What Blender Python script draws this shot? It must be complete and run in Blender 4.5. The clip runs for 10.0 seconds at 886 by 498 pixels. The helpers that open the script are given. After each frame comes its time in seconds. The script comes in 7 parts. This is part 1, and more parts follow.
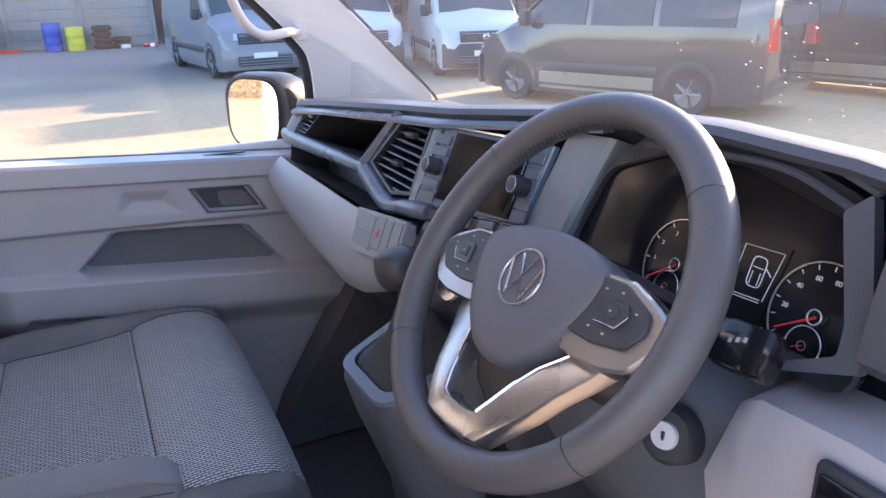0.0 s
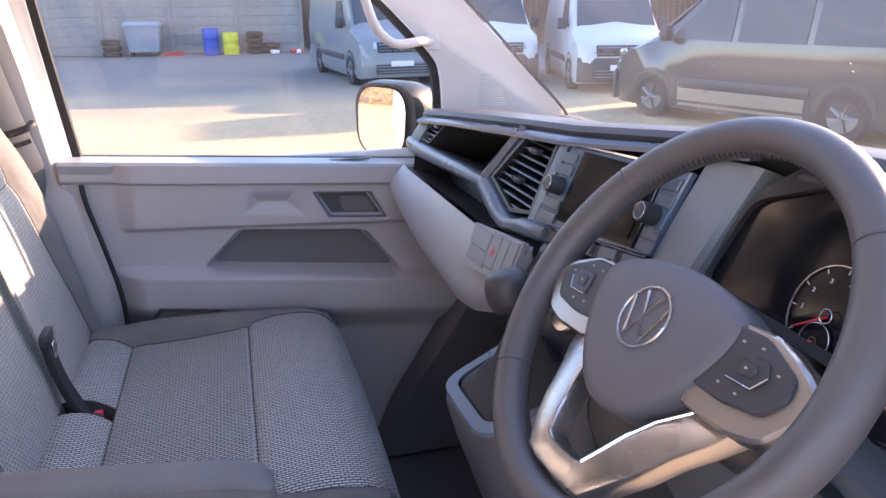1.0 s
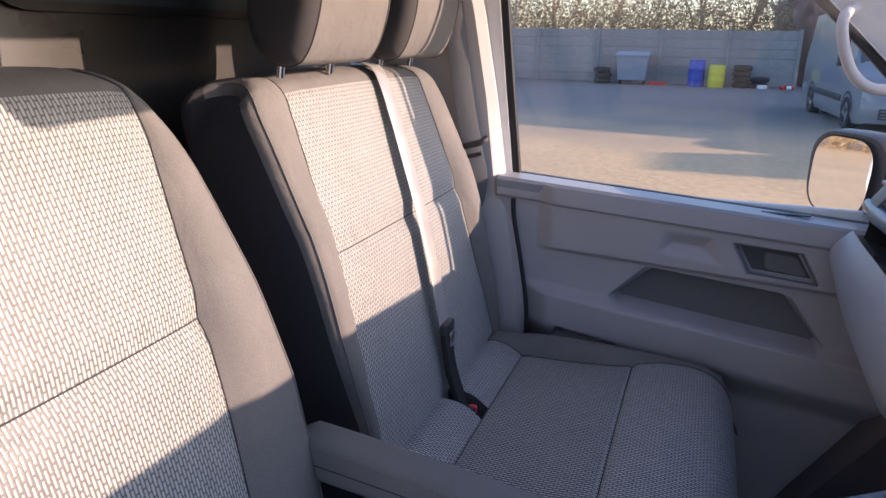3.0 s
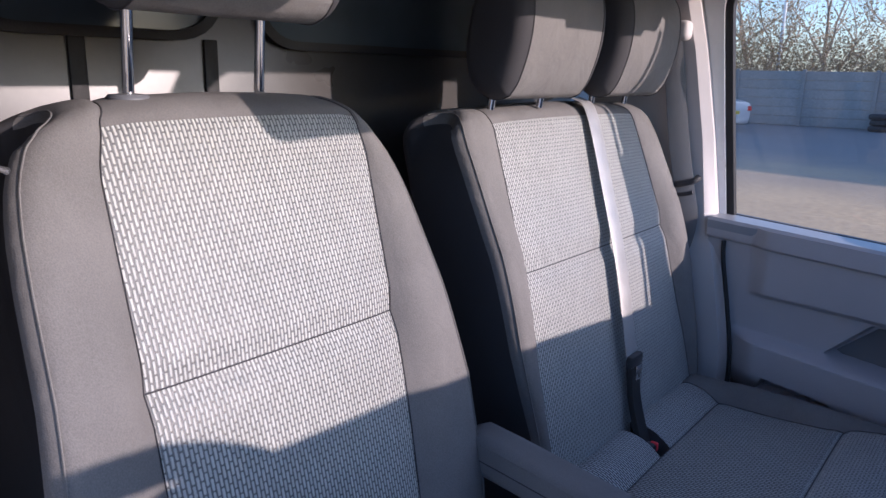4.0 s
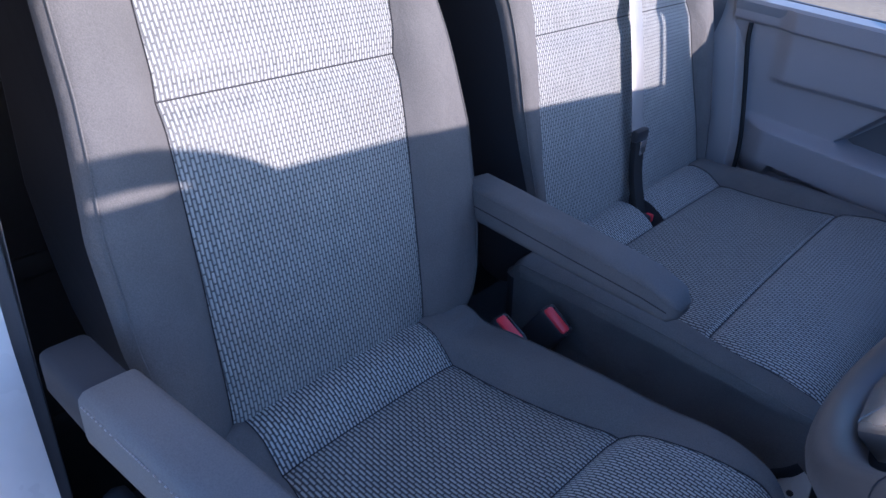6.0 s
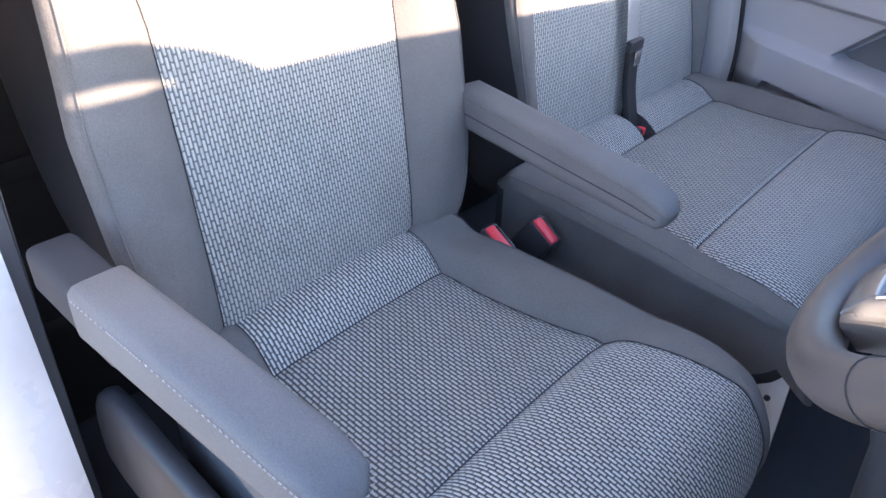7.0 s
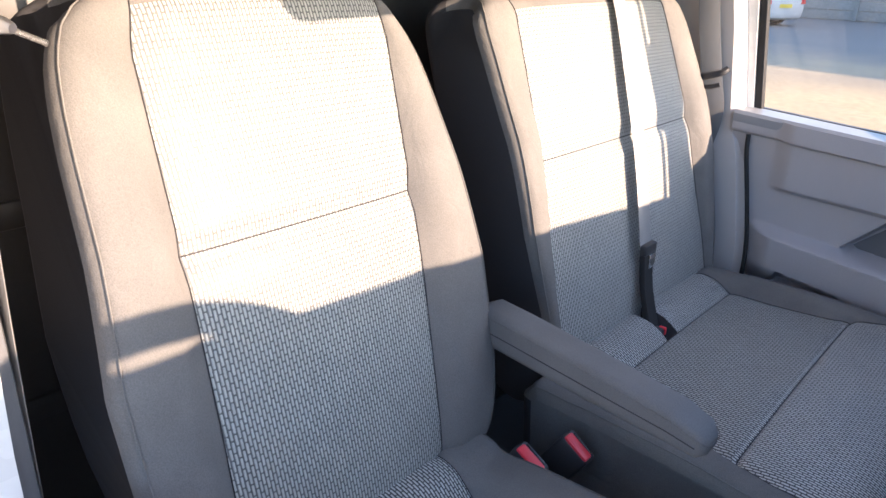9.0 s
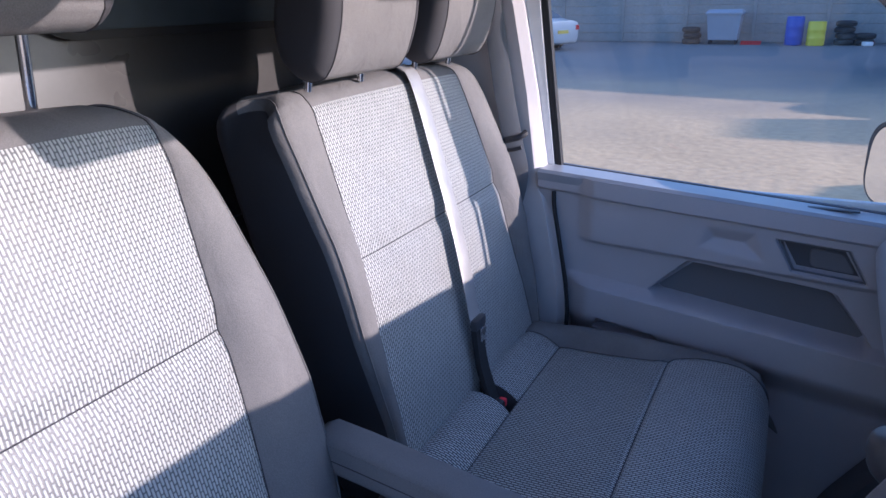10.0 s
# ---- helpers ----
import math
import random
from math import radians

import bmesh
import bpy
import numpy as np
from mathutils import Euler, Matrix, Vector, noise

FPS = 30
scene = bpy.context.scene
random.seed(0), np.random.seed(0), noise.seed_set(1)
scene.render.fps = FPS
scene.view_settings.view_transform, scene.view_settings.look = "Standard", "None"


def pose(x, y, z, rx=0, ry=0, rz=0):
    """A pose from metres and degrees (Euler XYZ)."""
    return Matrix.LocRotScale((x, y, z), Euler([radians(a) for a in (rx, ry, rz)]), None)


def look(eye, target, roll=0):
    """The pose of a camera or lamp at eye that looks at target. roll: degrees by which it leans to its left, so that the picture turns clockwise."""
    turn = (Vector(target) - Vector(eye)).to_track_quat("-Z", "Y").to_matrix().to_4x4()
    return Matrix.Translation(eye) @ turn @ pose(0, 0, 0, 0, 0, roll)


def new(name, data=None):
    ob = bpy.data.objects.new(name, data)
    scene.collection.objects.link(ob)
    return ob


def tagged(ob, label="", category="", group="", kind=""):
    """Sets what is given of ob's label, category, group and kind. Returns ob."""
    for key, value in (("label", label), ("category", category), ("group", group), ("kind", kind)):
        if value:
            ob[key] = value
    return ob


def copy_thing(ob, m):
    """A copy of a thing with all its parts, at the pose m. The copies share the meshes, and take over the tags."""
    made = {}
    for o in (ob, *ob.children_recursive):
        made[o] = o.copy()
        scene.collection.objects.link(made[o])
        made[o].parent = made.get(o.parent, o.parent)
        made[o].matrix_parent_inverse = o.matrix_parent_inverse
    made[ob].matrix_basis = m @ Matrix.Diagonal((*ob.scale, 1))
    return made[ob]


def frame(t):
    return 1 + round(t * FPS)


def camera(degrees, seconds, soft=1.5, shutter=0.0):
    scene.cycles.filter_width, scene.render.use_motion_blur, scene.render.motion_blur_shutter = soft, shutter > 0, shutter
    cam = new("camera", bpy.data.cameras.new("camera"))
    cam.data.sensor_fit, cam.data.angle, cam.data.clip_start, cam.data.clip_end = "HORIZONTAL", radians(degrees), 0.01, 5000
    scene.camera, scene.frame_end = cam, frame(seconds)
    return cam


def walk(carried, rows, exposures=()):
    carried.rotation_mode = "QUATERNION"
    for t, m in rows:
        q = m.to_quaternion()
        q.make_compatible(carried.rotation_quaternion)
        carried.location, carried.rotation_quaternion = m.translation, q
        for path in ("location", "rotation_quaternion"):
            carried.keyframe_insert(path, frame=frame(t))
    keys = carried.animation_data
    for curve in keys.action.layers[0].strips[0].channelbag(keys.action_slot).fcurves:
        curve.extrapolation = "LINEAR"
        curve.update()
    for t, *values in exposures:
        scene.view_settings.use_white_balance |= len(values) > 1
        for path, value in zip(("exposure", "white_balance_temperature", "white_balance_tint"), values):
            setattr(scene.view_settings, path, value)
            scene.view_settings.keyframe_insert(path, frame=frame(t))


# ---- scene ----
cam = camera(63.42, 10.0)
PATH = [
    (0, (0.2585, -0.6862, 1.7483), (1.0903, 1.0009, 1.0689), -1.27),
    (0.5, (0.2706, -0.6722, 1.7473), (0.9709, 1.0787, 1.0809), -0.99),
    (1, (0.2848, -0.6428, 1.7443), (0.8098, 1.1758, 1.0984), -0.42),
    (1.5, (0.3000, -0.5970, 1.7466), (0.6107, 1.2776, 1.1224), 0.02),
    (2, (0.3099, -0.5642, 1.7453), (0.3386, 1.3422, 1.1415), 0.35),
    (2.5, (0.3264, -0.5617, 1.7523), (0.0551, 1.3312, 1.1663), 0.71),
    (3, (0.3698, -0.5859, 1.7489), (-0.2852, 1.2147, 1.1753), 0.85),
    (3.2, (0.3909, -0.5952, 1.7386), (-0.4304, 1.1366, 1.1675), 0.81),
    (4.3, (0.4951, -0.6396, 1.7429), (-0.8067, 0.8182, 1.3182), 0.47),
    (4.5, (0.5135, -0.6509, 1.7371), (-0.8247, 0.7866, 1.3593), -0.11),
    (5, (0.5482, -0.6723, 1.7321), (-0.8209, 0.7363, 1.3557), 0.20),
    (5.5, (0.5511, -0.6640, 1.7093), (-0.7387, 0.7150, 1.0501), 1.83),
    (6, (0.5554, -0.6526, 1.6793), (-0.5928, 0.6661, 0.7084), 3.12),
    (7.3, (0.5616, -0.6589, 1.6582), (-0.4793, 0.6018, 0.5060), 4.37),
    (7.5, (0.5592, -0.6575, 1.6581), (-0.4837, 0.6063, 0.5113), 4.19),
    (8, (0.5458, -0.6492, 1.6569), (-0.5349, 0.6411, 0.5766), 3.33),
    (8.5, (0.5336, -0.6438, 1.6814), (-0.6342, 0.6976, 0.7666), 1.99),
    (9, (0.5186, -0.6496, 1.7340), (-0.7075, 0.7413, 0.9843), 1.51),
    (9.5, (0.5090, -0.6203, 1.7875), (-0.6759, 0.8529, 1.1350), 0.12),
    (10, (0.4719, -0.5673, 1.8233), (-0.3815, 1.1159, 1.1610), -1.09),
]
EXPO = [(0, 2.42, 5700, 24), (1, 2.5, 5950, 29), (2, 2.1, 6150, 26), (2.7, 1.6, 5900, 26), (3.2, 1.2, 5350, 26), (4.3, 0.82, 4600, 21), (5.5, 0.82, 4550, 20), (6.2, 1.52, 4350, 21), (7.3, 3.05, 5800, 18), (8.5, 3.0, 6000, 20), (9, 2.2, 5650, 17), (9.5, 1.1, 5100, 18), (10, 1.2, 4500, 22)]
walk(cam, [(t, look(eye, target, roll)) for t, eye, target, roll in PATH], EXPO)

# ---- world, sun ----
SUN_DIR = Vector((1.0, 0.30, 0.285)).normalized()
ELEV = math.asin(SUN_DIR.z)
world = bpy.data.worlds.new("world")
scene.world = world
world.use_nodes = True
wn = world.node_tree
sky = wn.nodes.new("ShaderNodeTexSky")
sky.sky_type = "NISHITA"
sky.sun_disc = False
sky.sun_elevation = ELEV
sky.sun_rotation = math.atan2(SUN_DIR.x, SUN_DIR.y)
wn.links.new(sky.outputs[0], wn.nodes["Background"].inputs[0])
wn.nodes["Background"].inputs[1].default_value = 0.15
sun = new("sun", bpy.data.lights.new("sun", "SUN"))
sun.data.energy = 3.8
sun.data.angle = radians(0.55)
sun.data.color = (1.0, 0.70, 0.42)
sun.matrix_world = look(SUN_DIR * 30, (0, 0, 0))


# ---- materials ----
def nodes_of(m):
    m.use_nodes = True
    nt = m.node_tree
    return nt, nt.nodes["Principled BSDF"]


def surface(name, colour, rough=0.6, metal=0.0, grain=300.0, blotch=6.0, vary=0.10, bump=0.08, depth=0.001, rvary=0.08, coat=0.0, wrinkle=0.0):
    """Colour and gloss varied at two scales, with a fine relief."""
    m = bpy.data.materials.new(name)
    nt, bsdf = nodes_of(m)
    N, L = nt.nodes.new, nt.links.new
    co = N("ShaderNodeTexCoord")
    a, b = N("ShaderNodeTexNoise"), N("ShaderNodeTexNoise")
    a.inputs["Scale"].default_value, a.inputs["Detail"].default_value = blotch, 4
    b.inputs["Scale"].default_value, b.inputs["Detail"].default_value = grain, 2
    info = N("ShaderNodeObjectInfo")
    for t in (a, b):
        L(co.outputs["Object"], t.inputs["Vector"])
    mix = N("ShaderNodeMath")
    mix.operation = "ADD"
    L(a.outputs["Fac"], mix.inputs[0])
    L(b.outputs["Fac"], mix.inputs[1])
    ramp = N("ShaderNodeMapRange")
    ramp.inputs[1].default_value, ramp.inputs[2].default_value = 0.6, 1.4
    ramp.inputs[3].default_value, ramp.inputs[4].default_value = 1 - vary, 1 + vary
    L(mix.outputs[0], ramp.inputs[0])
    rnd = N("ShaderNodeMapRange")
    rnd.inputs[3].default_value, rnd.inputs[4].default_value = 0.96, 1.04
    L(info.outputs["Random"], rnd.inputs[0])
    mul = N("ShaderNodeMath")
    mul.operation = "MULTIPLY"
    L(ramp.outputs[0], mul.inputs[0])
    L(rnd.outputs[0], mul.inputs[1])
    sc = N("ShaderNodeVectorMath")
    sc.operation = "SCALE"
    sc.inputs[0].default_value = colour[:3]
    L(mul.outputs[0], sc.inputs["Scale"])
    L(sc.outputs[0], bsdf.inputs["Base Color"])
    rr = N("ShaderNodeMapRange")
    rr.inputs[1].default_value, rr.inputs[2].default_value = 0.3, 0.7
    rr.inputs[3].default_value, rr.inputs[4].default_value = max(0.02, rough - rvary), min(1, rough + rvary)
    L(a.outputs["Fac"], rr.inputs[0])
    L(rr.outputs[0], bsdf.inputs["Roughness"])
    bsdf.inputs["Metallic"].default_value = metal
    bsdf.inputs["Coat Weight"].default_value = coat
    if bump:
        bp = N("ShaderNodeBump")
        bp.inputs["Strength"].default_value, bp.inputs["Distance"].default_value = bump, depth
        L(b.outputs["Fac"], bp.inputs["Height"])
        L(bp.outputs[0], bsdf.inputs["Normal"])
        if wrinkle:
            w, wb = N("ShaderNodeTexNoise"), N("ShaderNodeBump")
            w.inputs["Scale"].default_value, w.inputs["Detail"].default_value = 16, 3
            w.inputs["Distortion"].default_value = 0.6
            wb.inputs["Strength"].default_value, wb.inputs["Distance"].default_value = wrinkle, 0.010
            L(co.outputs["Object"], w.inputs["Vector"])
            L(w.outputs["Fac"], wb.inputs["Height"])
            L(wb.outputs[0], bp.inputs["Normal"])
    return m


def weave(name, light, dark, length, width, fill=0.40, bump=0.9, relief=0.0016):
    """Woven seat cloth: columns of short rounded raised dashes, staggered, laid out in the cloth's own metres."""
    m = bpy.data.materials.new(name)
    nt, bsdf = nodes_of(m)
    N, L = nt.nodes.new, nt.links.new
    def calc(op, a, b=0.0, c=0.0):
        n = N("ShaderNodeMath")
        n.operation = op
        for k, v in enumerate((a, b, c)):
            if isinstance(v, (int, float)):
                n.inputs[k].default_value = v
            else:
                L(v, n.inputs[k])
        return n.outputs[0]
    uv = N("ShaderNodeUVMap")
    uv.uv_map = "UVMap"
    fine, noi = N("ShaderNodeTexNoise"), N("ShaderNodeTexNoise")
    fine.inputs["Scale"].default_value = 420
    noi.inputs["Scale"].default_value, noi.inputs["Detail"].default_value = 9, 3
    for t in (fine, noi):
        L(uv.outputs[0], t.inputs["Vector"])
    jit = N("ShaderNodeVectorMath")
    jit.operation = "MULTIPLY_ADD"
    jit.inputs[1].default_value = (0.0011, 0.0016, 0)
    L(fine.outputs["Color"], jit.inputs[0])
    L(uv.outputs[0], jit.inputs[2])
    sep = N("ShaderNodeSeparateXYZ")
    L(jit.outputs[0], sep.inputs[0])
    u = calc("DIVIDE", sep.outputs["X"], width)
    col = calc("FLOOR", u)
    fu = calc("MULTIPLY", calc("SUBTRACT", calc("FRACT", u), 0.5), width)
    half = calc("FRACT", calc("MULTIPLY", col, 0.5))
    v = calc("ADD", calc("DIVIDE", sep.outputs["Y"], length), half)
    fv = calc("MULTIPLY", calc("ABSOLUTE", calc("SUBTRACT", calc("FRACT", v), 0.5)), length)
    r = width * fill
    over = calc("MAXIMUM", calc("SUBTRACT", fv, length * 0.455 - r), 0.0)
    d = calc("DIVIDE", calc("SQRT", calc("ADD", calc("MULTIPLY", fu, fu), calc("MULTIPLY", over, over))), r)
    h = calc("SQRT", calc("MAXIMUM", calc("SUBTRACT", 1.0, calc("MULTIPLY", d, d)), 0.0))
    mask = N("ShaderNodeMapRange")
    mask.inputs[1].default_value, mask.inputs[2].default_value = 1.22, 0.62
    L(d, mask.inputs[0])
    idn = N("ShaderNodeTexWhiteNoise")
    com = N("ShaderNodeCombineXYZ")
    L(col, com.inputs["X"])
    L(calc("FLOOR", v), com.inputs["Y"])
    L(com.outputs[0], idn.inputs["Vector"])
    tone = calc("ADD", calc("MULTIPLY", idn.outputs["Value"], 0.16), calc("MULTIPLY_ADD", noi.outputs["Fac"], 0.16, 0.84))
    mix = N("ShaderNodeMix")
    mix.data_type = "RGBA"
    mix.inputs["A"].default_value = (*dark, 1)
    mix.inputs["B"].default_value = (*light, 1)
    L(mask.outputs[0], mix.inputs["Factor"])
    sc = N("ShaderNodeVectorMath")
    sc.operation = "SCALE"
    L(mix.outputs["Result"], sc.inputs[0])
    L(tone, sc.inputs["Scale"])
    L(sc.outputs[0], bsdf.inputs["Base Color"])
    bsdf.inputs["Roughness"].default_value = 0.50
    bsdf.inputs["Sheen Weight"].default_value = 0.15
    bp = N("ShaderNodeBump")
    bp.inputs["Strength"].default_value, bp.inputs["Distance"].default_value = bump, relief
    L(calc("MULTIPLY_ADD", noi.outputs["Fac"], 3.0, calc("MULTIPLY_ADD", fine.outputs["Fac"], 0.10, h)), bp.inputs["Height"])
    L(bp.outputs[0], bsdf.inputs["Normal"])
    return m


def glass(name, tint=(1, 1, 1), gloss=0.07, dirt=0.0, spots=0.0):
    """A thin pane: clear, with a gloss, a film of dust and dried drops."""
    m = bpy.data.materials.new(name)
    m.use_nodes = True
    nt = m.node_tree
    nt.nodes.clear()
    N, L = nt.nodes.new, nt.links.new
    out, tr, gl, df = N("ShaderNodeOutputMaterial"), N("ShaderNodeBsdfTransparent"), N("ShaderNodeBsdfGlossy"), N("ShaderNodeBsdfTranslucent")
    d2 = N("ShaderNodeBsdfDiffuse")
    tr.inputs[0].default_value = (*tint, 1)
    gl.inputs["Roughness"].default_value = 0.02
    m1, m2, m3 = N("ShaderNodeMixShader"), N("ShaderNodeMixShader"), N("ShaderNodeMixShader")
    m1.inputs[0].default_value = gloss
    L(tr.outputs[0], m1.inputs[1])
    L(gl.outputs[0], m1.inputs[2])
    co = N("ShaderNodeTexCoord")
    vo, no = N("ShaderNodeTexVoronoi"), N("ShaderNodeTexNoise")
    vo.inputs["Scale"].default_value = 75
    no.inputs["Scale"].default_value, no.inputs["Detail"].default_value = 5, 6
    L(co.outputs["Object"], vo.inputs["Vector"])
    L(co.outputs["Object"], no.inputs["Vector"])
    near = N("ShaderNodeMapRange")
    near.inputs[1].default_value, near.inputs[2].default_value = 0.05, 0.10
    near.inputs[3].default_value, near.inputs[4].default_value = spots, 0
    L(vo.outputs["Distance"], near.inputs[0])
    some = N("ShaderNodeMapRange")
    some.inputs[1].default_value, some.inputs[2].default_value = 0.52, 0.62
    L(no.outputs["Fac"], some.inputs[0])
    pr = N("ShaderNodeMath")
    pr.operation = "MULTIPLY"
    L(near.outputs[0], pr.inputs[0])
    L(some.outputs[0], pr.inputs[1])
    film = N("ShaderNodeMapRange")
    film.inputs[1].default_value, film.inputs[2].default_value = 0.25, 0.75
    film.inputs[3].default_value, film.inputs[4].default_value = dirt * 0.5, dirt * 1.5
    L(no.outputs["Fac"], film.inputs[0])
    sm = N("ShaderNodeMath")
    sm.use_clamp = True
    L(pr.outputs[0], sm.inputs[0])
    L(film.outputs[0], sm.inputs[1])
    m3.inputs[0].default_value = 0.5
    L(df.outputs[0], m3.inputs[1])
    L(d2.outputs[0], m3.inputs[2])
    L(sm.outputs[0], m2.inputs[0])
    L(m1.outputs[0], m2.inputs[1])
    L(m3.outputs[0], m2.inputs[2])
    L(m2.outputs[0], out.inputs[0])
    return m


def glowing(name, colour, power):
    m = bpy.data.materials.new(name)
    nt, bsdf = nodes_of(m)
    bsdf.inputs["Base Color"].default_value = (*colour, 1)
    bsdf.inputs["Emission Color"].default_value = (*colour, 1)
    bsdf.inputs["Emission Strength"].default_value = power
    return m


ARM_CLOTH = surface("armrest_cloth", (0.160, 0.158, 0.158), 0.9, grain=650, blotch=10, vary=0.20, bump=0.6, depth=0.0006, wrinkle=0.3)
# dark tone for the shaded pocket, and for the handle lever
DOOR_DARK = surface("dark_door_plastic", (0.150, 0.150, 0.158), 0.8, grain=700, vary=0.10, bump=0.2, depth=0.0004)
CLOTH = surface("plain_cloth", (0.150, 0.144, 0.138), 0.9, grain=650, blotch=10, vary=0.26, bump=0.6, depth=0.0006, wrinkle=0.45)
# dark cloth; on the seat shells its tone also holds their shade
CLOTH_DARK = surface("dark_cloth", (0.044, 0.043, 0.047), 0.9, grain=900, blotch=10, vary=0.15, bump=0.35, depth=0.0006)
WEAVE = weave("woven_cloth", (0.47, 0.475, 0.45), (0.125, 0.127, 0.125), 0.0145, 0.0048, 0.33, 1.0, 0.0018)
WEAVE_SEAT = weave("woven_cloth_seat", (0.60, 0.605, 0.58), (0.060, 0.061, 0.062), 0.0118, 0.0053, 0.28)
WEAVE_FINE = weave("woven_cloth_fine", (0.50, 0.505, 0.48), (0.064, 0.065, 0.064), 0.0123, 0.0057, 0.27)
DASH = surface("grey_soft_plastic", (0.125, 0.130, 0.142), 0.55, grain=700, vary=0.08, bump=0.25, depth=0.0005)
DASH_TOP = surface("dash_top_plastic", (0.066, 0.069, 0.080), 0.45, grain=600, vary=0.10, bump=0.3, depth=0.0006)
TRIM = surface("slate_trim", (0.105, 0.128, 0.165), 0.28, grain=500, vary=0.06, bump=0.10, depth=0.0003)
GLOVE = surface("mid_grey_plastic", (0.285, 0.297, 0.32), 0.36, grain=700, vary=0.06, bump=0.2, depth=0.0004)
ALLOY = surface("alloy", (0.20, 0.20, 0.21), 0.35, 0.7, grain=60, vary=0.1, bump=0.0)
PANEL = surface("light_grey_plastic", (0.36, 0.345, 0.355), 0.5, grain=700, vary=0.06, bump=0.2, depth=0.0004)
DOOR = surface("door_card_plastic", (0.415, 0.40, 0.415), 0.55, grain=700, vary=0.08, bump=0.25, depth=0.0005)
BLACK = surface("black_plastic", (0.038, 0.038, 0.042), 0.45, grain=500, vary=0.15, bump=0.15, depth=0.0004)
GLOSS = surface("black_gloss", (0.010, 0.010, 0.012), 0.12, grain=200, vary=0.1, bump=0.0)
LEATHER = surface("wheel_leather", (0.084, 0.080, 0.083), 0.40, grain=1400, blotch=12, vary=0.12, bump=0.5, depth=0.0004)
HUB = surface("airbag_cover", (0.102, 0.101, 0.114), 0.55, grain=1000, vary=0.06, bump=0.3, depth=0.0004)
SILVER = surface("satin_silver", (0.50, 0.485, 0.47), 0.27, 0.92, grain=400, vary=0.06, bump=0.05, depth=0.0002)
CHROME = surface("chrome", (0.80, 0.80, 0.81), 0.08, 1.0, grain=200, vary=0.03, bump=0.0)
STEEL = surface("dull_steel", (0.42, 0.42, 0.43), 0.3, 0.9, grain=300, vary=0.08, bump=0.05)
RUBBER = surface("black_rubber", (0.015, 0.015, 0.016), 0.7, grain=400, vary=0.2, bump=0.2)
# black webbing in a pale, part-metal colour that stands for sunlit sheen
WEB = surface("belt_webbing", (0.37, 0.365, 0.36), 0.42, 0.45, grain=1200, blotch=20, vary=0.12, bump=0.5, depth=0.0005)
RED = surface("red_button", (0.78, 0.05, 0.07), 0.4, grain=300, vary=0.05, bump=0.05)
LINER = surface("headliner_cloth", (0.50, 0.485, 0.47), 0.95, grain=900, vary=0.06, bump=0.3, depth=0.0005)
PILLAR = surface("pillar_trim", (0.50, 0.47, 0.46), 0.6, grain=800, vary=0.06, bump=0.25, depth=0.0004)
PAINT = surface("white_paint", (0.80, 0.80, 0.79), 0.25, grain=60, vary=0.03, bump=0.0, coat=0.6)
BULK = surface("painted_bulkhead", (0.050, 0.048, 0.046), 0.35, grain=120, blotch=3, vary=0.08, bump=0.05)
CARPET = surface("black_floor_mat", (0.100, 0.098, 0.105), 0.9, grain=900, vary=0.25, bump=0.6, depth=0.002)
MIRROR = surface("mirror_glass", (0.93, 0.93, 0.93), 0.02, 1.0, grain=5, vary=0.01, bump=0.0, rvary=0.0)
WHITE_MARK = surface("white_marking", (0.75, 0.75, 0.75), 0.5, vary=0.03, bump=0.0)
NEEDLE = surface("red_needle", (0.6, 0.02, 0.03), 0.5, vary=0.03, bump=0.0)
SCREEN_ON = glowing("lit_display", (0.55, 0.58, 0.60), 0.05)
WINDSCREEN = glass("windscreen_glass", (0.93, 0.96, 0.94), 0.05, 0.045, 0.9)
PANE = glass("door_glass", (0.93, 0.96, 0.95), 0.05, 0.022, 0.16)
CARGLASS = surface("tinted_glass", (0.07, 0.085, 0.10), 0.06, grain=20, vary=0.1, bump=0.0)
REDLAMP = surface("red_lamp", (0.55, 0.02, 0.02), 0.2, vary=0.06, bump=0.0)
HEADLAMP = surface("headlamp", (0.55, 0.57, 0.60), 0.12, 0.4, grain=40, vary=0.2, bump=0.0)
TYRE = surface("tyre_rubber", (0.022, 0.022, 0.023), 0.8, grain=90, vary=0.2, bump=0.4, depth=0.004)
CLAD_GREY = surface("grey_van_paint", (0.21, 0.22, 0.235), 0.32, 0.0, grain=40, vary=0.04, bump=0.0, coat=0.5, rvary=0.0)
CLAD_DARK = surface("dark_van_paint", (0.045, 0.048, 0.052), 0.14, 0.0, grain=40, vary=0.05, bump=0.0, coat=0.8, rvary=0.0)

# sandy tone painting the sunlit ground's reflection on the minibus's lower side
SILL_REFLECTION = surface("sill_reflection", (0.26, 0.215, 0.16), 0.35, grain=30, blotch=2, vary=0.10, bump=0.0, coat=0.3)
# white paint toned down so that sunlit vans do not burn out
VANWHITE = surface("dull_white_paint", (0.56, 0.56, 0.55), 0.3, grain=30, blotch=1.5, vary=0.06, bump=0.0, coat=0.4, rvary=0.0)
SLATE = surface("slate_panel", (0.20, 0.225, 0.245), 0.42, grain=700, vary=0.06, bump=0.2, depth=0.0004)
SLAT = surface("vent_slat", (0.045, 0.046, 0.055), 0.30, grain=500, vary=0.1, bump=0.05)
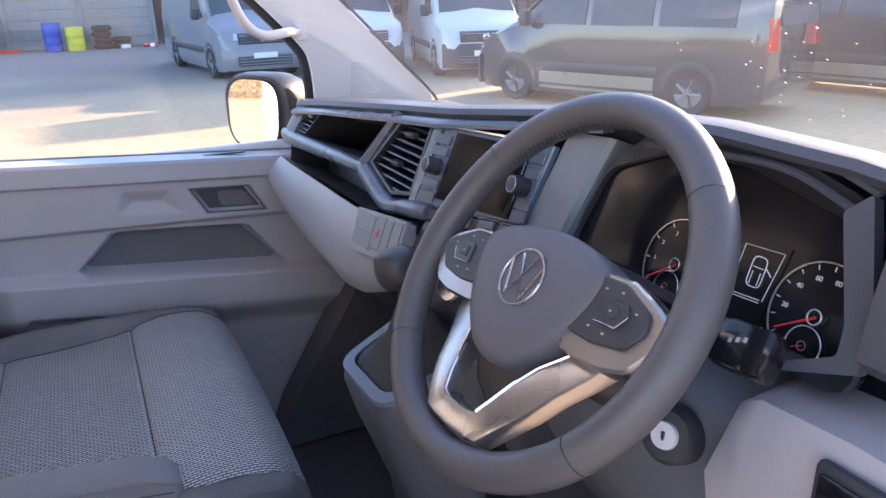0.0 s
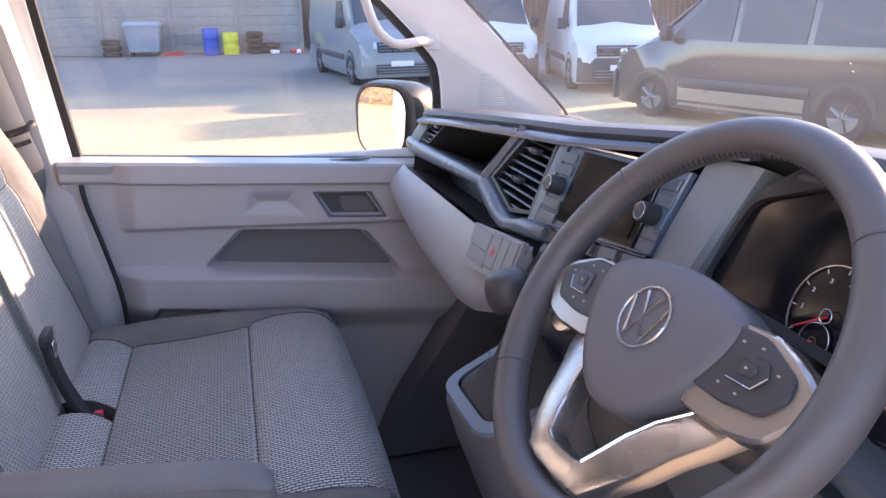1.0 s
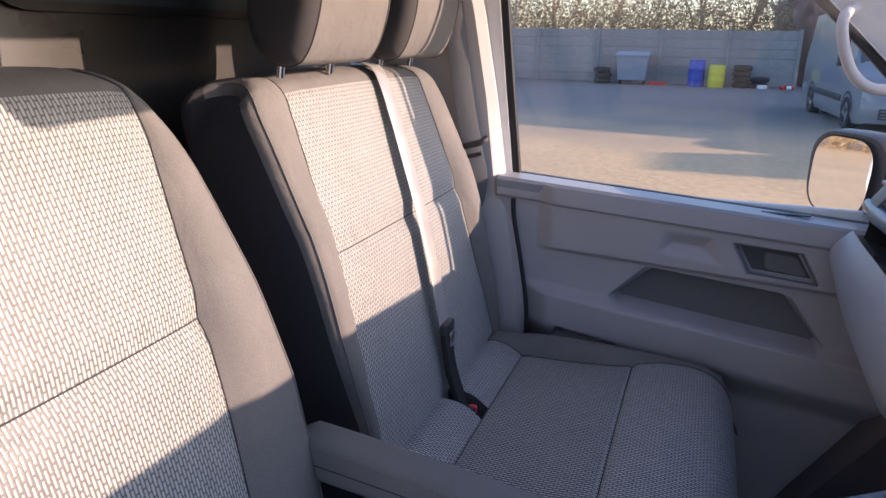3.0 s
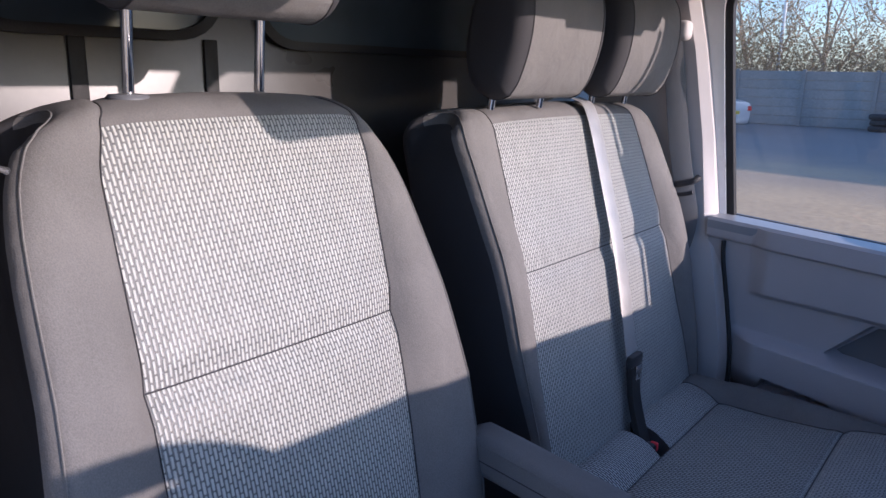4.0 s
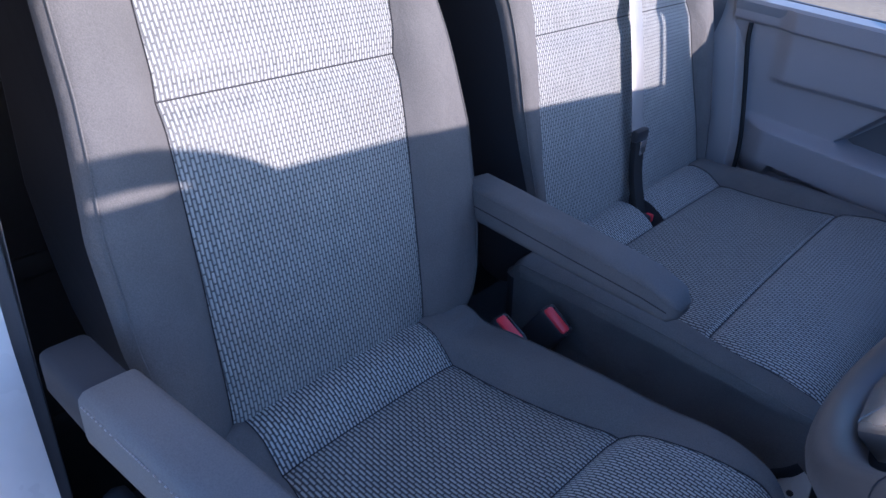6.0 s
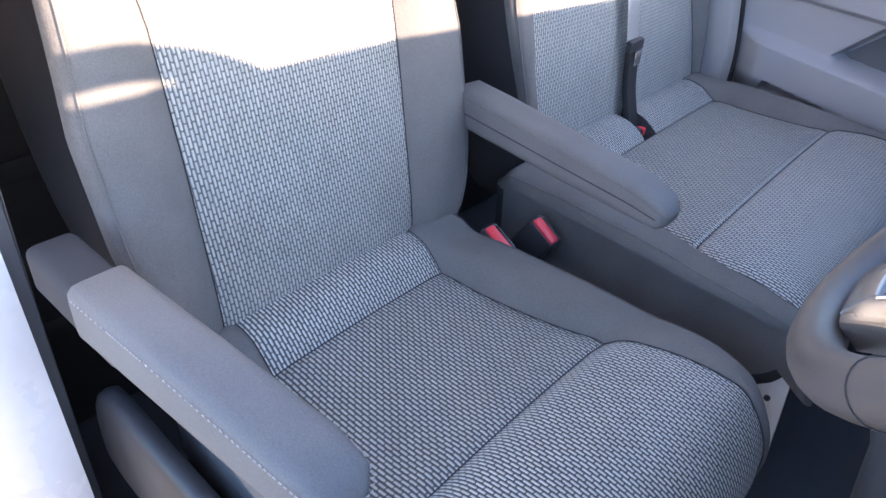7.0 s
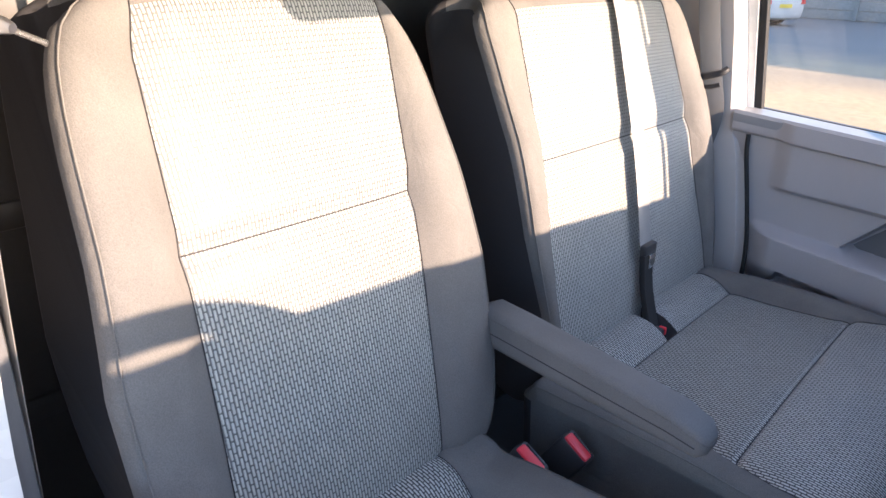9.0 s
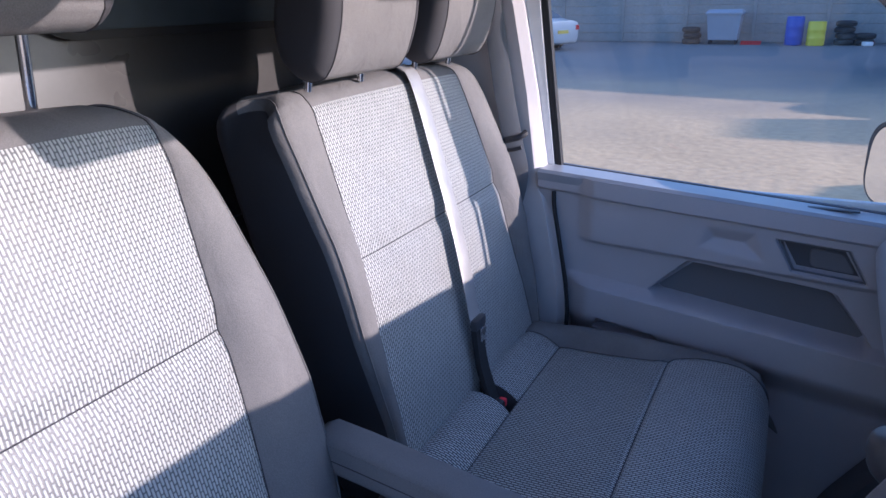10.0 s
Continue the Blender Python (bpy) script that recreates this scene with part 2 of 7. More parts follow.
# darker webbing copy: pillar shade put into the passenger belt's colour
WEB_DARK = surface("dark_webbing", (0.12, 0.12, 0.125), 0.35, grain=1200, blotch=20, vary=0.12, bump=0.5, depth=0.0005)
CARGLASS.node_tree.nodes["Principled BSDF"].inputs["Specular IOR Level"].default_value = 0.22


# ---- mesh helpers ----
def mesh_object(name, bm, material, sharp=35):
    me = bpy.data.meshes.new(name)
    bmesh.ops.recalc_face_normals(bm, faces=bm.faces)
    bm.to_mesh(me)
    bm.free()
    me.shade_smooth()
    me.set_sharp_from_angle(angle=radians(sharp))
    me.materials.append(material)
    return new(name, me)


def part(name, bm, material, parent, label="", sharp=35):
    ob = mesh_object(name, bm, material, sharp)
    ob.parent = parent
    ob.matrix_parent_inverse = parent.matrix_world.inverted()
    if label:
        ob["label"] = label
    return ob


def thing(name, label, category, at=(0, 0, 0), group="", kind=""):
    ob = new(name)
    ob.matrix_world = Matrix.Translation(at)
    ob.matrix_basis = ob.matrix_world
    ob.empty_display_size = 0.05
    return tagged(ob, label, category, group, kind)


def structure(name, bm, material, label, category, sharp=35):
    return tagged(mesh_object(name, bm, material, sharp), label, category, "", "structure")


def box(bm, lo, hi, bevel=0.0, m=None, seg=2):
    """A box from corner to corner with rounded edges."""
    lo, hi = Vector(lo), Vector(hi)
    vs = bmesh.ops.create_cube(bm, size=1)["verts"]
    mm = Matrix.Translation((lo + hi) / 2) @ Matrix.Diagonal((*(hi - lo), 1))
    bmesh.ops.transform(bm, matrix=mm, verts=vs)
    if bevel:
        es = list({e for v in vs for e in v.link_edges})
        r = bmesh.ops.bevel(bm, geom=es, offset=bevel, segments=seg, affect="EDGES", profile=0.5)
        vs = list(set(r["verts"]) | {v for v in vs if v.is_valid})
    if m is not None:
        bmesh.ops.transform(bm, matrix=m, verts=vs)
    return bm


def loft(bm, rings, closed=True, caps=True, uv=None):
    """A skin through rings of points of one length."""
    rows = [[bm.verts.new(p) for p in r] for r in rings]
    lay = bm.loops.layers.uv.get("UVMap") or bm.loops.layers.uv.new("UVMap")
    n = len(rows[0])
    for i in range(len(rows) - 1):
        for j in range(n if closed else n - 1):
            k = (j + 1) % n
            f = bm.faces.new((rows[i][j], rows[i][k], rows[i + 1][k], rows[i + 1][j]))
            if uv:
                for l, c in zip(f.loops, ((i, j), (i, k if k else n), (i + 1, k if k else n), (i + 1, j))):
                    l[lay].uv = uv(*c)
    if caps and closed:
        bm.faces.new(rows[0])
        bm.faces.new(rows[-1])
    return bm


def tube(bm, pts, r, n=10, flat=1.0):
    """A round bar along points; r may be a list."""
    pts = [Vector(p) for p in pts]
    rings, side = [], None
    for i, p in enumerate(pts):
        d = (pts[min(i + 1, len(pts) - 1)] - pts[max(i - 1, 0)]).normalized()
        if side is None:
            side = d.orthogonal().normalized()
        side = (side - d * side.dot(d)).normalized()
        up = d.cross(side)
        rad = r[i] if isinstance(r, (list, tuple)) else r
        rings.append([p + (side * math.cos(a) + up * math.sin(a) * flat) * rad for a in (2 * math.pi * k / n for k in range(n))])
    return loft(bm, rings)


def ribbon(bm, pts, width, thick, across):
    """A flat band along points; across: its width's direction at each point, or one for all."""
    pts = [Vector(p) for p in pts]
    rings = []
    for i, p in enumerate(pts):
        d = (pts[min(i + 1, len(pts) - 1)] - pts[max(i - 1, 0)]).normalized()
        w = Vector(across[i] if isinstance(across, list) else across)
        w = (w - d * w.dot(d)).normalized()
        n = d.cross(w)
        wd = width[i] if isinstance(width, list) else width
        a, b = w * wd / 2, n * thick / 2
        rings.append([p - a - b * 0.4, p - a * 0.94 - b, p + a * 0.94 - b, p + a - b * 0.4, p + a + b * 0.4, p + a * 0.94 + b, p - a * 0.94 + b, p - a + b * 0.4])
    return loft(bm, rings)


def smooth_line(pts, n=8):
    """Catmull-Rom through points."""
    pts = [Vector(p) for p in pts]
    out = []
    for i in range(len(pts) - 1):
        p0, p1, p2, p3 = pts[max(i - 1, 0)], pts[i], pts[i + 1], pts[min(i + 2, len(pts) - 1)]
        for k in range(n):
            t = k / n
            out.append(0.5 * ((2 * p1) + (p2 - p0) * t + (2 * p0 - 5 * p1 + 4 * p2 - p3) * t * t + (3 * p1 - p0 - 3 * p2 + p3) * t ** 3))
    return out + [pts[-1]]


def prism(bm, poly, depth, to3, bevel=0.0, inset=0.0):
    """A plate: a flat outline lifted by depth; to3 turns (a, b, height) into the world."""
    lo = [bm.verts.new(to3(a, b, 0)) for a, b in poly]
    n = len(poly)
    cx, cy = sum(p[0] for p in poly) / n, sum(p[1] for p in poly) / n
    rows = [lo]
    if bevel:
        rows.append([bm.verts.new(to3(a, b, depth - bevel * (1 if depth > 0 else -1))) for a, b in poly])
        def inn(a, b):
            d = math.hypot(a - cx, b - cy)
            return a + (cx - a) / d * bevel, b + (cy - b) / d * bevel
        rows.append([bm.verts.new(to3(*inn(a, b), depth)) for a, b in poly])
    else:
        rows.append([bm.verts.new(to3(a, b, depth)) for a, b in poly])
    for r, q in zip(rows, rows[1:]):
        for j in range(n):
            k = (j + 1) % n
            bm.faces.new((r[j], r[k], q[k], q[j]))
    bm.faces.new(rows[0])
    bm.faces.new(rows[-1])
    return bm


def frame_plate(bm, outer, inner, depth, to3):
    """A flat ring between two outlines with the same number of corners."""
    n = len(outer)
    v = [[bm.verts.new(to3(a, b, h)) for a, b in poly] for poly, h in ((outer, 0), (outer, depth), (inner, depth), (inner, 0))]
    for r, q in zip(v, v[1:] + v[:1]):
        for j in range(n):
            k = (j + 1) % n
            bm.faces.new((r[j], r[k], q[k], q[j]))
    return bm


def rounded(poly, r, n=4):
    """An outline with its corners rounded."""
    out, m = [], len(poly)
    for i in range(m):
        p, a, b = (Vector(poly[k % m]) for k in (i, i - 1, i + 1))
        da, db = (a - p), (b - p)
        rr = min(r, da.length * 0.45, db.length * 0.45)
        s, e = p + da.normalized() * rr, p + db.normalized() * rr
        for k in range(n + 1):
            t = k / n
            q = s * (1 - t) ** 2 + p * 2 * t * (1 - t) + e * t * t
            out.append((q.x, q.y))
    return out


def step(a, b, x):
    t = min(1, max(0, (x - a) / (b - a)))
    return t * t * (3 - 2 * t)


def lettering(text, size, m, material, parent, name="lettering", depth=0.0004):
    cu = bpy.data.curves.new(name, "FONT")
    cu.body, cu.size, cu.extrude = text, size, depth
    cu.align_x, cu.align_y = "CENTER", "CENTER"
    tmp = bpy.data.objects.new(name, cu)
    me = bpy.data.meshes.new_from_object(tmp)
    bpy.data.objects.remove(tmp)
    me.materials.append(material)
    ob = new(name, me)
    ob.matrix_world = m
    ob.matrix_basis = m
    ob.parent = parent
    ob.matrix_parent_inverse = parent.matrix_world.inverted()
    return ob


# ---- upholstery ----
def upholstery(parent, yc, prof, pw, hw, crease=(), bolster=0.022, edge=0.035, bol=None, pc=None, mats=None, labels=None, ncol=12, notch=None, caps=None):
    """A cushion: a side outline carried across the seat. prof: rows of (x, z, zone), a loop; zone "shell" has no panel.
    pw, hw: half widths of the panel and of the whole at a row. crease: rows (index, depth) sunk as a seam."""
    P = [Vector((p[0], p[1])) for p in prof]
    n = len(P)
    nor = []
    for i in range(n):
        d = (P[(i + 1) % n] - P[i - 1]).normalized()
        nor.append(Vector((d.y, -d.x)))
    area = sum(P[i].x * P[(i + 1) % n].y - P[(i + 1) % n].x * P[i].y for i in range(n))
    if area < 0:
        nor = [-v for v in nor]
    arc = [0.0]
    for i in range(1, n + 1):
        arc.append(arc[-1] + (P[i % n] - P[i - 1]).length)
    sink = dict(crease)
    cols = []
    for c in range(ncol + 1):
        cols.append(("p", -1 + 2 * c / ncol))
    outs = (0.12, 0.3, 0.5, 0.7, 0.82, 0.9, 0.955, 0.985, 1.0)
    cols = [("l", t) for t in reversed(outs)] + cols + [("r", t) for t in outs]
    grid = []
    for kind, t in cols:
        col = []
        for i in range(n):
            w, h = pw[i], hw[i]
            soft = prof[i][2] != "shell"
            if kind == "p":
                y, off = t * w, 0.0
                if soft:
                    if notch and prof[i][2] == "rear_roll":
                        off -= notch[2] * step(notch[1] + 0.006, notch[1] - 0.004, abs(t * w + yc - notch[0]))
                    off += 0.006 * (1 - t * t) - sink.get(i, 0.0) - 0.004 * step(0.93, 1, abs(t))
            else:
                y = (w + (h - w) * t)
                gap = (1 - t) * (h - w)
                r = min(edge, 0.9 * (h - w))
                off = -(r - math.sqrt(max(0, r * r - (r - gap) ** 2))) if gap < r else 0.0
                if soft:
                    off += bolster * (bol[i] if bol else 1) * step(0, 0.35, t) - 0.004 * (1 - step(0, 0.1, t))
                if kind == "l":
                    y = -y
            q = P[i] + nor[i] * off
            if pc:
                y += pc[i] * (1 if kind == "p" else 1 - t)
            col.append(Vector((q.x, yc + y, q.y)))
        grid.append(col)
    zones = {}
    for a in range(len(cols) - 1):
        panel = cols[a][0] == "p" and cols[a + 1][0] == "p"
        for i in range(n):
            z = prof[i][2]
            key = z if (z == "shell" or panel) else ("bolster_right" if a < len(outs) + 1 else "bolster_left")
            if notch and z == "rear_roll" and panel and abs((grid[a][i].y + grid[a + 1][i].y) / 2 - notch[0]) < notch[1] + 0.005:
                key = "roll_gap"
            zones.setdefault(key, []).append((a, i))
    made = {}
    for key, cells in zones.items():
        bm = bmesh.new()
        lay = bm.loops.layers.uv.new("UVMap")
        vs = {}
        def vert(a, i):
            if (a, i % n) not in vs:
                vs[a, i % n] = bm.verts.new(grid[a][i % n])
            return vs[a, i % n]
        for a, i in cells:
            f = bm.faces.new((vert(a, i), vert(a + 1, i), vert(a + 1, i + 1), vert(a, i + 1)))
            for l, (ca, ci) in zip(f.loops, ((a, i), (a + 1, i), (a + 1, i + 1), (a, i + 1))):
                l[lay].uv = (grid[ca][ci % n].y, arc[ci])
        if key == "shell":
            for a in (0, len(cols) - 1):
                if caps:
                    side = bmesh.new()
                    side.faces.new([side.verts.new(grid[a][i]) for i in range(n)])
                    part("side_panel", side, caps, parent, "", 50)
                else:
                    bm.faces.new([vert(a, i) for i in range(n)])
        made[key] = part(key, bm, mats.get(key, CLOTH), parent, (labels or {}).get(key, ""), 50)
    # piping along the panel's edges
    first, last = len(outs), len(outs) + ncol
    for a in (first, last):
        runs, cur = [], []
        for i in range(n):
            if prof[i][2] != "shell":
                cur.append(grid[a][i] + Vector((nor[i].x, 0, nor[i].y)) * 0.0012)
            elif cur:
                cur.append(grid[a][i] + Vector((nor[i].x, 0, nor[i].y)) * 0.0012)
                runs.append(cur)
                cur = []
        for r in runs + ([cur] if cur else []):
            if len(r) > 2:
                part("seam_piping", tube(bmesh.new(), r, 0.0008, 6), CLOTH_DARK, parent)
    for a in (3, len(cols) - 4):
        line = [grid[a][i] + Vector((nor[i].x, 0, nor[i].y)) * 0.001 for i in range(n) if prof[i][2] != "shell"]
        part("seam_piping", tube(bmesh.new(), line, 0.0011, 6), CLOTH, parent)
    for i in [k for k in sink if sink[k] > 0.0055]:
        line = [grid[a][i] + Vector((nor[i].x, 0, nor[i].y)) * 0.001 for a in range(first, last + 1)]
        part("seam_piping", tube(bmesh.new(), line, 0.0009, 6), CLOTH_DARK, parent)
    return made


def resample(rows, n):
    """Rows of (x, z, zone) with each stretch cut into about n-metre steps, rounded through the points."""
    pts = smooth_line([(r[0], r[1], 0) for r in rows], 6)
    out = []
    for i in range(len(rows) - 1):
        for k in range(6):
            p = pts[i * 6 + k]
            out.append((p.x, p.y, rows[i][2]))
    p = pts[-1]
    out.append((p.x, p.y, rows[-1][2]))
    return out


def by_height(rows, table, key=1):
    """Values at each row, read from a table of (height, value)."""
    hs, vs = [t[0] for t in table], [t[1] for t in table]
    return [float(np.interp(r[key], hs, vs)) for r in rows]


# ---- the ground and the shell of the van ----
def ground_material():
    """Pale sandy gravel, darkened away from the van to deepen the far shade."""
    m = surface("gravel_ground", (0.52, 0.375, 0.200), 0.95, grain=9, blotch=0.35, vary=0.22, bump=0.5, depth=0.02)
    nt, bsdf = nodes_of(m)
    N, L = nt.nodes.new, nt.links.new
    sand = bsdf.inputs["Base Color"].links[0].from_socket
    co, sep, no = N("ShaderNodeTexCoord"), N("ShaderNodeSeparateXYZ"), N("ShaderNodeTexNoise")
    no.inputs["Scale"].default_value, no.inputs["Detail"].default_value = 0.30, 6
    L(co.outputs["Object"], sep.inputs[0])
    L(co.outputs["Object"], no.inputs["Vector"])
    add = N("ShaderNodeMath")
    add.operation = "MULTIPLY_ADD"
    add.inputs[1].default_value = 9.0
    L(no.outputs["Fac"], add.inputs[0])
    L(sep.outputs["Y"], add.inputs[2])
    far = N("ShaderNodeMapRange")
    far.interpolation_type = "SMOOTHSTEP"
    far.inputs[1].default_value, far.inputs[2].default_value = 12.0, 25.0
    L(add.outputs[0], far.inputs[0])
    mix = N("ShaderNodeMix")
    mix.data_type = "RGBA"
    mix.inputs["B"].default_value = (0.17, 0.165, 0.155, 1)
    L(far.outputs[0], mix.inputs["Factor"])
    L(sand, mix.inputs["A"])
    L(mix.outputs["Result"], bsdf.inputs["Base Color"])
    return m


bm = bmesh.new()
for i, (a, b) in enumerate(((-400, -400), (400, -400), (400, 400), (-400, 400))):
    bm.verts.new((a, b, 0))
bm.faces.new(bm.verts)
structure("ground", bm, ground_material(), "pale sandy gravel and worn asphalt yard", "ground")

bm = box(bmesh.new(), (-0.60, -0.60, 0.50), (1.30, 1.12, 0.56), 0.01)
structure("floor", bm, CARPET, "black rubber mat on the cab floor", "floor")

# roof with its lining, open at the windscreen
bm = bmesh.new()
rings = []
for x in (-0.66, -0.3, 0.05, 0.22):
    ring = []
    for k in range(25):
        u = -1 + k / 12
        ring.append((x, 0.30 + u * 0.80, 2.02 - 0.06 * abs(u) ** 6 - (0.012 if x > 0.2 else 0)))
    for k in range(25):
        u = 1 - k / 12
        ring.append((x, 0.30 + u * 0.84, 2.07 - 0.06 * abs(u) ** 6))
    rings.append(ring)
structure("ceiling", loft(bm, rings), LINER, "pale grey fabric roof lining", "ceiling")

# bulkhead behind the seats
XB = -0.52
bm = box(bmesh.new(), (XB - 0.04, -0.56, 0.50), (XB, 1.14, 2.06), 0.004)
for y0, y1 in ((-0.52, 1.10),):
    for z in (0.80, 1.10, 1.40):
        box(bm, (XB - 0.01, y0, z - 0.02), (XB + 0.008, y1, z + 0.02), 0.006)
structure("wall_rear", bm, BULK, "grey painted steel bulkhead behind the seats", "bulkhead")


def bulk_window(y0, y1, z0, z1, label):
    t = thing("bulkhead_window", label, "window", (XB, (y0 + y1) / 2, z0))
    to3 = lambda a, b, h: Vector((XB + 0.002 + h, a, b))
    out = rounded([(y0, z0), (y1, z0), (y1, z1), (y0, z1)], 0.09, 8)
    inn = rounded([(y0 + 0.014, z0 + 0.014), (y1 - 0.014, z0 + 0.014), (y1 - 0.014, z1 - 0.014), (y0 + 0.014, z1 - 0.014)], 0.08, 8)
    part("rubber_seal", frame_plate(bmesh.new(), out, inn, 0.012, to3), RUBBER, t)
    part("pane", prism(bmesh.new(), inn, 0.004, to3), CARGLASS, t, "dark tinted pane")
    return t


bulk_window(-0.335, 0.045, 1.778, 2.0, "dark window in the bulkhead with a black rubber seal")
bulk_window(0.10, 0.95, 1.772, 2.0, "wide dark window in the bulkhead with a rubber seal")

for y in (-0.176, 0.024):
    st = thing("bulkhead_strap", "narrow black strap on the bulkhead below the window", "strap", (XB, y, 1.4), "straps on the bulkhead")
    part("strap", box(bmesh.new(), (XB + 0.001, y - 0.0115, 1.42), (XB + 0.006, y + 0.0115, 1.782), 0.002), RUBBER, st)

# side walls: door pillars, rails and the edge of the roof
def b_pillar(side, label):
    s = 1 if side > 0 else -1
    bm = bmesh.new()
    rings = []
    for z, xf, xb, yi in ((0.56, 0.0, -0.46, 1.085), (1.00, -0.014, -0.45, 1.072), (1.05, -0.013, -0.45, 1.070), (1.12, -0.018, -0.45, 1.072), (1.22, -0.038, -0.44, 1.078), (1.30, -0.056, -0.44, 1.086), (1.345, -0.070, -0.44, 1.094), (1.37, -0.088, -0.44, 1.10), (1.60, -0.116, -0.44, 1.095), (1.80, -0.146, -0.44, 1.075), (1.92, -0.168, -0.44, 1.05), (2.0, -0.185, -0.44, 1.00)):
        y0 = yi if s > 0 else 0.60 - yi
        w = 0.13 * s
        rings.append([(xf, y0 + 0.02 * s, z), (xf - 0.02, y0, z), (xb, y0, z), (xb, y0 + w, z), (xf - 0.01, y0 + w, z), (xf, y0 + w * 0.8, z)])
    loft(bm, rings)
    return structure("pillar_trim", bm, PILLAR, label, "pillar trim", 40)


b_pillar(1, "pale grey door pillar trim beside the passenger seat")

# painted door jamb of the open driver's door
bm = bmesh.new()
rings = []
for z, x in ((0.45, -0.11), (0.87, -0.103), (1.23, -0.130), (1.30, -0.127), (1.48, -0.095), (1.61, -0.062), (1.70, -0.034), (1.78, -0.006), (2.0, 0.06)):
    rings.append([(x, -0.505, z), (x + 0.004, -0.53, z), (x - 0.01, -0.62, z), (x - 0.06, -0.66, z), (x - 0.40, -0.66, z), (x - 0.40, -0.505, z)])
structure("door_jamb", loft(bm, rings), PAINT, "white painted jamb of the open driver's door", "door jamb", 50)
bm = box(bmesh.new(), (-0.50, -0.505, 0.5), (-0.16, -0.48, 2.0), 0.01)
structure("pillar_trim", bm, DASH, "dark plastic trim inside the driver's door pillar", "pillar trim")
bm = box(bmesh.new(), (-0.5, -0.60, 0.40), (1.25, -0.53, 0.57), 0.02)
structure("door_sill", bm, PAINT, "white painted sill below the driver's door", "door sill")

# footwell: bulkhead ahead of the feet, side lining and wheel arch
bm = box(bmesh.new(), (1.12, -0.56, 0.50), (1.18, 1.14, 1.46), 0.01)
structure("wall_front", bm, CARPET, "black lined front wall of the footwell", "wall")
bm = prism(bmesh.new(), rounded([(0.835, 1.03), (0.73, 0.86), (0.63, 0.70), (0.57, 0.555), (1.14, 0.555), (1.14, 1.34), (0.87, 1.34)], 0.03), 0.09, lambda a, b, h: Vector((a, 1.10 - h, b)), 0.02)
structure("wall_footwell", bm, CARPET, "black carpeted side lining of the footwell", "wall")
bm = box(bmesh.new(), (0.80, -0.60, 0.50), (1.18, -0.53, 1.46), 0.01)
structure("wall_footwell", bm, CARPET, "black side lining of the driver's footwell", "wall")

# passenger windscreen pillar
def a_pillar(s, label):
    bm = bmesh.new()
    rings = []
    for (xi, yi, zi), (xo, yo, zo) in (((1.075, 1.00, 1.46), (0.775, 1.06, 1.46)), ((1.060, 0.99, 1.50), (0.772, 1.06, 1.53)), ((0.945, 0.985, 1.615), (0.760, 1.055, 1.61)), ((0.805, 0.975, 1.752), (0.612, 1.04, 1.755)), ((0.68, 0.96, 1.86), (0.47, 1.01, 1.875)), ((0.45, 0.93, 1.99), (0.25, 0.97, 2.0)), ((0.22, 0.90, 2.05), (0.05, 0.93, 2.05))):
        if s < 0:
            yi, yo = 0.60 - yi, 0.60 - yo
        a, b = Vector((xi, yi, zi)), Vector((xo, yo, zo))
        e = Vector((0.30, -0.597 if s > 0 else 1.197, 1.7466))
        a, b = e + (a - e) * 1.113, e + (b - e) * 1.067
        mid = (a + b) / 2 + Vector((-0.012, -0.012 * s, 0.008))
        out = Vector((0, 0.07 * s, 0.012))
        rings.append([a, a * 0.75 + b * 0.25 + Vector((-0.01, -0.012 * s, 0.006)), mid, a * 0.25 + b * 0.75 + Vector((-0.008, -0.01 * s, 0.004)), b, b + out, (a + b) / 2 + out, a + out])
    loft(bm, rings)
    return structure("pillar_trim", bm, PILLAR, label, "pillar trim", 40)


a_pillar(1, "pale grey windscreen pillar trim on the passenger side")
a_pillar(-1, "pale grey windscreen pillar trim on the driver's side")
for s_ in (1, -1):
    line = [(1.082, 0.992, 1.462), (1.064, 0.984, 1.500), (0.949, 0.979, 1.617), (0.809, 0.969, 1.754), (0.684, 0.954, 1.862), (0.454, 0.924, 1.992)]
    line = [(0.30 + (x - 0.30) * 1.105, -0.597 + (y + 0.597) * 1.105, 1.7466 + (z - 1.7466) * 1.105) for x, y, z in line]
    bm = ribbon(bmesh.new(), smooth_line([(x, y if s_ > 0 else 0.60 - y, z) for x, y, z in line], 5), 0.016, 0.004, (0, 1, 0))
    structure("trim", bm, RUBBER, "black rubber edge between pillar trim and windscreen", "trim")
bm = box(bmesh.new(), (0.16, -0.40, 1.952), (0.26, 1.00, 2.06), 0.015)
structure("trim", bm, LINER, "pale header trim above the windscreen", "trim")

# unseen visors, hung so that their edges shade the headrests
for y0, y1, z0 in ((-0.26, 0.05, 1.934), (0.62, 0.93, 1.942)):
    vs = thing("sun_visor", "pale grey sun visor folded up below the header", "sun visor", (0.2, y0, 2.0), "sun visors")
    part("flap", box(bmesh.new(), (0.08, y0, z0), (0.262, y1, z0 + 0.022), 0.009, None, 3), LINER, vs)
    part("hinge", tube(bmesh.new(), [(0.255, y0 + 0.02, z0 + 0.012), (0.255, y0 + 0.02, 2.01)], 0.008, 8), PILLAR, vs)

# windscreen
bm = bmesh.new()
rings = []
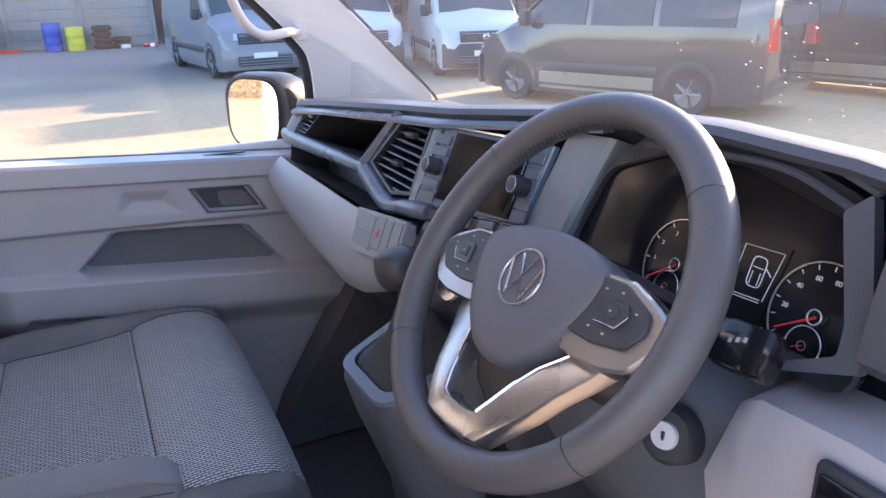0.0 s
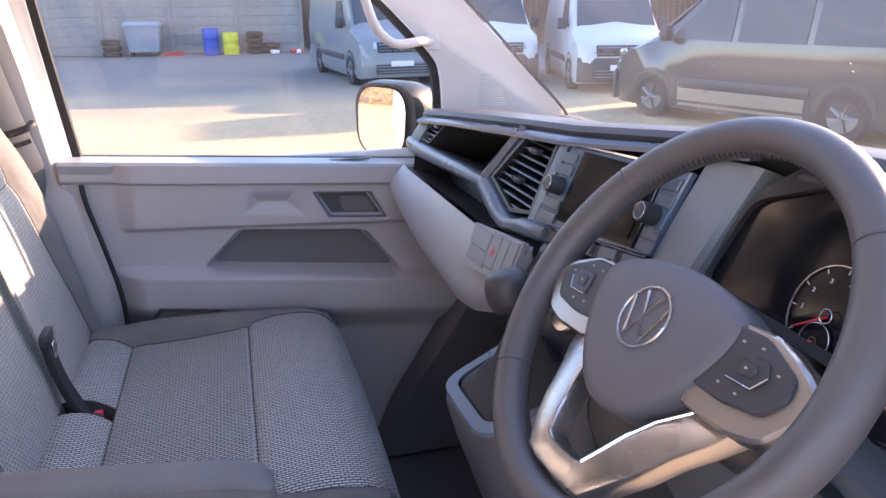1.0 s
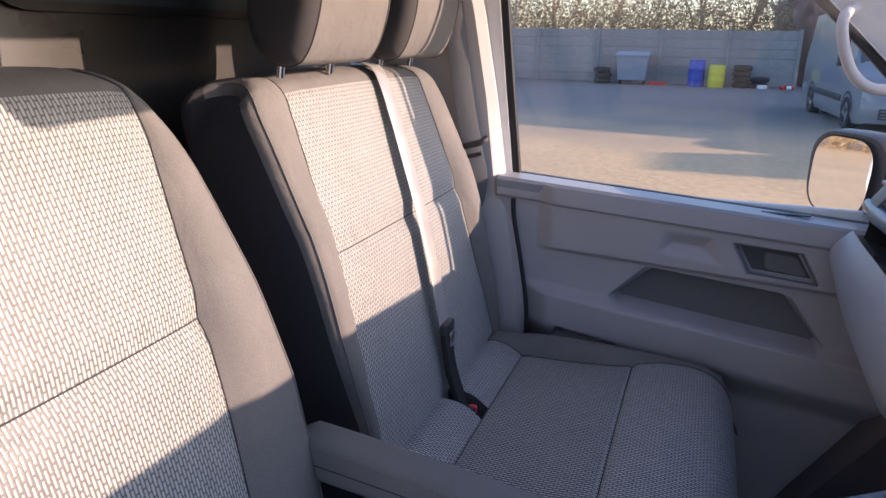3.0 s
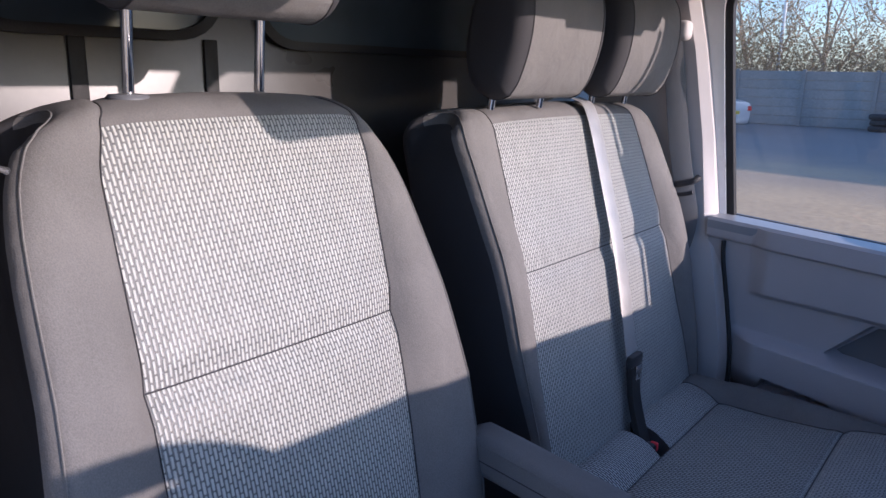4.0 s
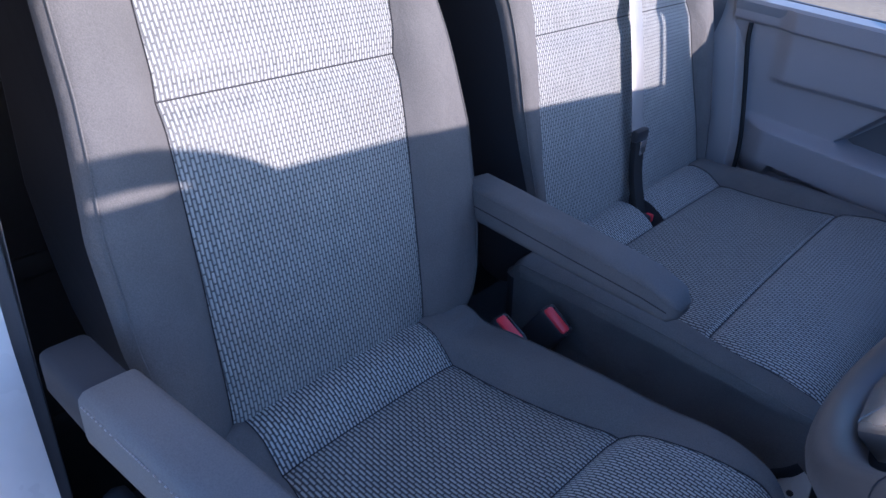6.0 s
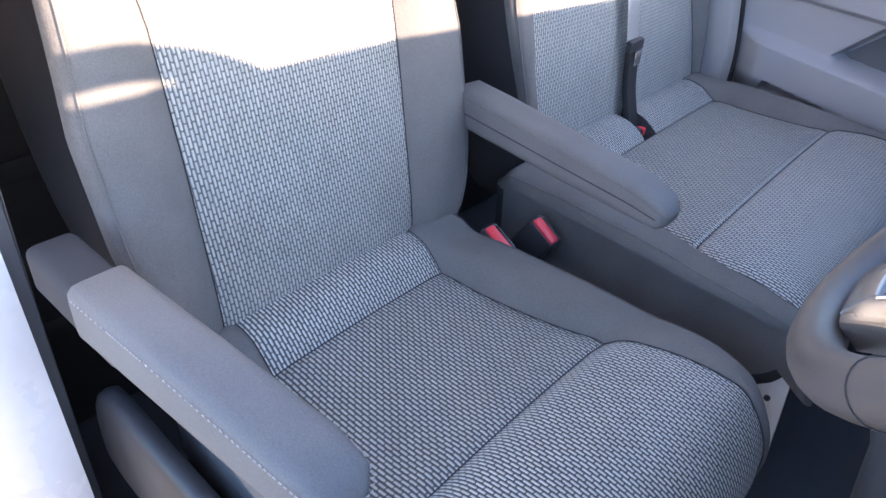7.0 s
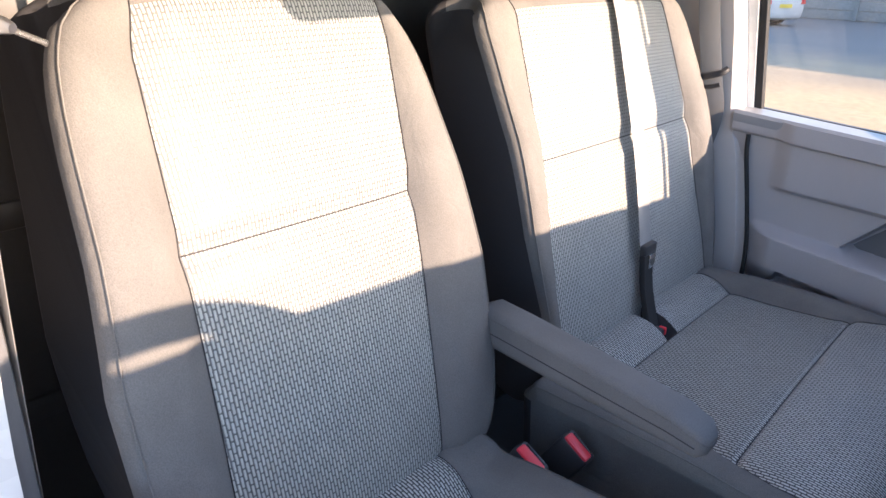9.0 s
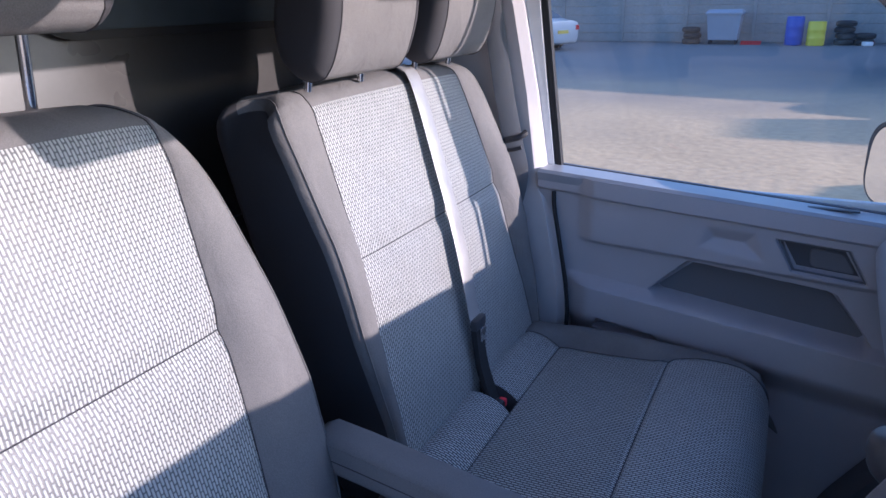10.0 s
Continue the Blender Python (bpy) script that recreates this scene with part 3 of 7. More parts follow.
for k in range(9):
    t = k / 8
    x, z = 1.18 - t * 0.92, 1.43 + t * 0.60
    rings.append([(x - 0.05 * (2 * j / 12 - 1) ** 2, 0.30 + (2 * j / 12 - 1) * (0.89 - 0.11 * t), z) for j in range(13)])
w = structure("windscreen", loft(bm, rings, closed=False), WINDSCREEN, "dusty windscreen with dried water spots", "windscreen")
w.visible_shadow = False

# unseen rear-view mirror under the header, added for the seat's shade patch
rv = thing("rear_view_mirror", "black rear-view mirror hanging below the roof header", "mirror", (0.42, 0.21, 1.98))
RV = lambda a, b, h: Vector((0.42 + h - 0.10 * (a - 0.24), a, b))
RO = rounded([(0.108, 1.850), (0.376, 1.852), (0.382, 1.920), (0.102, 1.918)], 0.03, 6)
part("housing", prism(bmesh.new(), RO, 0.035, RV, 0.012), BLACK, rv)
part("mirror_glass", prism(bmesh.new(), [(0.242 + (a - 0.242) * 0.95, 1.885 + (b - 1.885) * 0.88) for a, b in RO], -0.003, RV), MIRROR, rv)
part("stem", tube(bmesh.new(), [(0.44, 0.22, 1.915), (0.42, 0.25, 1.96), (0.35, 0.27, 1.99), (0.30, 0.28, 2.0)], [0.016, 0.018, 0.03, 0.04], 12), BLACK, rv)

# bonnet cowl outside, below the windscreen
bm = bmesh.new()
rings = []
for x, z in ((1.16, 1.42), (1.35, 1.36), (1.6, 1.27), (1.9, 1.10), (1.98, 0.90)):
    rings.append([(x - 0.1 * (2 * j / 12 - 1) ** 2, 0.30 + (2 * j / 12 - 1) * 0.88, z - 0.10 * abs(2 * j / 12 - 1) ** 3) for j in range(13)])
structure("bonnet", loft(bm, rings, closed=False), PAINT, "white painted bonnet of the van", "bonnet")

# ---- passenger door ----
def inside(poly, x, z):
    """Signed distance to a convex outline: negative inside."""
    d, n = -9.0, len(poly)
    for i in range(n):
        (x0, z0), (x1, z1) = poly[i], poly[(i + 1) % n]
        l = math.hypot(x1 - x0, z1 - z0)
        d = max(d, ((z1 - z0) * (x - x0) - (x1 - x0) * (z - z0)) / l)
    return d


# outlines run anticlockwise as seen with x to the right and z up
POCKET = [(0.192, 1.144), (0.205, 1.135), (0.655, 1.075), (0.665, 1.085), (0.585, 1.190), (0.565, 1.198), (0.285, 1.223), (0.27, 1.222)]
HANDLE = [(0.492, 1.243), (0.635, 1.232), (0.595, 1.300), (0.456, 1.308)]
NOTCH = [(0.30, 1.278), (0.425, 1.262), (0.405, 1.312), (0.31, 1.316)]
LOWPOCKET = [(0.060, 1.028), (0.230, 1.012), (0.210, 1.036), (0.075, 1.056)]


def sill_z(x):
    return 1.413 - 0.0695 * (x + 0.057)


def card_y(x, z):
    y = 1.10
    zl = 1.150 - 0.115 * (x - 0.02)
    y -= 0.042 * step(zl + 0.012, zl - 0.010, z) * step(-0.04, 0.05, x)
    y += 0.055 * step(zl - 0.08, zl - 0.17, z)
    zc = 1.247 - 0.051 * (x - 0.016)
    y -= 0.016 * step(zc - 0.004, zc + 0.010, z) * step(0.0, 0.05, x)
    y -= 0.012 * step(sill_z(x) - 0.048, sill_z(x) - 0.040, z)
    y += 0.045 * step(0.005, -0.005, inside(POCKET, x, z))
    y += 0.030 * step(0.004, -0.004, inside(HANDLE, x, z))
    y += 0.018 * step(0.012, -0.03, inside(NOTCH, x, z))
    y += 0.035 * step(0.005, -0.004, inside(LOWPOCKET, x, z))
    return y


door = thing("door_1", "closed grey passenger door with moulded plastic card", "door", (0.35, 1.1, 0.6), kind="structure")
bm = bmesh.new()
rings = []
for i in range(301):
    x = -0.10 + i * 1.02 / 300
    col = []
    for j in range(261):
        z = 0.58 + (sill_z(x) - 0.58) * j / 260
        col.append((x, card_y(x, z), z))
    rings.append(col)
part("door_card", loft(bm, rings, closed=False), DOOR, door, "moulded grey door card with storage pocket", 30)
# sill cap along the window
bm = bmesh.new()
rings = []
for i in range(40):
    x = -0.10 + i * 1.0 / 39
    z = sill_z(x)
    rings.append([(x, 1.085, z - 0.012), (x, 1.084, z - 0.003), (x, 1.092, z + 0.004), (x, 1.165, z + 0.004), (x, 1.172, z - 0.002), (x, 1.172, z - 0.03), (x, 1.09, z - 0.03)])
part("sill_cap", loft(bm, rings), GLOVE, door, "smooth grey window sill", 40)
bm = bmesh.new()
rings = []
for i in range(40):
    x = -0.10 + i * 1.0 / 39
    z = sill_z(x)
    rings.append([(x, 1.173, z - 0.02), (x, 1.173, z + 0.005), (x, 1.181, z + 0.006), (x, 1.183, z - 0.02)])
part("window_rubber", loft(bm, rings), DASH, door)
part("lock_slot", box(bmesh.new(), (0.49, 1.128, sill_z(0.54) + 0.0035), (0.605, 1.145, sill_z(0.54) + 0.0065), 0.001, Matrix.Identity(4)), BLACK, door)
to3 = lambda a, b, h: Vector((a, 1.098 - h, b))
part("handle_surround", frame_plate(bmesh.new(), [(0.489, 1.240), (0.641, 1.228), (0.598, 1.304), (0.452, 1.312)], [(0.496, 1.245), (0.631, 1.234), (0.593, 1.298), (0.460, 1.306)], 0.005, to3), DASH, door)
part("door_handle", prism(bmesh.new(), rounded([(0.525, 1.250), (0.616, 1.243), (0.588, 1.288), (0.520, 1.292)], 0.012), 0.012, lambda a, b, h: Vector((a, 1.122 - h, b)), 0.003), DOOR_DARK, door, "pull lever of the door handle")
# dark sheets put the shade of pocket and handle recess into colour
pcx, pcz = 0.43, 1.15
part("pocket_liner", prism(bmesh.new(), [(pcx + (a - pcx) * 0.95, pcz + (b - pcz) * 0.86) for a, b in POCKET], 0.004, lambda a, b, h: Vector((a, 1.1455 - h, b))), DOOR_DARK, door, "dark lining of the storage pocket")
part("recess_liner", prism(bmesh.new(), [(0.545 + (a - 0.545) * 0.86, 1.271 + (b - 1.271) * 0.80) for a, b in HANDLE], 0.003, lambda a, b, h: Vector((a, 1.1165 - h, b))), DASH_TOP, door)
part("door_seal", tube(bmesh.new(), smooth_line([(-0.060, 1.096, 1.365), (-0.054, 1.088, 1.32), (-0.031, 1.078, 1.22), (-0.011, 1.070, 1.12), (-0.005, 1.066, 1.05), (-0.006, 1.066, 0.99), (0.002, 1.07, 0.80)], 6), 0.0055, 8), RUBBER, door, "black rubber seal")
# outer skin of the door
bm = box(bmesh.new(), (-0.12, 1.19, 0.45), (1.02, 1.21, 1.385), 0.008)
part("outer_skin", bm, PAINT, door, "white painted outer panel")

# door window
win = thing("window_1", "closed passenger door window with a dark rubber frame", "window", (0.3, 1.16, 1.4), kind="structure")
bm = bmesh.new()
FRAME = smooth_line([(x, 0, z) for x, z in ((-0.062, 1.37), (-0.0645, 1.418), (-0.087, 1.665), (-0.102, 1.862), (-0.101, 1.913), (-0.086, 1.947), (-0.05, 1.966), (0.02, 1.968), (0.10, 1.963), (0.34, 1.948), (0.47, 1.890), (0.62, 1.758), (0.745, 1.630), (0.778, 1.56), (0.79, 1.36))], 5)
yof = lambda z: 1.178 - 0.10 * max(0, z - 1.38) - 0.12 * max(0, z - 1.7) ** 2


def strip(bm, off0, off1, y0, y1):
    """A band along the window's outline, from off0 to off1 outside it and y0 to y1 off the glass."""
    rings = []
    for i, p in enumerate(FRAME):
        d = (FRAME[min(i + 1, len(FRAME) - 1)] - FRAME[max(i - 1, 0)]).normalized()
        n = Vector((-d.z, 0, d.x))
        ring = []
        for o, y in ((off0, y0), (off0, y1), (off0 * 0.7 + off1 * 0.3, y1 - 0.002), (off1, y1), (off1, y0)):
            q = p + n * (o if p.x < 0.2 else min(o, 0.018))
            ring.append((q.x, yof(p.z) + y, q.z))
        rings.append(ring)
    return loft(bm, rings)


bm = bmesh.new()
bm.faces.new([bm.verts.new((p.x, yof(p.z), p.z)) for p in FRAME])
g = part("pane", bm, PANE, win)
g.visible_shadow = False
part("rubber_frame", strip(bmesh.new(), -0.002, 0.015, 0.004, -0.016), RUBBER, win)
part("door_edge", strip(bmesh.new(), 0.015, 0.095, 0.010, -0.024), PAINT, win, "white painted edge of the door frame")

# door mirror outside
mir = thing("door_mirror", "dark grey door mirror reflecting the sunlit yard", "mirror", (0.75, 1.3, 1.35))
MC, MU, MN = Vector((0.692, 1.30, 1.443)), Vector((0.64, -0.77, 0)), Vector((-0.77, -0.64, 0))
mp = lambda a, b, h: MC + MU * a + Vector((0, 0, b)) + MN * h
MO = rounded([(-0.108, -0.104), (0.100, -0.106), (0.108, 0.102), (-0.110, 0.106)], 0.080, 10)
bm = bmesh.new()
loft(bm, [[mp(a * s + dx, b * s, h) for a, b in MO] for s, h, dx in ((0.86, 0.004, 0), (0.90, 0.012, 0), (0.97, 0.012, 0), (1.0, 0.0, 0), (1.02, -0.03, 0), (0.98, -0.07, 0.004), (0.84, -0.105, 0.01), (0.55, -0.125, 0.02), (0.15, -0.132, 0.02))])
part("housing", bm, BLACK, mir, "dark grey plastic housing", 50)
part("mirror_glass", prism(bmesh.new(), [(a * 0.76 - 0.010, b * 0.86) for a, b in MO], 0.003, lambda a, b, h: mp(a, b, 0.014 - 0.05 * b + h)), MIRROR, mir, "mirror glass")
part("foot", tube(bmesh.new(), [(0.80, 1.27, 1.41), (0.83, 1.23, 1.40), (0.84, 1.18, 1.395)], [0.035, 0.030, 0.034], 12), BLACK, mir)

# grab handle on the pillar
gh = thing("grab_handle", "pale grey plastic grab handle on the windscreen pillar", "grab handle", (0.63, 1.04, 1.7))
bar = smooth_line([(0.778, 1.160, 1.657), (0.740, 1.110, 1.660), (0.674, 1.083, 1.656), (0.630, 1.077, 1.684), (0.603, 1.077, 1.745), (0.599, 1.088, 1.794), (0.630, 1.143, 1.816)])
part("handle_bar", tube(bmesh.new(), bar, 0.0112, 12), PILLAR, gh)
for p in (bar[0], bar[-1]):
    part("mounting_foot", box(bmesh.new(), p - Vector((0.019, 0.013, 0.021)), p + Vector((0.019, 0.034, 0.021)), 0.006), PILLAR, gh)
# slotted vent at the pillar's foot
vt = thing("pillar_grille", "small slotted grille at the foot of the pillar trim", "grille", (0.89, 1.0, 1.5))
for k in range(15):
    z = 1.512 + k * 0.0052
    part("slat", box(bmesh.new(), (0.850 + k * 0.0006, 1.0045, z), (0.925 - k * 0.0026, 1.0085, z + 0.0016), 0.0005), GLOVE, vt)


# the open driver's door, swung out beside the dashboard
d2 = thing("door_2", "open driver's door with a grey moulded card", "door", (0.93, -0.60, 0.6), kind="structure")
dm = Matrix.Translation((0.93, -0.60, 0.0)) @ pose(0, 0, 0, 0, 0, 255)
part("door_card", box(bmesh.new(), (0.0, -0.04, 0.52), (0.98, 0.05, 1.40), 0.03, dm), DOOR, d2)
part("outer_skin", box(bmesh.new(), (-0.02, -0.09, 0.48), (1.0, -0.045, 1.39), 0.02, dm), PAINT, d2, "white painted outer panel")
for a, b in (((0.02, 0, 1.39), (0.42, 0, 1.90)), ((0.42, 0, 1.90), (0.94, 0, 1.92)), ((0.94, 0, 1.92), (0.98, 0, 1.39))):
    part("window_frame", tube(bmesh.new(), [dm @ Vector(a), dm @ ((Vector(a) + Vector(b)) / 2), dm @ Vector(b)], 0.025, 8), RUBBER, d2)


# ---- seats ----
FRONT = [(-0.055, 1.030, "backrest_panel"), (-0.050, 1.060, "backrest_panel"), (-0.057, 1.100, "backrest_panel"), (-0.075, 1.170, "backrest_panel"), (-0.096, 1.250, "backrest_panel"), (-0.118, 1.340, "backrest_panel"), (-0.146, 1.436, "backrest_panel"), (-0.180, 1.525, "backrest_panel"), (-0.228, 1.648, "backrest_panel"), (-0.245, 1.684, "top_panel"), (-0.268, 1.701, "top_panel"), (-0.305, 1.707, "top_panel"), (-0.348, 1.699, "shell"), (-0.374, 1.674, "shell"), (-0.370, 1.62, "shell"), (-0.31, 1.42, "shell"), (-0.225, 1.15, "shell"), (-0.205, 1.00, "shell"), (-0.15, 0.965, "shell"), (-0.09, 0.985, "shell")]


def seam_row(rows, z):
    k = min(range(len(rows)), key=lambda i: abs(rows[i][1] - z) + (0 if rows[i][2] != "shell" else 9))
    return {k: 0.007, k - 1: 0.003, k + 1: 0.003}


def backrest(parent, yc, table_p, table_h, dx=0.0, dz=0.0, table_c=((1.0, 0.0), (1.7, 0.0))):
    rows = resample([(x + dx, z + dz, k) for x, z, k in FRONT], 6)
    s = seam_row(rows, 1.436 + dz)
    # shell colour carries the shade on the backrest's sides
    made = upholstery(parent, yc, rows, by_height(rows, table_p), by_height(rows, table_h), list(s.items()), 0.020, 0.026, by_height(rows, [(1.0, 0.4), (1.15, 1), (1.45, 1), (1.60, 0.45), (1.67, 0.0)]), by_height(rows, table_c), {"backrest_panel": WEAVE, "top_panel": CLOTH, "shell": CLOTH_DARK}, {"backrest_panel": "woven grey cloth panel with light dashes", "shell": "dark cloth back and sides"})
    return made


def cushion(parent, yc, rows, tp, th, notch=None, ncol=12, lower=0.0):
    rows = resample(rows, 6)
    s = {}
    for x in (0.024, 0.272):
        k = min(range(len(rows)), key=lambda i: abs(rows[i][0] - x) + (0 if rows[i][2] != "shell" else 9))
        s.update({k: 0.006, k - 1: 0.002, k + 1: 0.002})
    hull = by_height(rows, [(-0.085, 1.03), (-0.04, 1.062), (0.05, 1.066), (0.2, 1.064), (0.32, 1.058), (0.40, 1.052), (0.46, 1.036), (0.5, 0.90)], 0)
    bol = [max(0.0, min(0.05, h - lower - r[1])) / 0.016 for h, r in zip(hull, rows)]
    return upholstery(parent, yc, rows, by_height(rows, tp, 0), by_height(rows, th, 0), list(s.items()), 0.016, 0.028, bol, None, {"rear_roll": WEAVE_SEAT, "seat_panel": WEAVE_FINE, "front_roll": WEAVE_SEAT, "shell": CLOTH_DARK, "roll_gap": CLOTH_DARK}, {"rear_roll": "woven light-dashed cloth roll", "seat_panel": "finer dark woven cloth panel", "front_roll": "woven light-dashed cloth roll"}, ncol, notch, CLOTH)


SEAT = [(-0.085, 1.020, "rear_roll"), (-0.060, 1.058, "rear_roll"), (-0.018, 1.056, "rear_roll"), (0.024, 1.026, "seat_panel"), (0.10, 1.014, "seat_panel"), (0.20, 1.014, "seat_panel"), (0.272, 1.024, "front_roll"), (0.31, 1.042, "front_roll"), (0.385, 1.050, "front_roll"), (0.455, 1.036, "front_roll"), (0.495, 0.995, "front_roll"), (0.505, 0.945, "front_roll"), (0.492, 0.895, "shell"), (0.45, 0.875, "shell"), (0.2, 0.87, "shell"), (-0.08, 0.89, "shell")]


def headrest(parent, c, half, lean, name_front="front_panel"):
    """A padded block on two posts: cloth front, dark sides. c: its lower front middle."""
    c = Vector(c)
    m = Matrix.Translation(c) @ pose(0, 0, 0, 0, -lean, 0)
    prof = [(0.0, 0.0), (0.012, 0.03), (0.018, 0.09), (0.010, 0.15), (-0.012, 0.195), (-0.05, 0.212), (-0.080, 0.200), (-0.098, 0.15), (-0.098, 0.06), (-0.08, 0.008), (-0.05, -0.012), (-0.02, -0.012)]
    pts = smooth_line([(x, 0, z) for x, z in prof + prof[:1]], 4)[:-1]
    cen = Vector((-0.05, 0, 0.1))
    def ring(y, s):
        return [m @ Vector((cen.x + (p.x - cen.x) * s, y, cen.z + (p.z - cen.z) * s)) for p in pts]
    ys = [(-1, 0.62), (-0.985, 0.75), (-0.955, 0.85), (-0.91, 0.93), (-0.86, 0.975), (-0.80, 1.0)]
    mid = [(-0.80 + 1.60 * k / 10, 1.0) for k in range(11)]
    part(name_front, loft(bmesh.new(), [ring(y * half, s) for y, s in mid], caps=False), CLOTH, parent, "plain grey cloth pad", 50)
    for sgn in (-1, 1):
        part("side_panel", loft(bmesh.new(), [ring(-sgn * y * half, s) for y, s in ys]), CLOTH_DARK, parent, "", 50)
        part("seam_piping", tube(bmesh.new(), [p for p in ring(sgn * 0.80 * half, 1.004)] + [ring(sgn * 0.80 * half, 1.004)[0]], 0.0012, 6), CLOTH_DARK, parent)
    return m


def post(parent, base, top, collar=True):
    p = part("headrest_post", tube(bmesh.new(), [base, top], 0.0065, 14), CHROME, parent, "chrome headrest post")
    if collar:
        b = Vector(base)
        part("post_collar", tube(bmesh.new(), [b + Vector((0, 0, -0.006)), b + Vector((0, 0, 0.003)), b + Vector((0, 0, 0.0065)), b + Vector((0, 0, 0.0075))], [0.0235, 0.0235, 0.020, 0.008], 24), DASH, parent)


def armrest(parent, pts, w, name="armrest", thread=PANEL, seam=0.0):
    """A padded arm: rows of (x, y, z of the top, height)."""
    rings = []
    for k, (x, y, z, h, s) in enumerate(pts):
        ring = []
        for i in range(32):
            a = 2 * math.pi * (i + 0.5) / 32
            ca, sa = math.cos(a), math.sin(a)
            r = 1 / (abs(ca) ** 7 + abs(sa) ** 7) ** (1 / 7)
            ring.append((x, y + w / 2 * ca * r * s, z - h / 2 + h / 2 * sa * r * s))
        rings.append(ring)
    arm = part(name, loft(bmesh.new(), rings), ARM_CLOTH, parent, "grey cloth padded folding armrest", 60)
    side = [(x, y, z, h, sc) for x, y, z, h, sc in pts[2:-1]]
    if seam:
        for sg in (-1, 1):
            part("seam_piping", tube(bmesh.new(), [(x, y + sg * w / 2 * sc, z - h * seam) for x, y, z, h, sc in side], 0.0009, 6), CLOTH_DARK, arm)
    near = [(x, y - w / 2 * sc - 0.0003, z - h / 2 + h / 2 * sc - 0.010) for x, y, z, h, sc in side]
    x, y, z, h, sc = pts[-1]
    front = [(x + 0.002, y + k * w * 0.28, z - h / 2 + 0.006) for k in (-1, 0, 1)]
    far = [(x, y + w / 2 * sc + 0.0003, z - h / 2 + h / 2 * sc - 0.010) for x, y, z, h, sc in side[::-1]]
    line = smooth_line(near + front + far, 40)
    st = bmesh.new()
    run, last = 0.0, line[0]
    while line:
        q = line.pop(0)
        run += (q - last).length
        if run > 0.0042:
            d = (q - last).normalized()
            tube(st, [q, q + d * 0.0028], 0.0007, 4)
            run = 0.0
        last = q
    tagged(part("stitching", st, thread, arm, "fine stitched seam"), kind="stuff")
    return arm


# driver's seat
ds = thing("front_seat", "grey cloth driver's seat with woven panels and two armrests", "car seat", (0.2, -0.15, 0.56))
backrest(ds, -0.136, [(1.0, 0.163), (1.1, 0.166), (1.3, 0.171), (1.44, 0.173), (1.64, 0.181), (1.69, 0.170), (1.71, 0.150)], [(0.95, 0.215), (1.03, 0.245), (1.10, 0.268), (1.2, 0.283), (1.32, 0.286), (1.45, 0.270), (1.55, 0.260), (1.60, 0.253), (1.64, 0.242), (1.67, 0.226), (1.69, 0.207), (1.70, 0.192), (1.71, 0.172)], 0, 0, ((1.05, -0.022), (1.25, -0.008), (1.44, 0.0), (1.69, 0.025)))
cushion(ds, -0.155, SEAT, [(-0.1, 0.152), (0.03, 0.152), (0.27, 0.197), (0.45, 0.230), (0.51, 0.214)], [(-0.1, 0.245), (0.05, 0.262), (0.3, 0.284), (0.40, 0.281), (0.45, 0.274), (0.51, 0.248)], lower=0.018)
headrest(ds, (-0.197, -0.138, 1.819), 0.150, 14)
post(ds, (-0.299, -0.225, 1.705), (-0.285, -0.224, 1.85))
post(ds, (-0.304, -0.050, 1.702), (-0.290, -0.050, 1.85))
armrest(ds, [(0.020, -0.478, 1.245, 0.03, 0.3), (0.022, -0.478, 1.262, 0.050, 0.8), (0.032, -0.478, 1.270, 0.060, 1), (0.18, -0.472, 1.272, 0.058, 1), (0.30, -0.466, 1.268, 0.052, 1), (0.330, -0.464, 1.262, 0.044, 0.88), (0.340, -0.464, 1.252, 0.03, 0.5)], 0.056)
# hinge cover in dark cloth, its shade put into the colour
part("armrest_pivot", box(bmesh.new(), (-0.080, -0.500, 1.200), (0.026, -0.450, 1.252), 0.010, None, 3), CLOTH_DARK, ds, "grey cloth hinge cover of the armrest")
part("armrest_bracket", box(bmesh.new(), (-0.085, -0.470, 1.11), (-0.015, -0.452, 1.215), 0.010), BLACK, ds)
armrest(ds, [(-0.110, 0.160, 1.212, 0.04, 0.3), (-0.105, 0.160, 1.231, 0.056, 0.9), (-0.085, 0.158, 1.239, 0.061, 1), (-0.02, 0.152, 1.237, 0.061, 1), (0.12, 0.136, 1.231, 0.056, 1), (0.24, 0.123, 1.224, 0.048, 1), (0.278, 0.118, 1.215, 0.040, 0.92), (0.290, 0.116, 1.207, 0.028, 0.6)], 0.057, "armrest", CLOTH, 0.56)
bm = box(bmesh.new(), (-0.05, -0.42, 0.56), (0.42, 0.10, 0.90), 0.02)
part("seat_base", bm, BLACK, ds, "black steel seat pedestal")
bm = bmesh.new()
COVER = smooth_line([(-0.13, 0.91, 0.08), (-0.10, 0.905, 0.10), (0.0, 0.895, 0.10), (0.15, 0.890, 0.095), (0.30, 0.895, 0.085), (0.42, 0.885, 0.055), (0.47, 0.885, 0.03)], 5)
rings = []
for p in COVER:
    ring = []
    for k in range(16):
        a = 2 * math.pi * k / 16
        ring.append((p.x, -0.448 - 0.020 * math.copysign(abs(math.cos(a)) ** 0.6, math.cos(a)), p.y + p.z * math.copysign(abs(math.sin(a)) ** 0.7, math.sin(a)) * (1.0 if math.sin(a) > 0 else 0.7)))
    rings.append(ring)
part("side_cover", loft(bm, rings), BLACK, ds, "dark plastic side cover", 60)
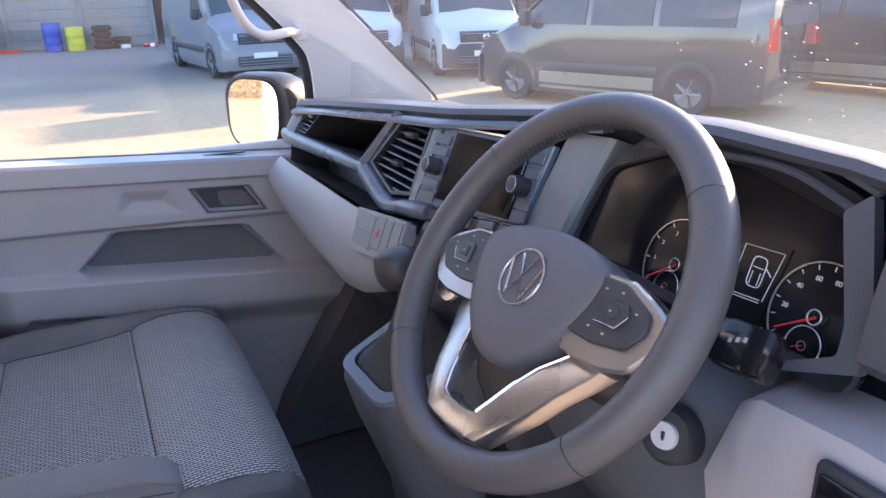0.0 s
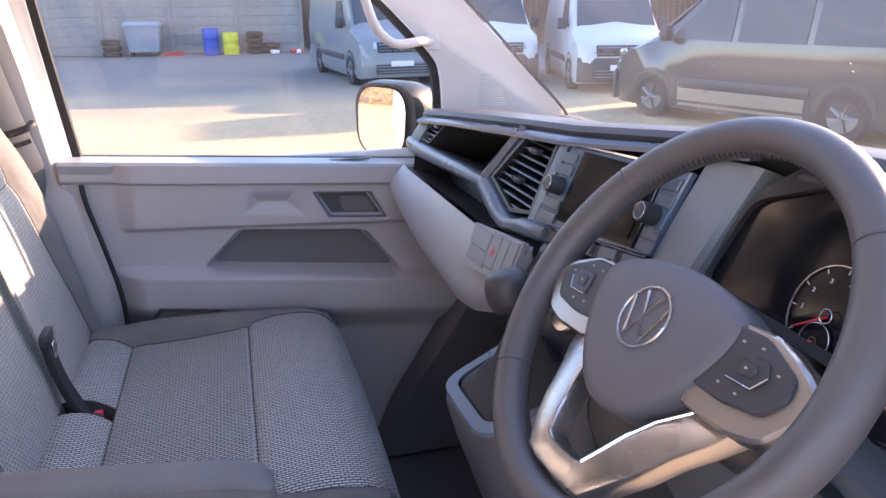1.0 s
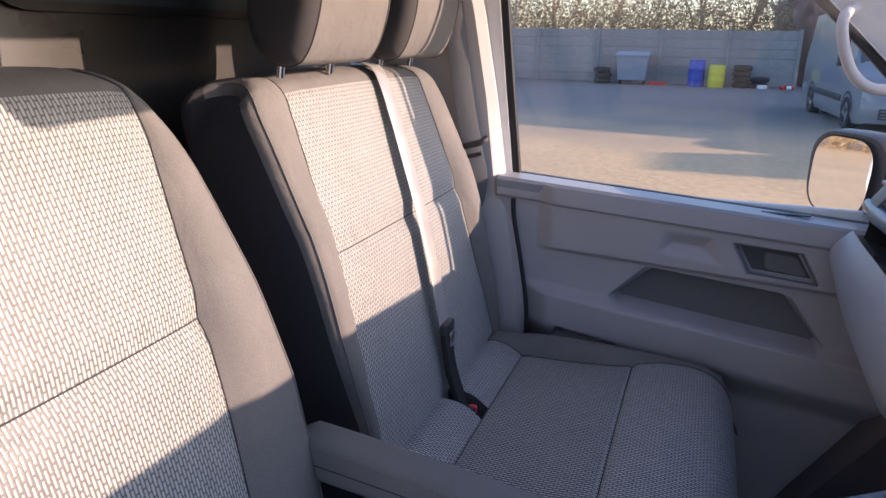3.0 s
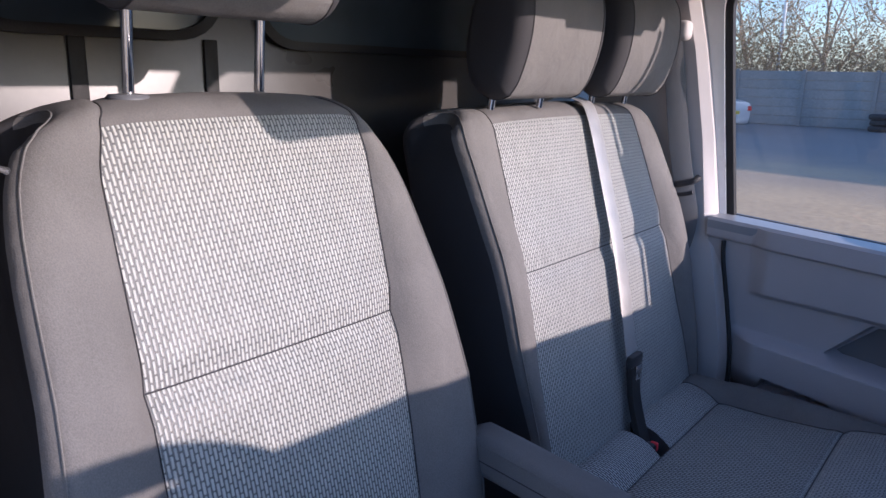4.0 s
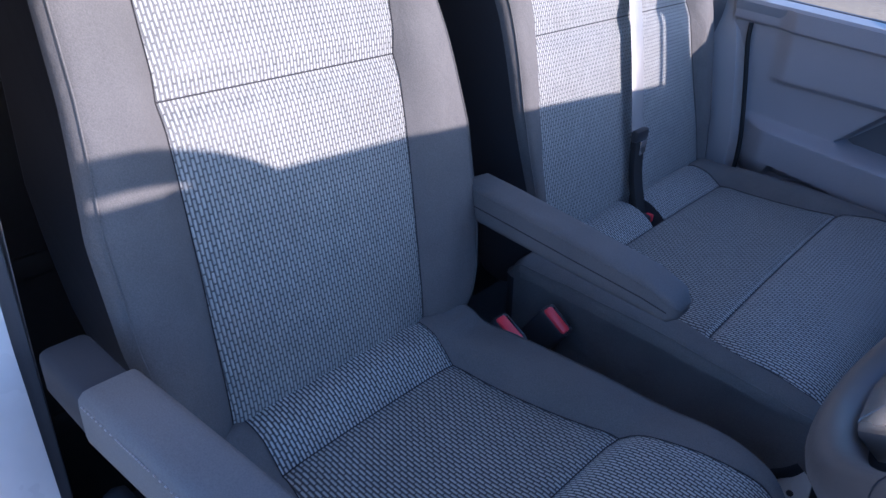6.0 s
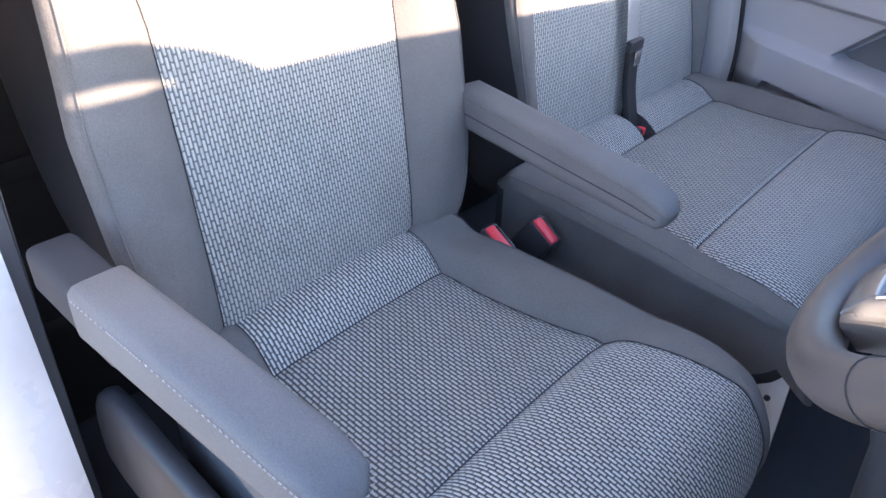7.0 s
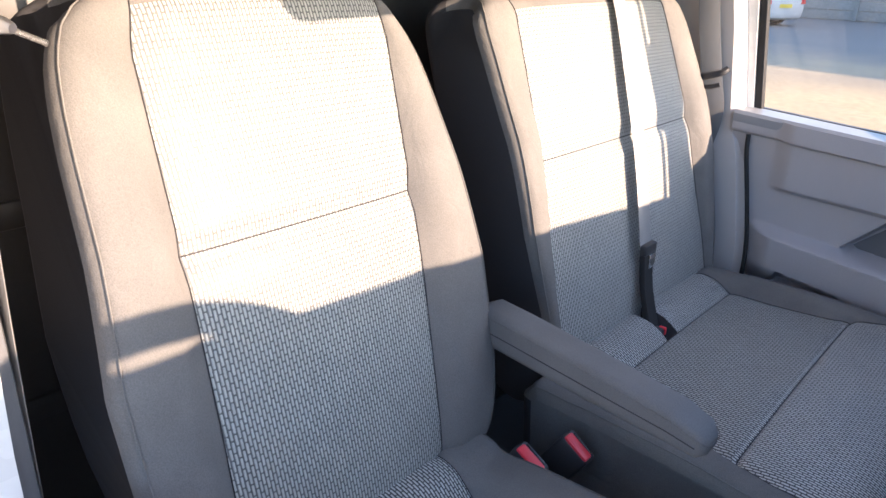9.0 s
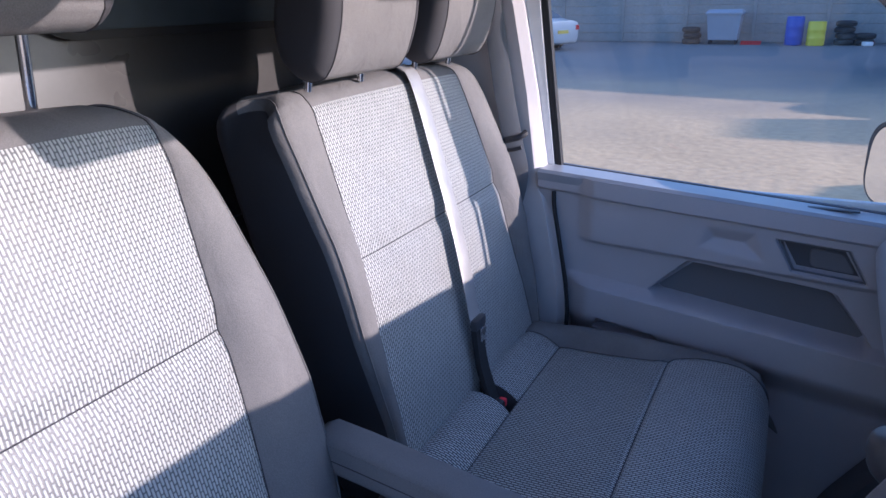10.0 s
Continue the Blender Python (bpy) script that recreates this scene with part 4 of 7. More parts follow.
part("height_lever", tube(bmesh.new(), smooth_line([(0.06, -0.472, 0.93), (0.12, -0.480, 0.925), (0.22, -0.482, 0.918), (0.30, -0.480, 0.915), (0.33, -0.476, 0.915)], 4), [0.010] * 3 + [0.016] * 11 + [0.014, 0.010, 0.004], 12, 0.6), BLACK, ds)

# passenger bench
BENCH = [(-0.085, 1.026, "rear_roll"), (-0.060, 1.060, "rear_roll"), (-0.018, 1.058, "rear_roll"), (0.024, 1.038, "seat_panel"), (0.10, 1.035, "seat_panel"), (0.19, 1.038, "seat_panel"), (0.262, 1.044, "front_roll"), (0.30, 1.050, "front_roll"), (0.372, 1.053, "front_roll"), (0.440, 1.040, "front_roll"), (0.478, 1.003, "front_roll"), (0.487, 0.953, "front_roll")]
ps = thing("passenger_bench", "grey cloth double passenger bench with woven panels", "car seat", (0.2, 0.64, 0.56))
backrest(ps, 0.679, [(1.0, 0.32), (1.15, 0.32), (1.3, 0.304), (1.45, 0.292), (1.62, 0.281), (1.67, 0.276), (1.685, 0.26)], [(0.95, 0.335), (1.10, 0.355), (1.3, 0.380), (1.5, 0.380), (1.615, 0.378), (1.645, 0.372), (1.665, 0.361), (1.677, 0.343), (1.685, 0.32)], -0.014, -0.026, ((1.1, -0.015), (1.3, -0.015), (1.45, -0.004), (1.69, 0.0055)))
cushion(ps, 0.625, BENCH + [(0.472, 0.926, "shell"), (0.445, 0.902, "shell"), (0.40, 0.886, "shell"), (0.2, 0.880, "shell"), (-0.08, 0.88, "shell")], [(-0.1, 0.295), (0.24, 0.310), (0.33, 0.340), (0.42, 0.345), (0.48, 0.335)], [(-0.1, 0.375), (0.1, 0.385), (0.3, 0.388), (0.42, 0.384), (0.48, 0.365)], (0.622, 0.016, 0.050), 64)
for yc in (0.505, 0.872):
    headrest(ps, (-0.218, yc + 0.006, 1.706), 0.148, -12)
    for d in (-0.085, 0.075):
        post(ps, (-0.272, yc + d - 0.005, 1.680), (-0.262, yc + d - 0.005, 1.75), False)
bm = box(bmesh.new(), (0.02, 0.268, 0.56), (0.44, 0.99, 0.78), 0.006)
part("seat_base", bm, BLACK, ps, "black bench box")
bm = prism(bmesh.new(), [(0.02, 0.735), (0.484, 0.722), (0.490, 0.76), (0.474, 0.945), (0.02, 0.945)], 0.008, lambda a, b, h: Vector((a, 0.262 + h, b)), 0.001)
part("side_plate", bm, PAINT, ps, "white painted steel side plate")
bm = prism(bmesh.new(), [(0.02, 0.735), (0.484, 0.722), (0.490, 0.76), (0.474, 0.945), (0.02, 0.945)], 0.008, lambda a, b, h: Vector((a, 0.985 + h, b)), 0.001)
part("side_plate", bm, PAINT, ps, "white painted steel side plate")
for x, z in ((0.455, 0.885), (0.468, 0.80)):
    part("bolt", tube(bmesh.new(), [(x, 0.2635, z), (x, 0.259, z), (x, 0.257, z)], [0.005, 0.005, 0.003], 8), BLACK, ps)

# belts
cb = thing("centre_belt", "black lap and shoulder belt over the middle seat", "seat belt", (-0.05, 0.67, 1.0))
path = smooth_line([(-0.42, 0.755, 1.61), (-0.388, 0.750, 1.675), (-0.330, 0.744, 1.696), (-0.275, 0.737, 1.692), (-0.238, 0.729, 1.660), (-0.168, 0.693, 1.50), (-0.116, 0.668, 1.36), (-0.076, 0.654, 1.20)], 8)
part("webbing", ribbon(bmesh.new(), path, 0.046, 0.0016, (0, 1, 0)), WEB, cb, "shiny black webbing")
path = smooth_line([(-0.074, 0.655, 1.19), (-0.056, 0.640, 1.115), (-0.026, 0.623, 1.05), (-0.004, 0.612, 1.025)], 6)
part("buckle_strap", ribbon(bmesh.new(), path, [0.036] * len(path), 0.012, (0, 1, 0)), RUBBER, cb)
part("tongue", box(bmesh.new(), (-0.078, 0.630, 1.182), (-0.062, 0.680, 1.206), 0.005), BLACK, cb, "black plastic belt tongue")
part("tongue_blade", box(bmesh.new(), (-0.064, 0.648, 1.137), (-0.060, 0.672, 1.184), 0.001), CHROME, cb)
part("buckle", box(bmesh.new(), (-0.030, 0.596, 1.000), (0.002, 0.634, 1.046), 0.006), BLACK, cb)
part("release_button", box(bmesh.new(), (-0.012, 0.626, 1.030), (0.0035, 0.636, 1.047), 0.003), RED, cb, "red release button")


def belt_at(y, name, label, rows, guide, anchor):
    t = thing(name, label, "seat belt", (rows[-1][0], y, 0.7))
    s = -1 if y > 0 else 1
    part("webbing", ribbon(bmesh.new(), smooth_line(rows, 6), 0.047, 0.0016, (0.90, 0.44, 0.1)), WEB_DARK, t, "grey-black webbing")
    g = Vector(guide)
    part("guide_bar", tube(bmesh.new(), smooth_line([g + Vector(v) for v in ((-0.034, 0.004 * s, -0.012), (-0.01, 0.014 * s, -0.004), (0.022, 0.012 * s, 0.006), (0.034, 0.0, 0.016))]), 0.0075, 8), BLACK, t)
    part("guide_bar", tube(bmesh.new(), smooth_line([g + Vector(v) for v in ((-0.03, 0.012 * s, -0.030), (0.0, 0.016 * s, -0.028), (0.026, 0.012 * s, -0.020))]), 0.005, 8), BLACK, t)
    a = Vector(anchor)
    part("anchor_cover", box(bmesh.new(), a - Vector((0.034, 0.02, 0.022)), a + Vector((0.034, 0.02, 0.022)), 0.012, None, 3), PILLAR, t, "pale plastic belt anchor cover")
    return t


belt_at(1.07, "passenger_belt", "black seat belt hanging on the passenger door pillar", [(-0.215, 1.052, 1.83), (-0.205, 1.065, 1.74), (-0.185, 1.072, 1.60), (-0.160, 1.074, 1.48), (-0.145, 1.074, 1.40), (-0.17, 1.078, 1.28), (-0.21, 1.078, 1.05)], (-0.158, 1.066, 1.497), (-0.205, 1.045, 1.845))
db = thing("driver_belt", "grey seat belt hanging on the driver's door pillar", "seat belt", (-0.17, -0.475, 0.7))
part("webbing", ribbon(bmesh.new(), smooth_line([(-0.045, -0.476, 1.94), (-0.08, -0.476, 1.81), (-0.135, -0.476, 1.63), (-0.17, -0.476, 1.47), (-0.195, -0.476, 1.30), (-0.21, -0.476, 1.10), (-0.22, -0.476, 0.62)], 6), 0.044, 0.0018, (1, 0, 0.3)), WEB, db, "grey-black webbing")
part("guide_bar", tube(bmesh.new(), smooth_line([(-0.175, -0.468, 1.692), (-0.12, -0.466, 1.688), (-0.085, -0.462, 1.683), (-0.070, -0.456, 1.680)], 4), [0.007] * 10 + [0.006, 0.005, 0.004], 10), STEEL, db, "satin grey guide arm")
part("hook_rod", tube(bmesh.new(), [(-0.073, -0.458, 1.680), (-0.139, -0.412, 1.662), (-0.141, -0.410, 1.661)], [0.0026, 0.0026, 0.0034], 8), STEEL, db)
part("guide_stop", box(bmesh.new(), (-0.120, -0.473, 1.660), (-0.104, -0.461, 1.680), 0.003), STEEL, db, "small pale plastic stop")


def buckle(at, lean, label):
    t = thing("belt_buckle", label, "belt buckle", at, "buckles between the seats")
    m = Matrix.Translation(at) @ pose(0, 0, 0, 0, lean, 0) @ Matrix.Scale(1.2, 4)
    part("body", prism(bmesh.new(), rounded([(-0.024, -0.014), (0.024, -0.014), (0.024, 0.014), (-0.024, 0.014)], 0.006, 3), 0.082, lambda a, b, h: m @ Vector((a, b, h - 0.080)), 0.003), BLACK, t)
    part("release_button", box(bmesh.new(), (-0.0205, -0.0115, -0.030), (0.0205, 0.0055, 0.0055), 0.0035, m), RED, t, "red release button")
    part("tongue_slot", box(bmesh.new(), (-0.017, 0.0075, -0.010), (0.017, 0.0110, 0.0030), 0.001, m), GLOSS, t)
    part("stalk", tube(bmesh.new(), [m @ Vector((0, 0, -0.07)), m @ Vector((-0.01, 0, -0.16)), m @ Vector((-0.03, 0, -0.26))], 0.010, 8, 0.5), BLACK, t)


buckle((0.030, 0.122, 1.026), 28, "black belt buckle with a red button beside the driver's seat")
buckle((0.064, 0.203, 1.021), 32, "black belt buckle with a red button beside the bench")
lb = thing("belt_label", "small white fabric label beside the belt buckle", "label", (-0.03, 0.10, 1.0))
part("tag", box(bmesh.new(), (-0.046, 0.098, 0.955), (-0.016, 0.1005, 1.012), 0.0008), WHITE_MARK, lb)
part("strap", box(bmesh.new(), (-0.040, 0.101, 0.86), (-0.020, 0.104, 1.0), 0.001), WEB_DARK, lb)


# ---- dashboard ----
def face(y, z, h=0.0):
    """A point on the dashboard's face, h metres towards the seats."""
    x = 0.735 + 0.38 * (z - 1.49) + 0.22 * max(0.0, 0.30 - y)
    return Vector((x - 0.935 * h, y, z + 0.355 * h))


dash = thing("dashboard", "slate grey van dashboard with vents, radio and dark shelves", "dashboard", (0.9, 0.3, 0.9))


def lip_z(y):
    z = float(np.interp(y, [-0.52, -0.42, -0.33, -0.18, -0.04, 0.05, 0.30, 0.47, 0.82, 1.06], [1.585, 1.604, 1.614, 1.618, 1.612, 1.604, 1.577, 1.562, 1.528, 1.500]))
    return z


def lip_x(y):
    return float(np.interp(y, [-0.52, -0.42, -0.33, -0.18, -0.05, 0.08, 0.30, 0.82, 1.06], [0.790, 0.803, 0.808, 0.812, 0.808, 0.805, 0.765, 0.742, 0.735]))


# padded top from the lip to the windscreen
bm = bmesh.new()
rings = []
for k in range(79):
    y = -0.51 + k * 1.57 / 78
    x, z = lip_x(y), lip_z(y)
    ring = [(x + 0.012, y, z - 0.018), (x - 0.002, y, z - 0.016), (x - 0.008, y, z - 0.008), (x - 0.002, y, z), (x + 0.02, y, z + 0.004)]
    for t in (0.15, 0.3, 0.5, 0.75, 1.0):
        ring.append((x + 0.02 + (1.14 - x) * t, y, (z + 0.004) * (1 - t) + 1.455 * t + 0.010 * math.sin(math.pi * t)))
    ring += [(1.16, y, 1.40), (x + 0.06, y, z - 0.05)]
    rings.append(ring)
part("top_pad", loft(bm, rings), DASH_TOP, dash, "dark soft padded top", 40)
# second step below the top pad
bm = bmesh.new()
rings = []
for k in range(60):
    y = -0.0 + k * 1.05 / 59
    z = lip_z(y) - 0.022
    p = face(y, z, 0.016)
    q = face(y, z - 0.012, 0.018)
    rings.append([p, (p + q) / 2 + Vector((-0.003, 0, 0)), q, q + Vector((0.05, 0, 0)), p + Vector((0.05, 0, 0.003))])
part("upper_trim", loft(bm, rings), TRIM, dash, "satin slate trim strip", 40)
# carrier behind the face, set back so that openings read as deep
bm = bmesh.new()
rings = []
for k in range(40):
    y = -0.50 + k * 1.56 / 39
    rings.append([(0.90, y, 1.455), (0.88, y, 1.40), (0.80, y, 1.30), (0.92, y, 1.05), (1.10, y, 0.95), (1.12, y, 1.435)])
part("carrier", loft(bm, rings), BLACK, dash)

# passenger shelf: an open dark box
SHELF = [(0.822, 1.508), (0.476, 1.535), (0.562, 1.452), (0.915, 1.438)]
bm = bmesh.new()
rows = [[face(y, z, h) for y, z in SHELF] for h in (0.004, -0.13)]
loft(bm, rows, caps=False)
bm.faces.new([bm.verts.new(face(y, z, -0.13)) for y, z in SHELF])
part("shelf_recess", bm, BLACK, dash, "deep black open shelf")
# band below the shelf that turns down round the vent
BAND_UP = [(1.075, 1.434), (0.915, 1.437), (0.575, 1.449), (0.536, 1.449), (0.408, 1.418), (0.335, 1.430), (0.27, 1.436)]
BAND_LO = [(1.085, 1.410), (1.02, 1.401), (0.585, 1.424), (0.545, 1.418), (0.425, 1.392), (0.345, 1.402), (0.27, 1.411)]
bm = bmesh.new()
rings = []
up, lo = smooth_line([(a, b, 0) for a, b in BAND_UP], 5), smooth_line([(a, b, 0) for a, b in BAND_LO], 5)
for a, b in zip(up, lo):
    m = (a + b) / 2
    rings.append([face(a.x, a.y, -0.03), face(a.x, a.y, 0.010), face(a.x * 0.8 + b.x * 0.2, a.y * 0.8 + b.y * 0.2, 0.019), face(m.x, m.y, 0.021), face(a.x * 0.2 + b.x * 0.8, a.y * 0.2 + b.y * 0.8, 0.019), face(b.x, b.y, 0.010), face(b.x, b.y, -0.03)])
part("lower_trim", loft(bm, rings), TRIM, dash, "satin slate trim band", 45)
# slanting web between shelf and vent
bm = bmesh.new()
loft(bm, [[face(y0, z, -0.03), face(y0, z, 0.012), face((y0 + y1) / 2, z, 0.018), face(y1, z, 0.012), face(y1, z, -0.03)] for y0, y1, z in ((0.572, 0.536, 1.445), (0.530, 0.500, 1.490), (0.478, 0.452, 1.548))])
part("web", bm, TRIM, dash)
# end of the dash at the door
bm = bmesh.new()
loft(bm, [[face(1.075, z, -0.10), face(1.075, z, h), face(1.045, z, h + 0.006), face(0.99, z, h + 0.004), face(0.99, z, -0.10)] for z, h in ((1.40, 0.010), (1.435, 0.012), (1.47, 0.004), (1.505, -0.004))])
part("end_cap", bm, DASH, dash)


def vent(poly, count, tabs, name, label):
    v = part(name, frame_plate(bmesh.new(), poly, [(sum(q[0] for q in poly) / len(poly) * 0.10 + a * 0.90, sum(q[1] for q in poly) / len(poly) * 0.10 + b * 0.90) for a, b in poly], 0.010, lambda a, b, h: face(a, b, h)), BLACK, dash, label)
    bm = bmesh.new()
    loft(bm, [[face(a, b, h) for a, b in poly] for h in (0.0, -0.06)], caps=False)
    bm.faces.new([bm.verts.new(face(a, b, -0.06)) for a, b in poly])
    part("vent_duct", bm, BLACK, v)
    zs = [b for a, b in poly]
    for k in range(count):
        z = min(zs) + (k + 0.6) * (max(zs) - min(zs)) / (count + 0.2)
        cut = []
        for (a0, b0), (a1, b1) in zip(poly, poly[1:] + poly[:1]):
            if (b0 - z) * (b1 - z) < 0:
                cut.append(a0 + (a1 - a0) * (z - b0) / (b1 - b0))
        if len(cut) < 2 or max(cut) - min(cut) < 0.02:
            continue
        y0, y1 = min(cut) + 0.004, max(cut) - 0.004
        bm = bmesh.new()
        dz = 0.006 * (y1 - y0) / 0.12
        loft(bm, [[face(y, z + d, 0.004), face(y, z + 0.0026 + d, 0.003), face(y, z + 0.007 + d, -0.03), face(y, z + 0.0045 + d, -0.03)] for y, d in ((y0, 0), ((y0 + y1) / 2, 0), (y1, 0))])
        part("slat", bm, SLAT, v)
        if k in tabs:
            ym = (y0 + y1) / 2
            p = face(ym, z + 0.003, 0.008)
            part("slider", box(bmesh.new(), p - Vector((0.006, 0.015, 0.0045)), p + Vector((0.008, 0.015, 0.0045)), 0.002), SLAT, v)
    return v


vent([(0.448, 1.538), (0.328, 1.550), (0.332, 1.436), (0.405, 1.422), (0.528, 1.452)], 10, (3, 7), "centre_vent", "centre air vent with dark slats")
vent([(0.905, 1.500), (0.842, 1.506), (0.930, 1.440), (1.035, 1.440)], 6, (3,), "side_vent", "small air vent at the door")
# column between vent and radio
bm = bmesh.new()
loft(bm, [[face(y0, z, -0.02), face(y0, z, 0.010), face(y1, z, 0.010), face(y1, z, -0.02)] for y0, y1, z in ((0.336, 0.318, 1.425), (0.322, 0.296, 1.552))])
part("vent_column", bm, TRIM, dash)
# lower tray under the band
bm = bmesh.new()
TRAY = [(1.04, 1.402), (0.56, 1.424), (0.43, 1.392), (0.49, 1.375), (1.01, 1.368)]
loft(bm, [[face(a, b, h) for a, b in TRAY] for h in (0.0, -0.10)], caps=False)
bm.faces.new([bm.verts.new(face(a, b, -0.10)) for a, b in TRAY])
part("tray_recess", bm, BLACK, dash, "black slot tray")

# glovebox front, a bulged sheet
bm = bmesh.new()
rings = []
for k in range(41):
    t = k / 40
    y = 1.055 - t * (1.055 - 0.285)
    zt = float(np.interp(y, [0.28, 0.44, 0.50, 1.0, 1.06], [1.404, 1.388, 1.376, 1.370, 1.372]))
    zb = float(np.interp(y, [0.28, 0.36, 0.45, 0.55, 0.80, 1.0, 1.06], [1.32, 1.27, 1.235, 1.22, 1.235, 1.275, 1.295]))
    ring = []
    for j in range(9):
        u = j / 8
        z = zt + (zb - zt) * u
        bulge = 0.038 * math.sin(math.pi * (0.12 + 0.62 * u)) - 0.012
        x = 0.735 + 0.38 * (zt - 1.49) + 0.22 * max(0, 0.30 - y) - 0.012 - bulge + 0.10 * max(0, u - 0.75) ** 1.5 - 0.02 * u
        ring.append((x, y, z))
    ring += [(0.80, y, zb - 0.02), (0.705, y, zt - 0.05), (0.69, y, zt - 0.012)]
    rings.append(ring)
part("glovebox", loft(bm, rings), GLOVE, dash, "light grey glovebox front", 40)
# knee panel below the glovebox
bm = bmesh.new()
rings = []
for k in range(20):
    y = 0.25 + k * 0.82 / 19
    rings.append([(0.715, y, 1.25), (0.76, y, 1.15), (0.86, y, 1.00), (1.05, y, 0.90), (1.05, y, 1.25)])
part("knee_panel", loft(bm, rings), BLACK, dash)

# button panel
BTN = [(0.468, 1.382), (0.284, 1.402), (0.284, 1.336), (0.450, 1.312)]
bt = part("button_panel", prism(bmesh.new(), BTN, 0.010, lambda a, b, h: face(a, b, h + 0.022), 0.002), GLOVE, dash, "panel of grey push buttons")
for y0, y1, z0, z1 in ((0.460, 0.382, 1.354, 1.380), (0.454, 0.380, 1.326, 1.351), (0.378, 0.343, 1.336, 1.388), (0.340, 0.314, 1.340, 1.391), (0.311, 0.287, 1.343, 1.394)):
    p = [(y0, z0), (y1, z0 + 0.004), (y1, z1 + 0.004), (y0, z1)]
    b = part("button", prism(bmesh.new(), p, 0.0022, lambda a, c, h: face(a, c, h + 0.032), 0.0012), SLATE, bt)
part("hazard_mark", prism(bmesh.new(), [(0.364, 1.358), (0.352, 1.359), (0.358, 1.372)], 0.0006, lambda a, c, h: face(a, c, h + 0.0344)), NEEDLE, bt, "small red triangle mark")

# radio
rad = thing("radio", "touchscreen radio with two knobs and push buttons", "radio", (0.74, 0.19, 1.45))
part("fascia", prism(bmesh.new(), [(0.316, 1.431), (0.088, 1.446), (0.074, 1.551), (0.292, 1.547)], 0.010, lambda a, b, h: face(a, b, h), 0.002), surface("radio_fascia", (0.12, 0.17, 0.24), 0.22, grain=300, vary=0.05, bump=0.05), rad, "blue-grey satin fascia")
part("screen_bezel", prism(bmesh.new(), [(0.262, 1.446), (0.110, 1.448), (0.108, 1.543), (0.256, 1.543)], 0.004, lambda a, b, h: face(a, b, h + 0.0105), 0.001), GLOSS, rad, "black gloss screen surround")
part("screen", prism(bmesh.new(), [(0.250, 1.455), (0.120, 1.456), (0.118, 1.536), (0.246, 1.536)], 0.001, lambda a, b, h: face(a, b, h + 0.0150)), surface("dark_screen", (0.008, 0.009, 0.012), 0.10, vary=0.05, bump=0.0), rad, "switched-off glossy screen")
for y, z in ((0.281, 1.490), (0.100, 1.493)):
    a, b = face(y, z, 0.010), face(y, z, 0.034)
    d = (b - a)
    k = part("knob", tube(bmesh.new(), [a, a + d * 0.6, a + d * 0.95, b], [0.0135, 0.0135, 0.0125, 0.009], 24), BLACK, rad)
    u1 = d.orthogonal().normalized()
    u2 = d.normalized().cross(u1)
    part("knob_ring", tube(bmesh.new(), [b + (u1 * math.cos(t) + u2 * math.sin(t)) * 0.0105 for t in np.linspace(0, 2 * math.pi, 29)], 0.0007, 5), SILVER, k)
for y0, y1, zs in ((0.306, 0.268, (1.446, 1.465, 1.513, 1.530)), (0.106, 0.080, (1.456, 1.472, 1.512, 1.532))):
    for z in zs:
        part("button", prism(bmesh.new(), [(y0, z - 0.007), (y1, z - 0.007), (y1 - 0.001, z + 0.007), (y0 - 0.001, z + 0.007)], 0.003, lambda a, b, h: face(a, b, h + 0.0105), 0.001), TRIM, rad)
for pts in (((0.292, 1.5495), (0.075, 1.5525)), ((0.312, 1.4300), (0.088, 1.4440))):
    part("chrome_line", ribbon(bmesh.new(), [face(pts[0][0], pts[0][1], 0.011), face(pts[1][0], pts[1][1], 0.011)], 0.003, 0.003, (0, 0.1, 1)), CHROME, rad, "thin chrome strip")
# small buttons below the radio, start button
part("lower_button_row", prism(bmesh.new(), [(0.27, 1.414), (0.09, 1.424), (0.09, 1.440), (0.27, 1.430)], 0.014, lambda a, b, h: face(a, b, h), 0.003), BLACK, dash)
for y in (0.245, 0.20, 0.155, 0.115):
    part("button", prism(bmesh.new(), [(y, 1.417 + (0.27 - y) * 0.05), (y - 0.03, 1.419 + (0.27 - y) * 0.05), (y - 0.03, 1.434 + (0.27 - y) * 0.05), (y, 1.432 + (0.27 - y) * 0.05)], 0.004, lambda a, b, h: face(a, b, h + 0.014), 0.001), TRIM, dash)
# centre stack below, where the gear lever grows out
bm = bmesh.new()
rings = []
for y, s in ((0.285, 0.9), (0.275, 1.0), (0.03, 1.0), (0.015, 0.9)):
    rings.append([(0.86, y, 1.43), (0.705 if s == 1 else 0.72, y, 1.415), (0.660 if s == 1 else 0.68, y, 1.345), (0.66 if s == 1 else 0.69, y, 1.27), (0.74, y, 1.05), (0.80, y, 0.60), (1.0, y, 0.60)])
part("centre_console", loft(bm, rings), BLACK, dash, "dark console below the radio")
st = part("rotary_switch", tube(bmesh.new(), [(0.690, 0.095, 1.372), (0.655, 0.091, 1.383), (0.648, 0.090, 1.385)], [0.024, 0.024, 0.019], 28), BLACK, dash, "round switch with a silver rim")
part("silver_rim", tube(bmesh.new(), [(0.650, 0.0905, 1.3845), (0.647, 0.090, 1.3855)], [0.0235, 0.021], 28), SILVER, st)
# lighter panel between radio and instruments
bm = bmesh.new()
rings = []
